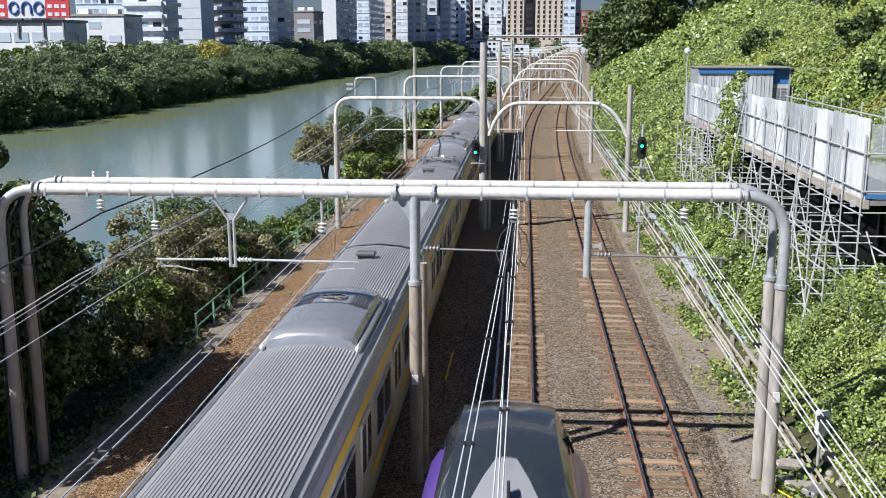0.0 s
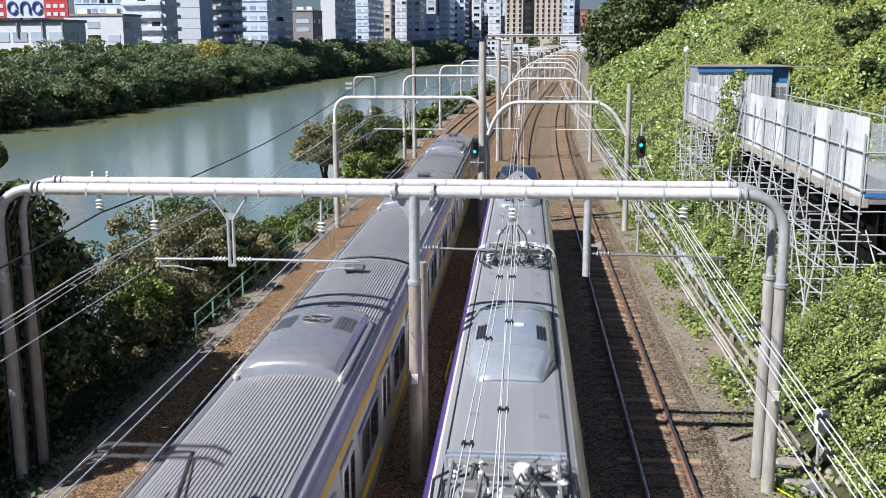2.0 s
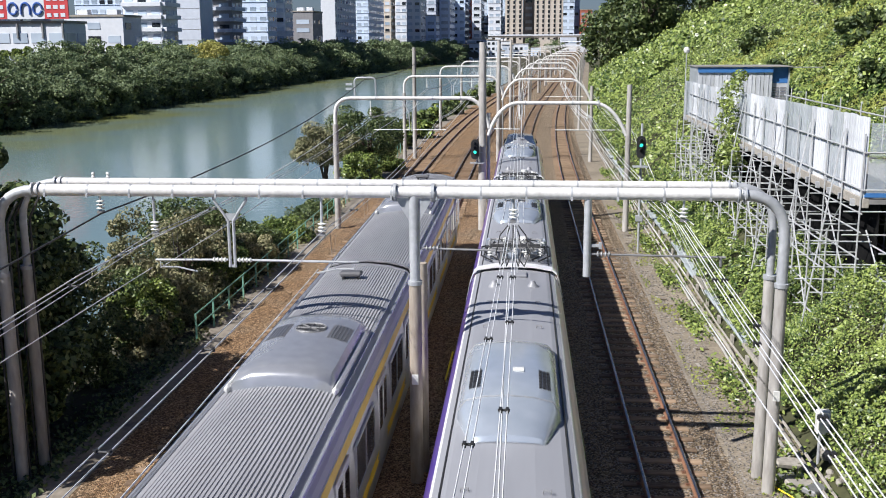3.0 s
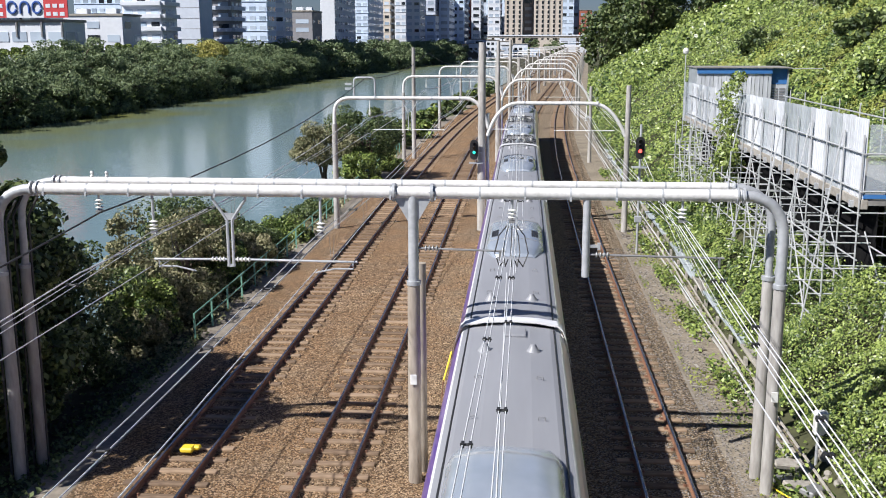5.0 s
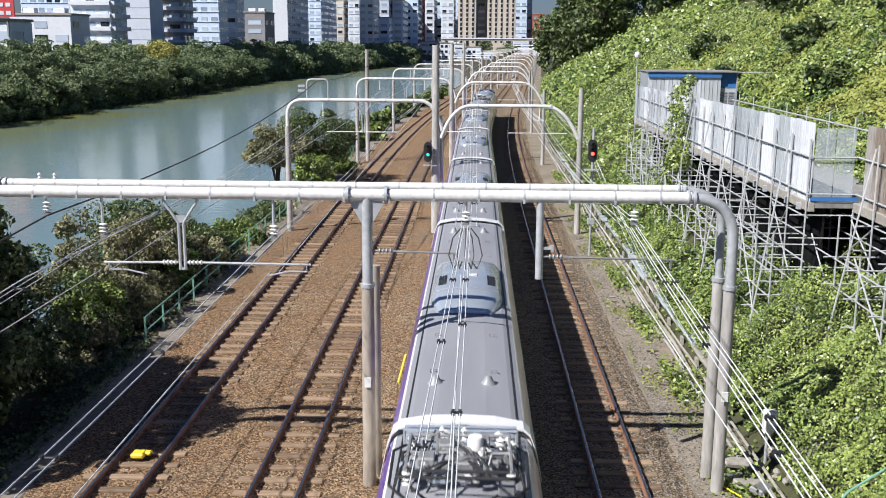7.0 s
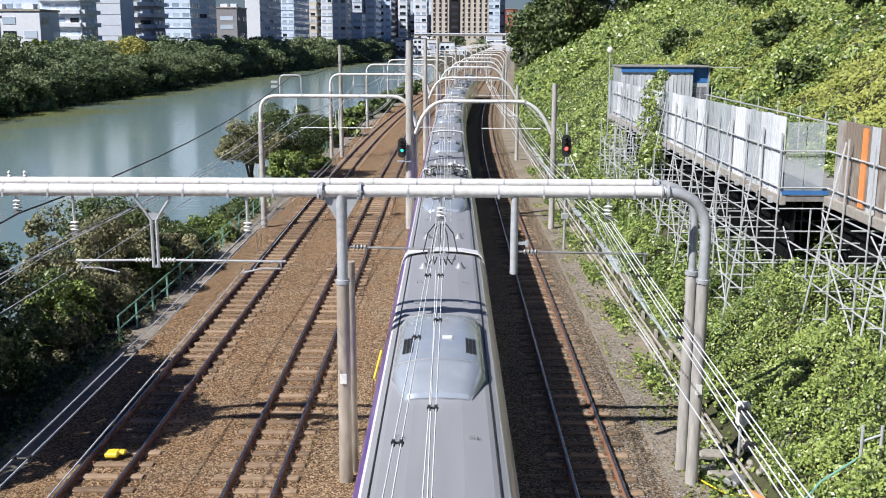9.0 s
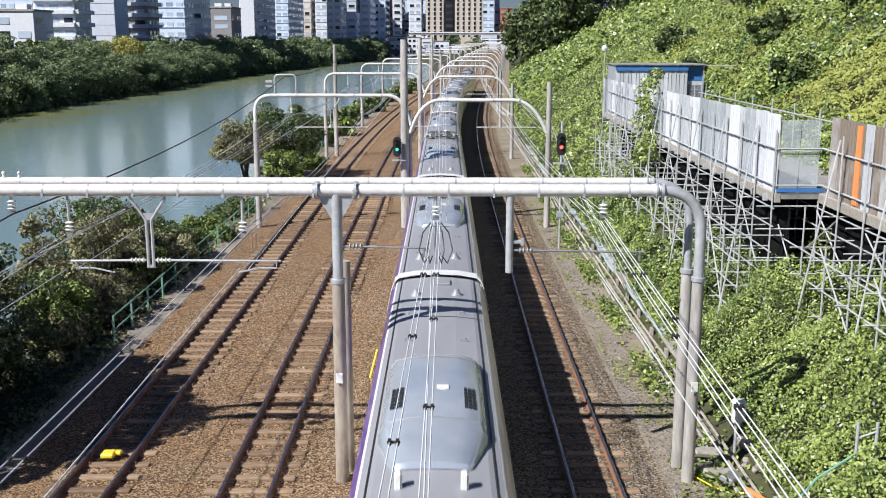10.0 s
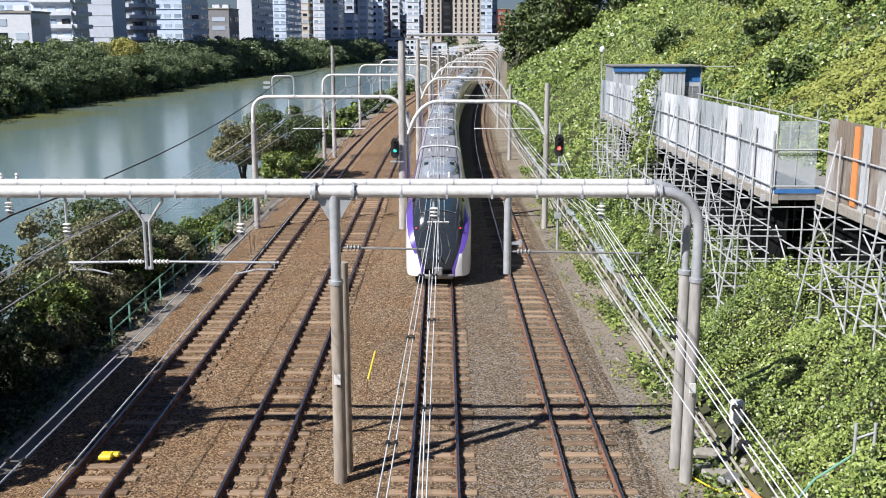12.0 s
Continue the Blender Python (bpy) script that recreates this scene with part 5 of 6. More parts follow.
# trees along the far bank of the moat
fr = random.Random(11)
models = [tree("bank_tree", "dense dark green cherry tree leaning over the moat", Matrix.Translation((0, 0, 0)), 9.6 + 0.8 * i, 5.4 + 0.5 * (i % 3), 1.2, 34, 190, 0.205, M["cherry"], 40 + i, "bank trees", squash=0.45) for i in range(5)]
far_models = [tree("bank_tree", "dense dark green cherry tree far along the moat", Matrix.Translation((0, 0, 0)), 9.8 + 0.9 * i, 5.6, 1.2, 30, 70, 0.40, M["cherry"], 60 + i, "bank trees", squash=0.6) for i in range(3)]
far_used = 0
y, k = 128.0, 0
while y < 610:
    for row in (0, 1):
        x = bank_x(y) - (3.2 if row == 0 else 9.5) + fr.uniform(-1.2, 1.2)
        z = (-1.6 if row == 0 else 0.6) + fr.uniform(-0.5, 0.3) - (0.6 if row == 0 else 0.0)
        m = Matrix.Translation((x, y + row * 3 + fr.uniform(-1.5, 1.5), z - 2.5)) @ pose(0, 0, 0, 0, 0, fr.uniform(0, 360))
        if k < len(models):
            models[k].matrix_basis = m
        elif y < 330:
            copy_thing(models[fr.randrange(5)], m)
        elif far_used < 3:
            far_models[far_used].matrix_basis = m
            far_used += 1
        else:
            copy_thing(far_models[fr.randrange(3)], m)
        k += 1
    y += 6.5 if y < 330 else (9 if y < 500 else 13)
tree("bank_tree", "tree with yellowing leaves among the dark bank trees", Matrix.Translation((-73.6, 235, 0.6)), 9.4, 4.2, 2.5, 34, 190, 0.2, M["cherryy"], 77, "bank trees")
r = np.random.default_rng(5)
n = 15000
yy = r.uniform(110, 420, n)
xx = np.array([bank_x(v) for v in yy]) - np.abs(r.normal(0, 3.0, n)) + 1.4
zz = WATER_Z + np.abs(r.normal(0, 1.6, n)) + np.clip(-(xx - np.array([bank_x(v) for v in yy])), 0, 8) * 0.45
tagged(leaves("bank_undergrowth", np.stack([xx, yy, zz], 1), np.tile([0.6, -0.5, 0.4], (n, 1)), 0.45, M["bush"], seed=6), "dark undergrowth along the far waterline", "undergrowth", kind="stuff")
# clipped shrubs along the street above
sh = [tree("street_shrub", "rounded bright green street shrub", Matrix.Translation((0, 0, 0)), 4.6, 2.3, 0.6, 26, 70, 0.30, M["ivy"], 90 + i, "street shrubs") for i in range(2)]
for k in range(26):
    yy0 = 160 + k * 9.5 + fr.uniform(-2, 2)
    m = Matrix.Translation((bank_x(yy0) - 17 + fr.uniform(-2, 2), yy0, 4.0 + fr.uniform(0, 0.8))) @ pose(0, 0, 0, 0, 0, fr.uniform(0, 360))
    if k < 2:
        sh[k].matrix_basis = m
    else:
        copy_thing(sh[k % 2], m)

# near bank: bushes between the line and the water
NEAR_BUSHES = [(-14.8, 25.0, -1.2, 6.4, 2.5, "bush", 1), (-14.5, 30.5, -1.2, 4.9, 2.2, "bush", 2), (-15.2, 27.5, -1.4, 7.0, 2.4, "bush", 3), (-14.8, 20.0, -1.2, 4.4, 1.9, "bush", 4), (-16.8, 20.5, -1.6, 9.3, 3.0, "bush", 20), (-16.0, 24.5, -1.5, 8.6, 2.6, "bush", 21),
               (-14.3, 35.5, -1.4, 5.5, 1.7, "drybush", 5), (-13.6, 39.5, -1.1, 4.2, 1.8, "drybush", 6), (-14.6, 42.0, -1.4, 4.8, 2.2, "bush", 7), (-13.3, 36.5, -1.0, 2.8, 1.4, "drybush", 8), (-13.6, 34.0, -1.1, 3.2, 1.3, "ivy", 16),
               (-13.2, 46.0, -1.1, 2.9, 1.7, "bush", 9), (-15.0, 46.5, -1.6, 3.9, 1.8, "drybush", 10), (-12.7, 51.5, -1.0, 1.9, 1.5, "ivy", 11), (-13.1, 41.5, -0.9, 2.6, 1.2, "ivy", 17),
               (-12.6, 44.0, -0.7, 2.2, 1.3, "drybush", 13), (-12.6, 59.5, -0.9, 1.4, 1.4, "bush", 14), (-13.2, 33.0, -0.9, 1.8, 1.0, "drybush", 15)]
for x, y, z, h, rad, kind, seed in NEAR_BUSHES:
    tree("bush", "dense dark green bush on the moat bank" if kind == "bush" else "fresh green bush on the moat bank" if kind == "ivy" else "dry straw-coloured scrub on the moat bank", Matrix.Translation((x, y, z)), h, rad, 0.1, 60 if h > 6 else 46, 330 if h > 6 else 300, 0.10 if h > 6 else 0.066, M[kind], 200 + seed, "bank bushes")
for k, (x, y) in enumerate(((-15.5, 21.6), (-15.3, 25.2))):
    tree("tree", "tall dark tree on the near moat bank", Matrix.Translation((x, y, -1.3)), 10.9 - 1.4 * k, 2.6 - 0.3 * k, 1.0, 84, 280, 0.11, M["bush"], 320 + k, "near bank trees")
tree("tree", "low spreading tree at the water's edge", Matrix.Translation((-11.7, 74, -1.3)), 6.5, 2.8, 2.4, 46, 330, 0.085, M["bush"], 301)
tree("tree", "low spreading tree at the water's edge", Matrix.Translation((-14.4, 72, -1.8)), 6.2, 2.3, 2.8, 34, 330, 0.085, M["drybush"], 302)
tree("bush", "yellow-green bush on the moat bank", Matrix.Translation((-11.3, 70, -0.6)), 3.0, 1.7, 0.2, 30, 220, 0.10, M["ivy"], 303, "bank bushes")
tree("bush", "yellow-green bush on the moat bank", Matrix.Translation((-11.0, 80, -0.6)), 2.2, 1.5, 0.2, 26, 220, 0.10, M["ivy"], 304, "bank bushes")
for k in range(11):
    yb = 96 + k * 11
    tree("bush", "low green bush on the moat bank", Matrix.Translation((bend(yb) - 12.4 + fr.uniform(-0.6, 0.6), yb, -1.0)), 2.6, 1.9, 0.1, 20, 70, 0.24, M["ivy"] if k % 2 else M["bush"], 310 + k, "bank bushes")
n = 6000
yy = r.uniform(31, 100, n)
xx = -11.0 - np.abs(r.normal(0, 1.6, n)) - 0.1
xx = xx + np.array([bend(v) for v in yy])
zz = -0.35 - np.clip(-xx - 11.2, 0, 8) * 0.22 + np.abs(r.normal(0, 0.22, n))
tagged(leaves("bank_weeds", np.stack([xx, yy, zz], 1), np.tile([0.2, -0.3, 1.0], (n, 1)), 0.10, M["drybush"], seed=8), "dry weeds and litter on the bank path", "weeds", kind="stuff")


n = 5000
yy = r.uniform(16, 34, n)
xx = -11.1 - np.abs(r.normal(0.3, 1.0, n))
zz = -0.30 - np.clip(-xx - 11.2, 0, 8) * 0.22 + np.abs(r.normal(0, 0.12, n))
tagged(leaves("path_weeds", np.stack([xx, yy, zz], 1), np.tile([0.2, -0.3, 1.0], (n, 1)), 0.07, M["bush"], seed=12), "low green weeds in the shade beside the path", "weeds", kind="stuff")


# ---- the overgrown cutting slope ----
def slope_points(count, seed, y0, y1, d0, d1, lift, power=1.0):
    q = np.random.default_rng(seed)
    y = y0 + (y1 - y0) * q.random(count) ** power
    dx = q.uniform(d0, d1, count)
    P = np.empty((count, 3))
    for i in range(count):
        b = noise.noise(Vector((dx[i] * 0.55, y[i] * 0.55, seed * 3.1))) + 0.5 * noise.noise(Vector((dx[i] * 1.7, y[i] * 1.7, seed)))
        P[i] = (bend(y[i]) + 7.2 + dx[i], y[i], hill_h(dx[i], y[i]) + 0.1 + lift * max(0.0, 0.35 + b) * q.uniform(0.5, 1.1))
    return P


def ivy(name, P, size, material, seed, label):
    N = np.tile([-0.7, -0.4, 0.9], (len(P), 1))
    tagged(leaves(name, P, N, size, material, seed=seed, tilt=0.6), label, "ivy", kind="stuff")


ivy("ivy_cover", slope_points(95000, 20, 16, 36, 0.15, 6.5, 1.25), 0.046, M["ivy"], 20, "bright green ivy covering the cutting slope")
ivy("ivy_cover", slope_points(85000, 21, 34, 62, 0.2, 9, 1.25, 1.15), 0.068, M["ivy"], 21, "bright green ivy covering the cutting slope")
ivy("ivy_cover", slope_points(85000, 22, 50, 130, 0.2, 20, 1.3, 1.3), 0.115, M["ivy"], 22, "bright green ivy covering the cutting slope")
ivy("ivy_cover", slope_points(42000, 23, 120, 270, 0.2, 24, 1.8, 1.2), 0.28, M["ivy"], 23, "bright green ivy covering the cutting slope")
ivy("slope_grass", slope_points(95000, 24, 34, 95, 7.5, 24, 0.7, 1.3), 0.088, M["grassleaf"], 24, "yellow-green growth on the sunny upper slope")
for k, (dx, y, h, rad) in enumerate(((10.5, 52, 1.8, 1.2), (14, 66, 2.2, 1.5), (17.5, 60, 2.6, 1.9), (19, 72, 3.0, 2.2), (21, 64, 2.8, 2.2), (18, 84, 3.0, 2.2), (12.5, 88, 2.4, 1.6), (20, 98, 3.2, 2.6), (10, 70, 1.6, 1.1))):
    tree("bush", "dark shrub on the upper slope", Matrix.Translation((bend(y) + 7.2 + dx, y, hill_h(dx, y) - 0.1)), h, rad, 0.1, 24, 90, 0.17, M["bush"], 400 + k, "slope shrubs")
dark = [tree("tree", "tall dark evergreen tree on the crest", Matrix.Translation((0, 0, 0)), 14 + 2 * i, 5.5, 1.0, 60, 75, 0.42, M["bush"], 430 + i, "crest trees") for i in range(3)]
spots = [(11, 202), (6, 228), (10, 222), (13, 212), (4, 242), (14, 238), (24, 140), (28, 120), (27, 160), (31, 105), (20, 245), (33, 92), (30, 200), (35, 84), (37, 76), (26, 175), (29, 142), (22, 186), (25, 152), (23, 166), (21, 200), (31, 130), (33, 116), (28, 190), (34, 150)]
for k, (dx, y) in enumerate(spots):
    m = Matrix.Translation((bend(y) + 7.2 + dx, y, hill_h(dx, y) - 0.8)) @ pose(0, 0, 0, 0, 0, fr.uniform(0, 360))
    if k < 3:
        dark[k].matrix_basis = m
    else:
        copy_thing(dark[k % 3], m)
# trackside weeds and climbing ivy by the scaffold
n = 16000
yy = r.uniform(18, 80, n)
xx = 6.0 + np.abs(r.normal(0.35, 0.65, n)) + np.array([bend(v) for v in yy])
keep = r.random(n) < 0.5 + 0.5 * np.sin(yy * 0.9)
tagged(leaves("trackside_weeds", np.stack([xx, yy, -0.2 + np.abs(r.normal(0, 0.16, n))], 1)[keep], np.tile([0, -0.3, 1.0], (n, 1))[keep], 0.07, M["ivy"], seed=9), "green weeds along the slope foot", "weeds", kind="stuff")
q = np.random.default_rng(31)
C = [(9.75 + q.normal() * 0.25, 48.5 + q.normal() * 1.1, z + q.normal() * 0.2) for z in np.linspace(1.5, 8.2, 26)] + [(9.6 + q.normal() * 0.3, 48.0 + q.normal() * 2.0, q.uniform(1.2, 5.0)) for _ in range(22)]
P, N = clumps_cloud(q, C, [q.uniform(0.35, 0.75) for _ in C], 130)
tagged(leaves("climbing_ivy", P, N, 0.085, M["ivy"], seed=33), "ivy climbing up the scaffold wall", "ivy", kind="stuff")


# ---- scaffold platform on the slope ----
def platform():
    t = thing("scaffold_platform", "raised walkway of scaffold tubes walled with white steel panels", "scaffold")
    zd, top = 5.5, 7.9
    # deck with a pale edge
    for i in range(9):
        g = Geo()
        g.box((12.1, 31.9 + i * 3.7, zd - 0.1), (3.9, 3.66, 0.14))
        part("deck_plate", g, M["deck"], t)
        g = Geo()
        g.box((10.05, 31.9 + i * 3.7, zd - 0.14), (0.2, 3.66, 0.30), bev=0.02)
        part("deck_edge", g, M["concrete"], t, "pale deck edge")
        for e in range(3):
            g = Geo()
            g.box((9.9, 30.8 + i * 3.7 + e * 1.2, zd - 0.22), (0.12, 0.16, 0.2))
            part("bracket", g, M["galv"], t)
    for i in range(6):
        g = Geo()
        g.box((12.9, 29.0 - i * 2.4, zd - 0.1), (2.9, 2.36, 0.14))
        part("deck_plate", g, M["deck"], t)
        g = Geo()
        g.box((11.38, 29.0 - i * 2.4, zd - 0.14), (0.2, 2.36, 0.3), bev=0.02)
        part("deck_edge", g, M["concrete"], t, "pale deck edge")
    # wall panels: white steel and dusty translucent sheets by turns
    kinds = "wwcwwcccwwcwwccwwwcwwcwcwwccwwcwcwwcwwcwwccwwcwwcwwc"
    me = {}
    for key, m in (("w", "panel"), ("c", "clear"), ("s", "stained")):
        g = Geo()
        g.box((0, 0, 0), (0.03, 0.58, 2.36))
        for e in (-0.2, 0, 0.2):
            g.box((-0.02, e, 0), (0.02, 0.05, 2.3))
        me[key] = g.mesh("wall_panel", M[m])
    jit = random.Random(4)
    y, i = 30.4, 0
    while y < 64.6:
        ob = part("wall_panel", me[kinds[(i // 2) % len(kinds)]], None, t)
        ob.location = (10.0 + jit.uniform(-0.012, 0.012), y, zd + 1.2 - 0.011 * (y - 30) + jit.uniform(-0.02, 0.02))
        ob.rotation_euler = (0, 0, jit.uniform(-0.02, 0.02))
        y, i = y + 0.6, i + 1
    y, i = 29.4, 0
    while y > 16:
        ob = part("wall_panel", me["s" if i % 5 < 4 else "w"], None, t)
        ob.location = (11.4 + jit.uniform(-0.012, 0.012), y, zd + 1.15)
        y, i = y - 0.6, i + 1
    g = Geo()
    g.box((11.36, 27.6, zd + 1.15), (0.03, 0.34, 2.2))
    part("orange_sheet", g, M["orange"], t, "orange sheet on the wall")
    for x in (10.35, 10.95):
        g = Geo()
        g.box((x, 30.15, zd + 1.1), (0.57, 0.03, 2.2))
        part("end_panel", g, M["film"], t, "clear plastic sheet")
    g = Geo()
    g.box((10.7, 30.08, zd + 0.1), (1.4, 0.06, 0.12))
    part("blue_kick_board", g, M["blue"], t)
    # rails along the wall
    for z in (zd + 0.25, zd + 1.35):
        g = Geo()
        g.tube([(9.92, 30, z), (9.92, 62, z)], 0.03, 6)
        part("wall_rail", g, M["scaff"], t, smooth=True)
        g = Geo()
        g.tube([(11.33, 16, z), (11.33, 30, z)], 0.03, 6)
        part("wall_rail", g, M["scaff"], t, smooth=True)
        g = Geo()
        g.tube([(9.92, 30.05, z), (11.4, 30.05, z)], 0.03, 6)
        part("wall_rail", g, M["scaff"], t, smooth=True)
    g = Geo()
    g.tube([(14.0, 20, 7.1), (14.0, 56, 7.1)], 0.035, 6)
    part("rear_rail", g, M["scaff"], t, smooth=True)
    for i in range(13):
        g = Geo()
        g.tube([(14.0, 21 + i * 2.8, 4.6), (14.0, 21 + i * 2.8, 7.5)], 0.028, 6)
        part("rear_post", g, M["scaff"], t, smooth=True)

    def floor_z(x, y):
        return hill_h(x - 7.2 - bend(y), y) - 0.15

    # standards, ledgers, transoms, braces below the deck
    ys = [17.5 + 1.8 * i for i in range(25)]
    for y in ys:
        xs = (10.0, 11.3, 12.6) if y > 30 else (11.3, 12.6, 13.6)
        for x in xs:
            tall = zd + (1.9 if x in (10.0, 11.3) and x == xs[0] else -0.2)
            g = Geo()
            g.tube([(x - 0.1 * (x == xs[0]), y, floor_z(x, y)), (x - 0.1 * (x == xs[0]), y, tall)], 0.027, 6)
            part("standard", g, M["scaff"], t, smooth=True)
        for z in (2.6, 3.5, 4.4, 5.1):
            if z > floor_z(xs[0], y):
                g = Geo()
                reach = max(x for x in xs if floor_z(x, y) < z) + 0.3
                g.tube([(xs[0] - 0.55, y + 0.04, z), (reach, y + 0.04, z)], 0.025, 6)
                part("transom", g, M["scaff"], t, smooth=True)
    for z in (2.2, 2.9, 3.7, 4.5, 5.05):
        for x, ya, yb in ((9.93, 30, 61), (11.3, 17, 61), (12.6, 17, 61)):
            if floor_z(x, 40) < z:
                g = Geo()
                g.tube([(x, ya, z), (x, yb, z)], 0.026, 6)
                part("ledger", g, M["scaff"], t, smooth=True)
    # lower outer lift standing further down the slope
    for i, y in enumerate(ys):
        x = 9.15 if y > 30 else 10.45
        lift = 4.5 if i % 3 else 5.3
        g = Geo()
        g.tube([(x, y + 0.5, floor_z(x, y)), (x, y + 0.5, lift)], 0.027, 6)
        part("standard", g, M["scaff"], t, smooth=True)
        for z in (1.7, 2.5, 3.3, 4.1):
            if z > floor_z(x, y) + 0.2:
                g = Geo()
                g.tube([(x - 0.35, y + 0.55, z), (x + 1.5, y + 0.55, z)], 0.025, 6)
                part("transom", g, M["scaff"], t, smooth=True)
        if i % 2 == 0 and i < 23:
            g = Geo()
            g.tube([(x - 0.05, y, floor_z(x, y) + 0.2), (x - 0.05, y + 2.6, 4.4)], 0.025, 6)
            part("diagonal_brace", g, M["scaff"], t, smooth=True)
    for z in (1.7, 2.5, 3.3, 4.1):
        for x, ya, yb in ((9.12, 30.5, 61), (10.42, 17, 30.4)):
            if floor_z(x, 0.5 * (ya + yb)) < z:
                g = Geo()
                g.tube([(x, ya, z - 0.05), (x, yb, z - 0.05)], 0.026, 6)
                part("ledger", g, M["scaff"], t, smooth=True)
    jit = random.Random(9)
    for i, y in enumerate(ys[:-2]):
        x = 9.9 if y > 30 else 11.2
        s = 1 if i % 2 else -1
        g = Geo()
        g.tube([(x, y + (0 if s > 0 else 3.4), floor_z(x, y) + 0.3), (x, y + (3.4 if s > 0 else 0), 5.0)], 0.025, 6)
        part("diagonal_brace", g, M["scaff"], t, smooth=True)
        if i % 2 == 0:
            # raking props from the slope to the wall
            g = Geo()
            g.tube([(x - 1.25, y - 0.6 + jit.uniform(-0.3, 0.3), floor_z(x - 1.25, y) + 0.1), (x - 0.08, y, 7.3)], 0.028, 6)
            part("raking_prop", g, M["scaff"], t, smooth=True)
        if i % 3 == 0:
            g = Geo()
            z0 = floor_z(x, y) + jit.uniform(0.3, 1.0)
            g.tube([(x - 0.9, y - 1.0, z0 - 0.5), (x + 1.6, y + 0.6, z0 + 0.9)], 0.026, 6)
            part("diagonal_brace", g, M["scaff"], t, smooth=True)
    return t


platform()
# added dark panels below the deck; their black colour stands in for shade
sheeting = thing("black_sheeting", "near-black panels added behind the scaffold for the shade below its deck", "sheeting")
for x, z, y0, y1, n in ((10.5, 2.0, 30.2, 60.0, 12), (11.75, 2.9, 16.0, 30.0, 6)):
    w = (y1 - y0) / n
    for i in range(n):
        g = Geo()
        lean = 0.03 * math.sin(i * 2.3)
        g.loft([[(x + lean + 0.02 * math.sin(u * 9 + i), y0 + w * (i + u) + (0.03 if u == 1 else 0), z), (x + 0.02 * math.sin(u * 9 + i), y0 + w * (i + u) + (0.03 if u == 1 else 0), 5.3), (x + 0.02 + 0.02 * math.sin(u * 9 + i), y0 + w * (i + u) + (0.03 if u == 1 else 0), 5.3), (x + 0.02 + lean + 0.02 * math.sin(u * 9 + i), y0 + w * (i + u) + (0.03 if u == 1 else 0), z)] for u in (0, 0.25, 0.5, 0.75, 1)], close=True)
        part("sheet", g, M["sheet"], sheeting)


def hut():
    t = thing("site_hut", "white panelled site hut with a blue roof edge", "hut")
    x0, x1, x2, y0, y1, z0, z1 = 10.12, 14.4, 15.35, 60.6, 63.4, 5.2, 8.42
    n = 9
    w = (x1 - x0) / n
    for i in range(n):
        g = Geo()
        g.box((x0 + w * (i + 0.5), y0, (z0 + z1) / 2), (w - 0.03, 0.06, z1 - z0))
        g.box((x0 + w * (i + 0.5), y0 - 0.04, (z0 + z1) / 2), (w * 0.12, 0.03, z1 - z0))
        part("wall_panel", g, M["panel"], t)
    g = Geo()
    g.box(((x0 + x2) / 2, y1, (z0 + z1) / 2), (x2 - x0, 0.06, z1 - z0))
    g.box((x0, (y0 + y1) / 2, (z0 + z1) / 2), (0.06, y1 - y0, z1 - z0))
    g.box((x2, (y0 + y1) / 2, (z0 + z1) / 2), (0.06, y1 - y0, z1 - z0))
    g.box(((x1 + x2) / 2, y0 + 0.3, (z0 + z1) / 2), (x2 - x1, 0.06, z1 - z0))
    part("wall", g, M["clear"], t)
    g = Geo()
    g.box(((x0 + x2) / 2, (y0 + y1) / 2, z1 + 0.05), (x2 - x0 + 0.2, y1 - y0 + 0.4, 0.06))
    part("roof", g, M["deck"], t)
    g = Geo()
    g.box(((x0 + x1) / 2, y0 - 0.1, z1 - 0.14), (x1 - x0, 0.05, 0.30))
    part("roof_edge", g, M["blue"], t, "blue roof edging")
    g = Geo()
    g.box(((x1 + x2) / 2, y0 + 0.22, z1 - 0.45), (x2 - x1, 0.05, 0.9))
    part("blue_panel", g, M["blue"], t, "blue panel over the door")
    frame_g = Geo()
    frame_g.box(((x1 + x2) / 2, y0 + 0.24, 6.45), (0.92, 0.06, 2.1), bev=0.01)
    door = part("louvre_door", frame_g, M["panel"], t)
    for i in range(12):
        for s in (-0.21, 0.21):
            g = Geo()
            g.box(((x1 + x2) / 2 + s, y0 + 0.19, 5.6 + i * 0.15), (0.34, 0.03, 0.085))
            part("slat", g, M["darkwall"], door)
    g = Geo()
    g.tube([(x2, y0, z1), (x2 + 1.9, y0, z1)], 0.03, 6)
    part("roof_pole", g, M["scaff"], t)


hut()


# ---- signals ----
DRUMS = []


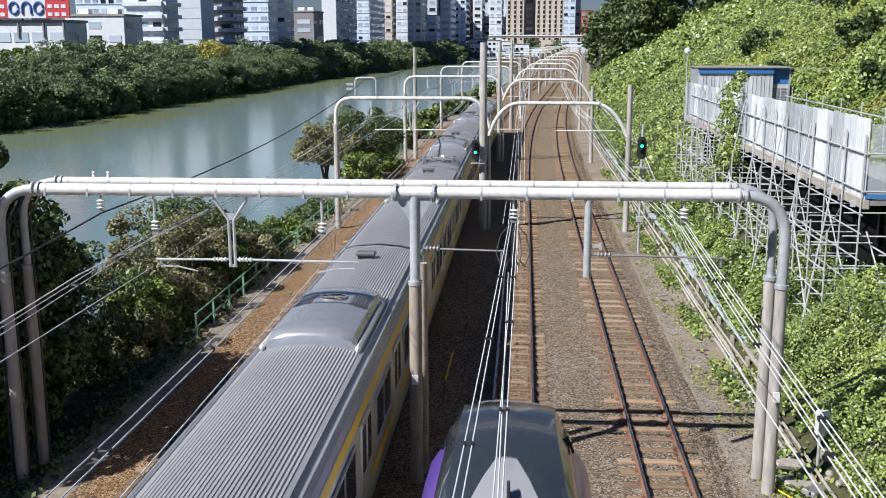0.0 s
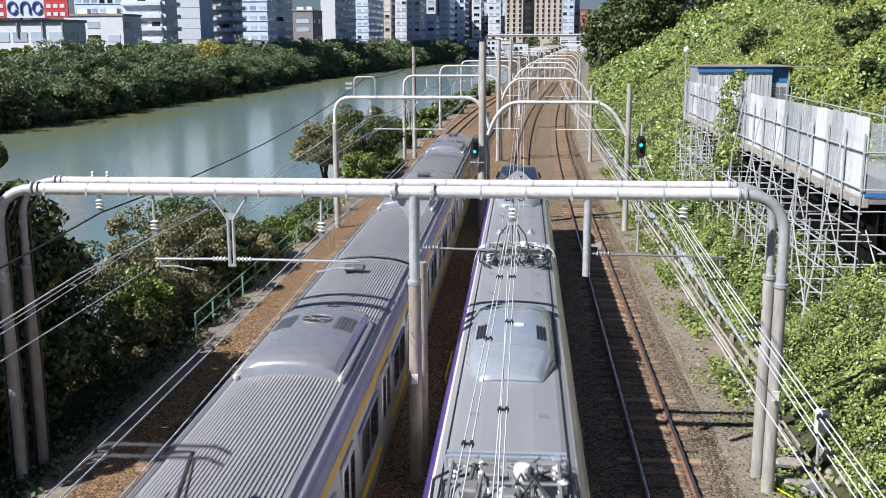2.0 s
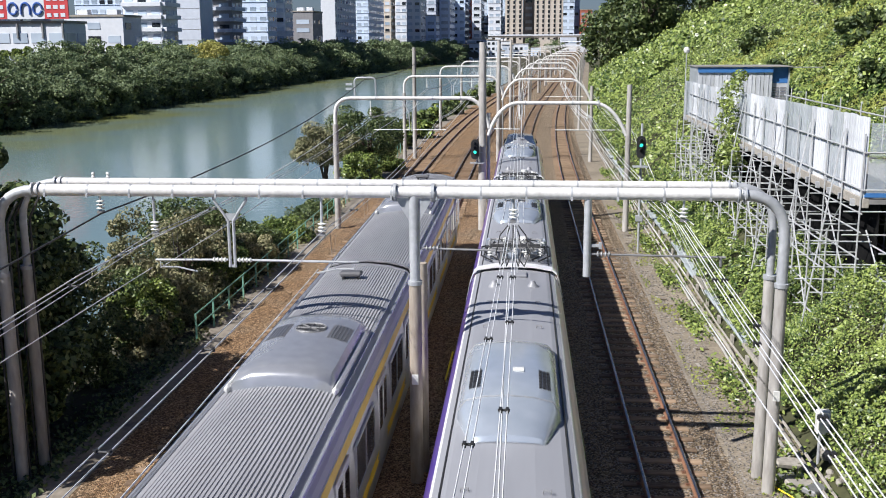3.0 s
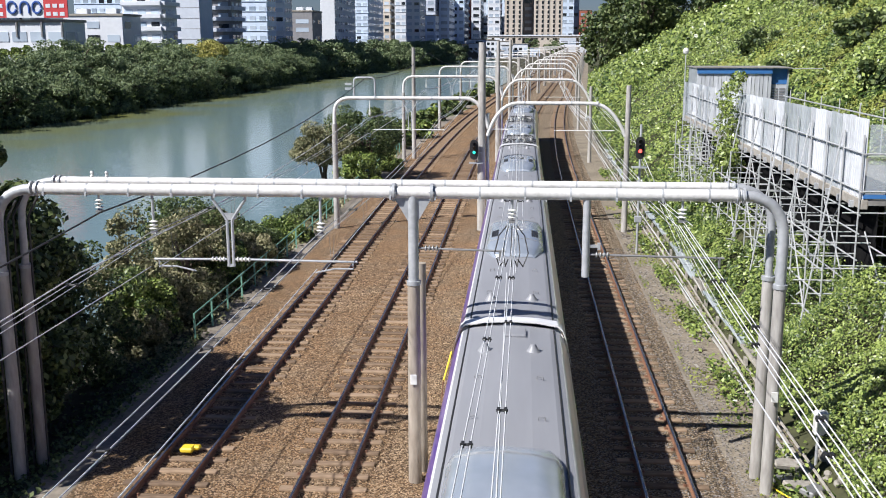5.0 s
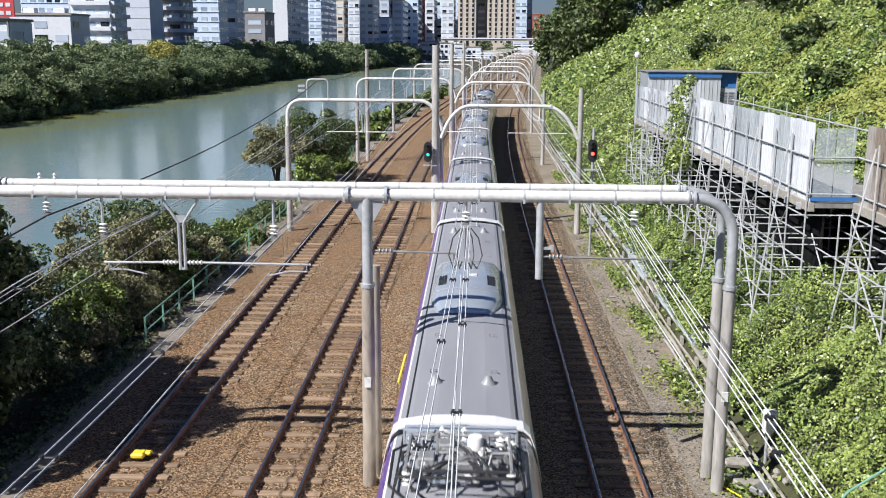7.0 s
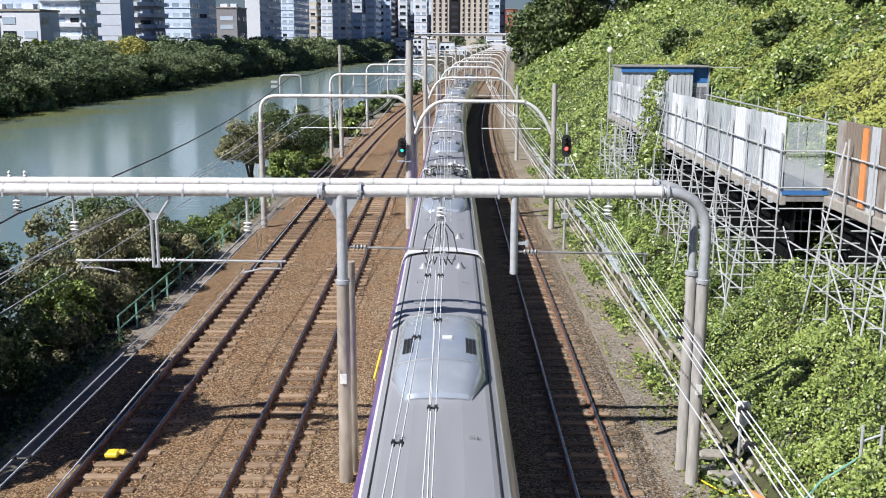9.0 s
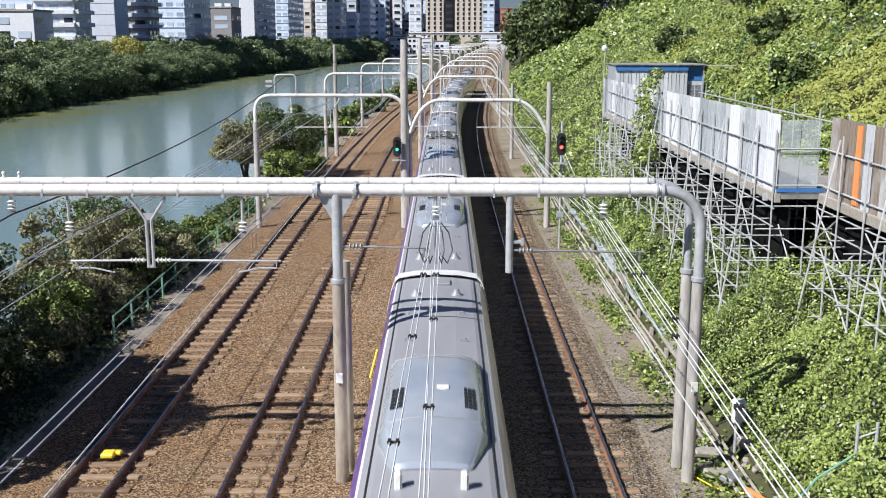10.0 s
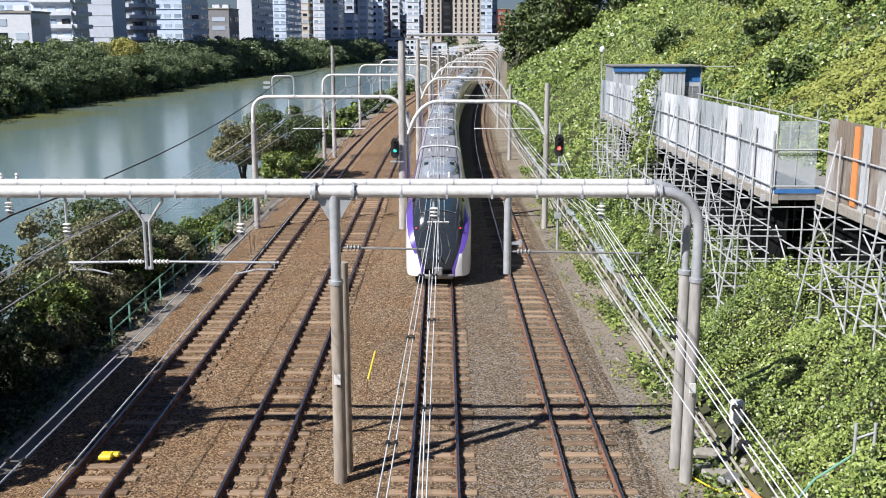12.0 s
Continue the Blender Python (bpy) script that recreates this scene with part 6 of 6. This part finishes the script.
def signal(x, y, z, post, changes):
    t = thing("railway_signal", "black three-lamp railway signal with hooded lenses" + (" on a thin post" if post else " on a line post"), "signal", group="signals")
    g = Geo()
    ring = []
    for a in range(24):
        an = 2 * math.pi * a / 24
        ring.append((0.22 * math.cos(an), 0.22 * math.sin(an) + (0.32 if math.sin(an) >= 0 else -0.32)))
    g.loft([[(x + px, y + dy, z + pz) for px, pz in ring] for dy in (0, 0.05)], close=True)
    part("backplate", g, M["black"], t)
    g = Geo()
    g.box((x, y + 0.17, z), (0.24, 0.26, 0.86), bev=0.05)
    part("housing", g, M["black"], t)
    for i, dz in enumerate((0.32, 0.10, -0.14)):
        g = Geo()
        g.loft([[(x + 0.095 * math.cos(a), y - dd * (0.35 if math.sin(a) < 0 else 1) - 0.005, z + dz + 0.095 * math.sin(a)) for a in (math.pi * 2 * k / 16 for k in range(16))] for dd in (0, 0.17)], close=True, cap=False)
        part("hood", g, M["black"], t, smooth=True)
        lit = {0: None, 1: "teal_lit" if changes else None, 2: "red_lit" if changes else "teal_lit"}[i]
        if changes and lit:
            # lens drum that turns round to show or hide its lamp
            drum = new("lens_drum")
            drum.parent = t
            drum.matrix_basis = Matrix.Translation((x, y + 0.12, z + dz)) @ pose(0, 0, 0, 0, 0, 0 if i == 1 else 180)
            gg = Geo()
            gg.tube([(0, -0.13, 0), (0, -0.11, 0)], 0.085, 16)
            part("lens", gg, M[lit], drum)
            gg = Geo()
            gg.tube([(0, 0.11, 0), (0, 0.13, 0)], 0.085, 16)
            part("blank", gg, M["black"], drum)
            DRUMS.append((drum, i))
        else:
            gg = Geo()
            gg.tube([(x, y - 0.012, z + dz), (x, y + 0.01, z + dz)], 0.085, 16)
            part("lens", gg, M[lit] if lit else M["glassdark"], t)
    if post:
        g = Geo()
        g.tube([(x + 0.05, y + 0.3, BED - 0.2), (x + 0.05, y + 0.3, z + 1.1)], 0.06, 10)
        part("post", g, M["galv"], t, smooth=True)
        g = Geo()
        g.box((x, y + 0.2, z - 0.95), (0.7, 0.5, 0.05))
        g.box((x + 0.05, y + 0.3, z - 3.5), (0.34, 0.2, 0.3), bev=0.02)
        part("step", g, M["galv"], t)
    else:
        g = Geo()
        g.box((x + 0.15, y + 0.3, z + 0.2), (0.5, 0.06, 0.06))
        g.box((x + 0.15, y + 0.3, z - 0.2), (0.5, 0.06, 0.06))
        g.box((x + 0.1, y + 0.25, z - 0.75), (0.75, 0.3, 0.05))
        part("bracket", g, M["galv"], t)


signal(5.62, 48.6, 5.02, True, True)
signal(-2.58, 54.0, 4.30, False, False)


# ---- fence, boxes and clutter ----
def fence():
    t = thing("fence", "green painted post and rail fence on the moat bank", "fence")
    ys = [33 + i * 2.0 for i in range(30)]
    xf = lambda y: -11.3 + bend(y)
    for y in ys:
        g = Geo()
        g.box((xf(y), y, 0.22), (0.06, 0.06, 1.2))
        part("post", g, M["green"], t)
    for z in (0.80, 0.32):
        for a, b in zip(ys, ys[1:]):
            g = Geo()
            g.tube([(xf(a), a, z), (xf(b), b, z)], 0.025, 6)
            part("rail", g, M["green"], t, smooth=True)


fence()


def simple(name, label, category, pieces):
    t = thing(name, label, category)
    for pn, g, m in pieces:
        part(pn, g, M[m], t)
    return t


g1, g2 = Geo(), Geo()
g1.box((-8.38, 23.45, -0.05), (0.34, 0.34, 0.14), bev=0.04)
g1.box((-8.18, 23.55, -0.05), (0.2, 0.2, 0.1), bev=0.03)
simple("track_device", "small yellow device between the rails", "track device", [("body", g1, "warn")])
g1 = Geo()
g1.tube([(-2.2, 27.9, 0.35), (-2.02, 28.7, 1.0)], 0.03, 6)
g2 = Geo()
g2.tube([(-2.25, 27.75, BED - 0.1), (-2.2, 27.9, 0.4)], 0.02, 6)
simple("marker_stake", "leaning yellow marker stake in the ballast", "marker", [("stake", g1, "warn"), ("foot", g2, "rust")])
g1, g2 = Geo(), Geo()
g1.box((7.3, 23.6, 1.05), (0.32, 0.22, 0.6), bev=0.03)
g2.tube([(7.3, 23.75, -0.2), (7.3, 23.75, 1.3)], 0.04, 8)
simple("relay_box", "small white relay box on a post", "relay box", [("box", g1, "porcelain"), ("post", g2, "galv")])
for k, (x, y, a) in enumerate(((6.35, 22.9, 35), (6.55, 22.4, 20), (6.75, 22.0, 50), (6.5, 23.3, 10))):
    g1 = Geo()
    g1.box((0, 0, 0), (0.75, 0.34, 0.14), bev=0.03)
    ob = part("trough_block", g1, M["concrete" if k % 2 else "steel"])
    ob.matrix_basis = pose(x, y, -0.12 + 0.07 * k, 4 * k, 8, a)
    tagged(ob, "loose grey concrete trough block", "block", "trough blocks")
g1 = Geo()
g1.tube([(5.9, 22.6, -0.15), (6.1, 22.0, -0.1), (6.45, 21.5, -0.12), (6.9, 21.2, 0.0)], 0.022, 6)
simple("hose", "yellow hose lying by the posts", "hose", [("tube", g1, "warn")])
g1 = Geo()
g1.tube([(6.9, 21.4, 0.0), (7.1, 20.6, 0.1), (7.0, 19.8, 0.0)], 0.07, 8)
simple("cloth", "crumpled orange sheet on the ground", "sheet", [("roll", g1, "orange")])
rr = random.Random(15)
# trodden weeds and litter on the strip between kerb and trough
n = 11000
q2 = np.random.default_rng(77)
yy = q2.uniform(18, 75, n)
xx = 5.25 + q2.random(n) * 1.9
keep = np.array([noise.noise(Vector((a * 0.9, b * 0.35, 3.0))) > 0.05 for a, b in zip(xx, yy)])
tagged(leaves("strip_weeds", np.stack([xx, yy, -0.22 + np.abs(q2.normal(0, 0.05, n))], 1)[keep], np.tile([0, -0.2, 1.0], (n, 1))[keep], 0.05, M["grassleaf"], seed=78), "patches of low weeds on the dusty strip", "weeds", kind="stuff")
for k in range(30):
    g1 = Geo()
    g1.box((0, 0, 0), (rr.uniform(0.1, 0.5), rr.uniform(0.04, 0.12), 0.03), bev=0.008)
    ob = part("wood_scrap", g1, M["concrete" if k % 2 else "bark"])
    ob.matrix_basis = pose(rr.uniform(5.3, 6.4), rr.uniform(24, 56), BED + 0.03, 0, 0, rr.uniform(0, 180))
    tagged(ob, "weathered scrap lying on the dusty strip", "scrap", "lineside scraps")
for k in range(46):
    g1 = Geo()
    s = rr.uniform(0.16, 0.4)
    g1.box((0, 0, 0), (s, s * rr.uniform(0.6, 1), s * rr.uniform(0.5, 0.9)), bev=s * 0.25)
    y = rr.uniform(17.5, 24.5)
    dx = rr.uniform(0.05, 1.2)
    ob = part("rubble_stone", g1, M["concrete"])
    ob.matrix_basis = pose(7.2 + dx, y, hill_h(dx, y) + 0.08, rr.uniform(-20, 20), rr.uniform(-20, 20), rr.uniform(0, 90))
    tagged(ob, "rough pale stone at the slope foot", "stone", "slope foot stones")
t = thing("steel_gate", "pale steel ladder frame beside the slope foot", "gate")
for x in (8.55, 8.95):
    g1 = Geo()
    g1.tube([(x, 19.6, 0.2), (x, 19.6, 2.35)], 0.035, 8)
    part("upright", g1, M["galv"], t)
for z in (0.7, 1.3, 2.0):
    g1 = Geo()
    g1.tube([(8.55, 19.6, z), (8.95, 19.6, z + 0.15)], 0.025, 8)
    part("rung", g1, M["galv"], t)
g1 = Geo()
g1.tube([(6.9, 19.0, 0.5), (7.7, 19.4, 1.2), (8.6, 19.6, 1.7)], 0.025, 6)
simple("handrail", "green handrail by the slope foot", "handrail", [("rail", g1, "green")])
# floodlight on a pole above the hut
g1, g2 = Geo(), Geo()
g1.tube([(9.8, 63, 4.0), (9.8, 63, 9.2)], 0.03, 6)
g2.lathe((9.8, 63, 9.2), [(0.0, 0), (0.15, 0.05), (0.19, 0.2), (0.12, 0.36), (0, 0.4)], 12)
simple("site_lamp", "round white site lamp on a thin pole", "lamp", [("pole", g1, "galv"), ("globe", g2, "porcelain")])
# pale dust patch
g1 = Geo()
g1.lathe((5.4, 33.2, -0.235), [(0.0, 0.03), (0.15, 0.024), (0.34, 0.0)], 9)
simple("sand_heap", "low heap of pale sand beside the track", "sand", [("mound", g1, "concrete")])


# ---- the city beyond the moat ----
PANE = Geo().box((0, 0, 0), (1, 1, 1)).mesh("pane", M["pane"])
PANE_D = Geo().box((0, 0, 0), (1, 1, 1)).mesh("pane", M["glassdark"])


def building(name, x0, x1, y0, y1, top, wall, style, seed):
    words = {"plaster": "white rendered", "greywall": "grey clad", "bluewall": "pale blue-grey", "tanwall": "tan tiled", "darkwall": "dark brown", "redwall": "brick-red"}[wall]
    shape = {"low": "low building with a flat roof", "few": "small building with few windows", "balc": "apartment block with balconies", "grid": "office block with rows of windows", "side": "slab block with a window grid", "blank": "block with a blank wall", "strip": "tower with tall window strips"}[style]
    t = thing(name, words + " " + shape + " beyond the moat", "building", group="city buildings")
    r = random.Random(seed)
    base = -3.0
    g = Geo()
    g.box(((x0 + x1) / 2, (y0 + y1) / 2, (base + top) / 2), (x1 - x0, y1 - y0, top - base), bev=0.15)
    part("wall", g, M[wall], t)
    g = Geo()
    g.box(((x0 + x1) / 2, (y0 + y1) / 2, top + 0.25), (x1 - x0 + 0.5, y1 - y0 + 0.5, 0.5))
    part("roof", g, M["concrete"], t)
    if style in ("few", "low") and top < 30:
        for _ in range(2):
            g = Geo()
            g.box((r.uniform(x0 + 2, x1 - 1), y0 + 4, top + 1.1), (r.uniform(1.5, 3), 2.5, 1.4), bev=0.05)
            part("roof_unit", g, M["plaster"], t)
    if style == "blank":
        for i in range(9):
            g = Geo()
            g.box(((x0 + x1) / 2, y0 - 0.03, 7 + i * 3.0), (x1 - x0, 0.04, 0.10))
            part("joint", g, M["darkwall"], t)
        return t
    if style == "strip":
        n = max(2, int((x1 - x0) / 3.6))
        for i in range(n):
            g = Geo()
            g.box((x0 + (x1 - x0) * (i + 0.5) / n, y0 - 0.1, 29), ((x1 - x0) / n * 0.32, 0.3, 40))
            strip = part("window_strip", g, M["glassdark"], t, "tall dark window strip")
            for q in range(12):
                g = Geo()
                g.box((x0 + (x1 - x0) * (i + 0.5) / n, y0 - 0.3, 10.5 + q * 3.4), ((x1 - x0) / n * 0.32, 0.2, 0.9))
                part("spandrel", g, M[wall], strip)
        return t
    scale = max(1.0, y0 / 520)
    storey = 3.3 * scale if style != "low" else 3.6
    step = {"grid": 2.6, "side": 2.4, "balc": 3.4, "few": 4.5, "low": 3.4}[style] * scale
    see = min(top, 10.17 + 0.042 * y0 + 3)
    z = 6.6
    while z + storey * 0.6 < see:
        for face in ("front", "side"):
            a0, a1 = (x0, x1) if face == "front" else (y0, y1)
            if face == "front" and style == "side":
                continue
            n = max(1, min(12, int((a1 - a0 - 0.6) / step)))
            pitch = (a1 - a0) / n
            if style == "balc":
                # open storey with a parapet
                c = ((x0 + x1) / 2, y0 - 0.5, z - 0.4) if face == "front" else (x1 + 0.5, (y0 + y1) / 2, z - 0.4)
                s = (x1 - x0, 1.0, 1.1) if face == "front" else (1.0, y1 - y0, 1.1)
                g = Geo()
                g.box(c, s, bev=0.04)
                part("balcony", g, M["plaster"] if wall != "darkwall" else M["greywall"], t)
            for i in range(n):
                if style == "few" and r.random() < 0.45:
                    continue
                c = a0 + pitch * (i + 0.5)
                w, h = pitch * (0.62 if style != "low" else 0.8), storey * (0.5 if style != "balc" else 0.62)
                ob = part("window", PANE if r.random() < 0.75 else PANE_D, None, t)
                if face == "front":
                    ob.location, ob.scale = (c, y0 - 0.02, z + 0.35), (w, 0.16, h)
                else:
                    ob.location, ob.scale = (x1 + 0.02, c, z + 0.35), (0.16, w, h)
            if style in ("grid", "side"):
                g = Geo()
                if face == "front":
                    g.box(((x0 + x1) / 2, y0 - 0.12, z - storey * 0.12), (x1 - x0, 0.24, 0.22 * scale))
                else:
                    g.box((x1 + 0.12, (y0 + y1) / 2, z - storey * 0.12), (0.24, y1 - y0, 0.22 * scale))
                part("sill_band", g, M[wall], t)
        z += storey
    return t


BUILDINGS = [
    ("office_block", -109.2, -87.6, 190.6, 200, 13.3, "plaster", "low"),
    ("apartment_block", -149.5, -140.0, 260, 278.8, 24.0, "greywall", "grid"),
    ("white_house", -94.8, -82.2, 206, 216, 14.8, "plaster", "few"),
    ("apartment_block", -88.2, -79.3, 221, 231, 30.5, "plaster", "balc"),
    ("apartment_block", -83.4, -77.1, 241, 251, 35.6, "greywall", "blank"),
    ("apartment_block", -81.9, -73.8, 256, 266, 36.0, "darkwall", "balc"),
    ("office_block", -80.8, -72.4, 287, 297, 37.3, "bluewall", "grid"),
    ("office_block", -74.1, -70.9, 302, 312, 35.3, "plaster", "grid"),
    ("gabled_house", -76.1, -69.2, 334, 349.6, 18.8, "darkwall", "few"),
    ("apartment_block", -134.4, -119.7, 300, 310, 30.0, "bluewall", "grid"),
    ("office_block", -74.7, -69.3, 375, 420.8, 57.5, "plaster", "side"),
    ("office_block", -73.2, -67.6, 445, 493.2, 63.9, "bluewall", "grid"),
    ("office_block", -70.6, -67.1, 515, 543.5, 40.9, "tanwall", "grid"),
    ("office_block", -78.0, -63.9, 620, 671.8, 53.2, "plaster", "grid"),
    ("office_block", -67.0, -60.6, 705, 754.6, 48.9, "greywall", "grid"),
    ("office_block", -59.5, -52.2, 720, 780, 37.6, "bluewall", "grid"),
    ("office_block", -54.4, -44.8, 775, 835, 57.0, "bluewall", "grid"),
    ("office_block", -54.0, -43.5, 852, 875, 66.0, "redwall", "grid"),
    ("office_block", -39.5, -32.6, 775, 835, 49.8, "plaster", "grid"),
    ("office_block", -27.3, -17.8, 775, 835, 68.7, "plaster", "grid"),
    ("tower_block", -14.6, -1.2, 775, 789, 131.1, "tanwall", "strip"),
    ("tower_block", -1.0, 7.2, 792, 810, 109.6, "darkwall", "grid"),
    ("tower_block", 7.4, 28.6, 775, 800, 147.5, "tanwall", "strip"),
    ("tower_block", 31.5, 42.0, 880, 905, 96.0, "bluewall", "grid"),
    ("tower_block", 42.4, 47.5, 905, 925, 70.0, "greywall", "grid"),
    ("tower_block", 46.8, 57, 880, 895, 33.0, "redwall", "grid"),
    ("tower_block", -33.0, -14.0, 905, 930, 90.0, "bluewall", "grid"),
    ("tower_block", -46.0, -34.0, 960, 990, 110.0, "greywall", "grid"),
    ("tower_block", -60.0, -50.5, 1010, 1040, 110.0, "bluewall", "grid"),
    ("office_block", -66.0, -58.0, 575, 600, 33.0, "plaster", "grid"),
    ("office_block", -61.5, -55.0, 640, 665, 24.0, "bluewall", "grid"),
    ("tower_block", -82.4, -69.7, 800, 860, 90.0, "bluewall", "grid"),
    ("low_building", -42.4, -23.6, 762, 771, 9.1, "plaster", "low"),
    ("low_building", -19.2, -10.6, 762, 771, 7.7, "plaster", "low"),
    ("low_building", 26.5, 51.2, 758, 770, 10.7, "greywall", "low"),
    ("low_building", -95.2, -73.5, 245, 255, 9.0, "darkwall", "low"),
    ("low_building", -96.0, -66.3, 320, 330, 8.6, "greywall", "low"),
    ("low_building", -35.5, -14.2, 845, 870, 27.0, "greywall", "low"),
]

for i, (name, xa, xb, ya, yb, top, wall, style) in enumerate(BUILDINGS):
    k = 1.22 if 200 < ya < 520 else 1.0
    building(name, xa * k, xb * k, ya * k, yb * k, EYE_Z + (top - EYE_Z) * k, wall, style, 700 + i)


def quay_house(x, y, w, d, h, wall):
    """A low white house on the quay where the moat ends."""
    t = thing("quay_house", "low white house on the quay at the moat's end", "house", group="quay houses")
    g = Geo()
    g.box((x, y, h / 2 - 1.6), (w, d, h), bev=0.08)
    part("wall", g, M[wall], t)
    g = Geo()
    g.box((x, y, h - 1.5), (w + 0.7, d + 0.7, 0.3), bev=0.05)
    part("roof", g, M["concrete"], t)
    z = 0.4
    while z < h - 2.6:
        n = max(2, int(w / 2.6))
        for i in range(n):
            ob = part("window", PANE_D if (i + int(y)) % 3 else PANE, None, t)
            ob.location, ob.scale = (x - w / 2 + w * (i + 0.5) / n, y - d / 2 - 0.02, z), (w / n * 0.6, 0.14, 1.5)
        z += 3.2


for x, y, w, d, h, wall in ((-29, 628, 9, 8, 8.5, "plaster"), (-19, 634, 8, 8, 10.5, "plaster"), (-10, 630, 7, 8, 7.5, "greywall"), (-24, 612, 6, 6, 4.6, "plaster"), (-14, 606, 5, 6, 4.4, "plaster"), (-2, 640, 9, 8, 8.2, "plaster"), (7, 630, 6, 7, 6.0, "bluewall"), (-33, 618, 5, 5, 4.5, "plaster")):
    quay_house(x, y, w, d, h, wall)


def moored_boat(x, y, a):
    t = thing("moored_boat", "small white boat moored at the quay", "boat", pose(x, y, WATER_Z, 0, 0, a), "moored boats")
    g = Geo()
    g.loft([[(-0.9 * q, v, 0.9), (-0.6 * q, v, -0.1), (0.6 * q, v, -0.1), (0.9 * q, v, 0.9)] for v, q in ((-3, 0.8), (-1, 1), (1.5, 0.9), (3.2, 0.1))], close=True)
    part("hull", g, M["white"], t)
    g = Geo()
    g.box((0, -0.6, 1.3), (1.2, 2.0, 0.9), bev=0.1)
    part("cabin", g, M["white"], t)


for k, (x, y) in enumerate(((-36, 585), (-31, 588), (-26, 592), (-38, 560), (-20, 588))):
    moored_boat(x, y, 40 * k)

# elevated road across the far end
t = thing("elevated_road", "pale elevated road crossing behind the station", "elevated road")
g = Geo()
g.box((16, 735, 10.9), (84, 9, 1.3), bev=0.15)
part("deck", g, M["concrete"], t)
g = Geo()
g.box((16, 730.3, 12.0), (84, 0.3, 0.9))
part("parapet", g, M["plaster"], t)
for i in range(6):
    g = Geo()
    g.box((-22 + i * 15, 735, 3.9), (2.0, 3.0, 12.8), bev=0.2)
    part("pier", g, M["concrete"], t)


def billboard():
    t = thing("billboard", "wide rooftop billboard with blue shapes on white and red sides", "billboard")
    y = 190.0
    z0, z1 = 14.1, 20.0
    g = Geo()
    g.box((-94.7, y - 0.1, (z0 + z1) / 2), (7.4, 0.3, z1 - z0))
    part("white_face", g, M["plaster"], t)
    for c, w in ((-88.65, 4.65), (-101.2, 5.55)):
        g = Geo()
        g.box((c, y - 0.1, (z0 + z1) / 2), (w, 0.3, z1 - z0))
        part("red_face", g, M["signred"], t, "red side panel")
    for i, c in enumerate((-97.2, -94.7, -92.3)):
        g = Geo()
        pts = [(c + 0.85 * math.cos(a), y - 0.32, 16.0 + 1.05 * math.sin(a)) for a in (2 * math.pi * k / 20 for k in range(20 if i != 1 else 11))]
        if i == 1:
            pts = [(c - 0.85, y - 0.32, 14.9)] + list(reversed(pts)) + [(c + 0.85, y - 0.32, 14.9)]
        g.tube(pts, 0.22, 6)
        part("blue_shape", g, M["signblue"], t, "blue rounded shape")
    for i in range(3):
        for j in range(3):
            for c in (-90.1, -102.2):
                g = Geo()
                g.box((c + j * 1.35, y - 0.28, 14.8 + i * 1.5), (0.9, 0.06, 0.7))
                part("white_bar", g, M["plaster"], t)
    for x in (-102, -97, -92, -88):
        g = Geo()
        g.box((x, y + 0.4, 12.0), (0.3, 0.3, 3.0))
        part("support", g, M["steel"], t)


billboard()
for k, (x, y, h) in enumerate(((-60, 790, 16), (-30, 780, 14), (-5, 785, 13), (20, 775, 12), (45, 790, 13), (5, 700, 9), (22, 660, 9))):
    m = Matrix.Translation((x, y, -1.5)) @ pose(0, 0, 0, 0, 0, 50 * k)
    copy_thing(far_models[k % 3], m)
g = Geo()
g.box((45, 640, 5.2), (44, 10, 1.2), bev=0.1)
g2 = Geo()
g2.box((45, 646, 7.6), (44, 14, 0.5), bev=0.1)
piers = []
for i in range(6):
    g3 = Geo()
    g3.box((27 + i * 7, 640, 1.6), (1.2, 1.2, 6))
    piers.append(("pier", g3, "concrete"))
simple("station_canopy", "low white station canopy across the far end of the line", "canopy", [("parapet", g, "plaster"), ("roof", g2, "plaster")] + piers)

motions()
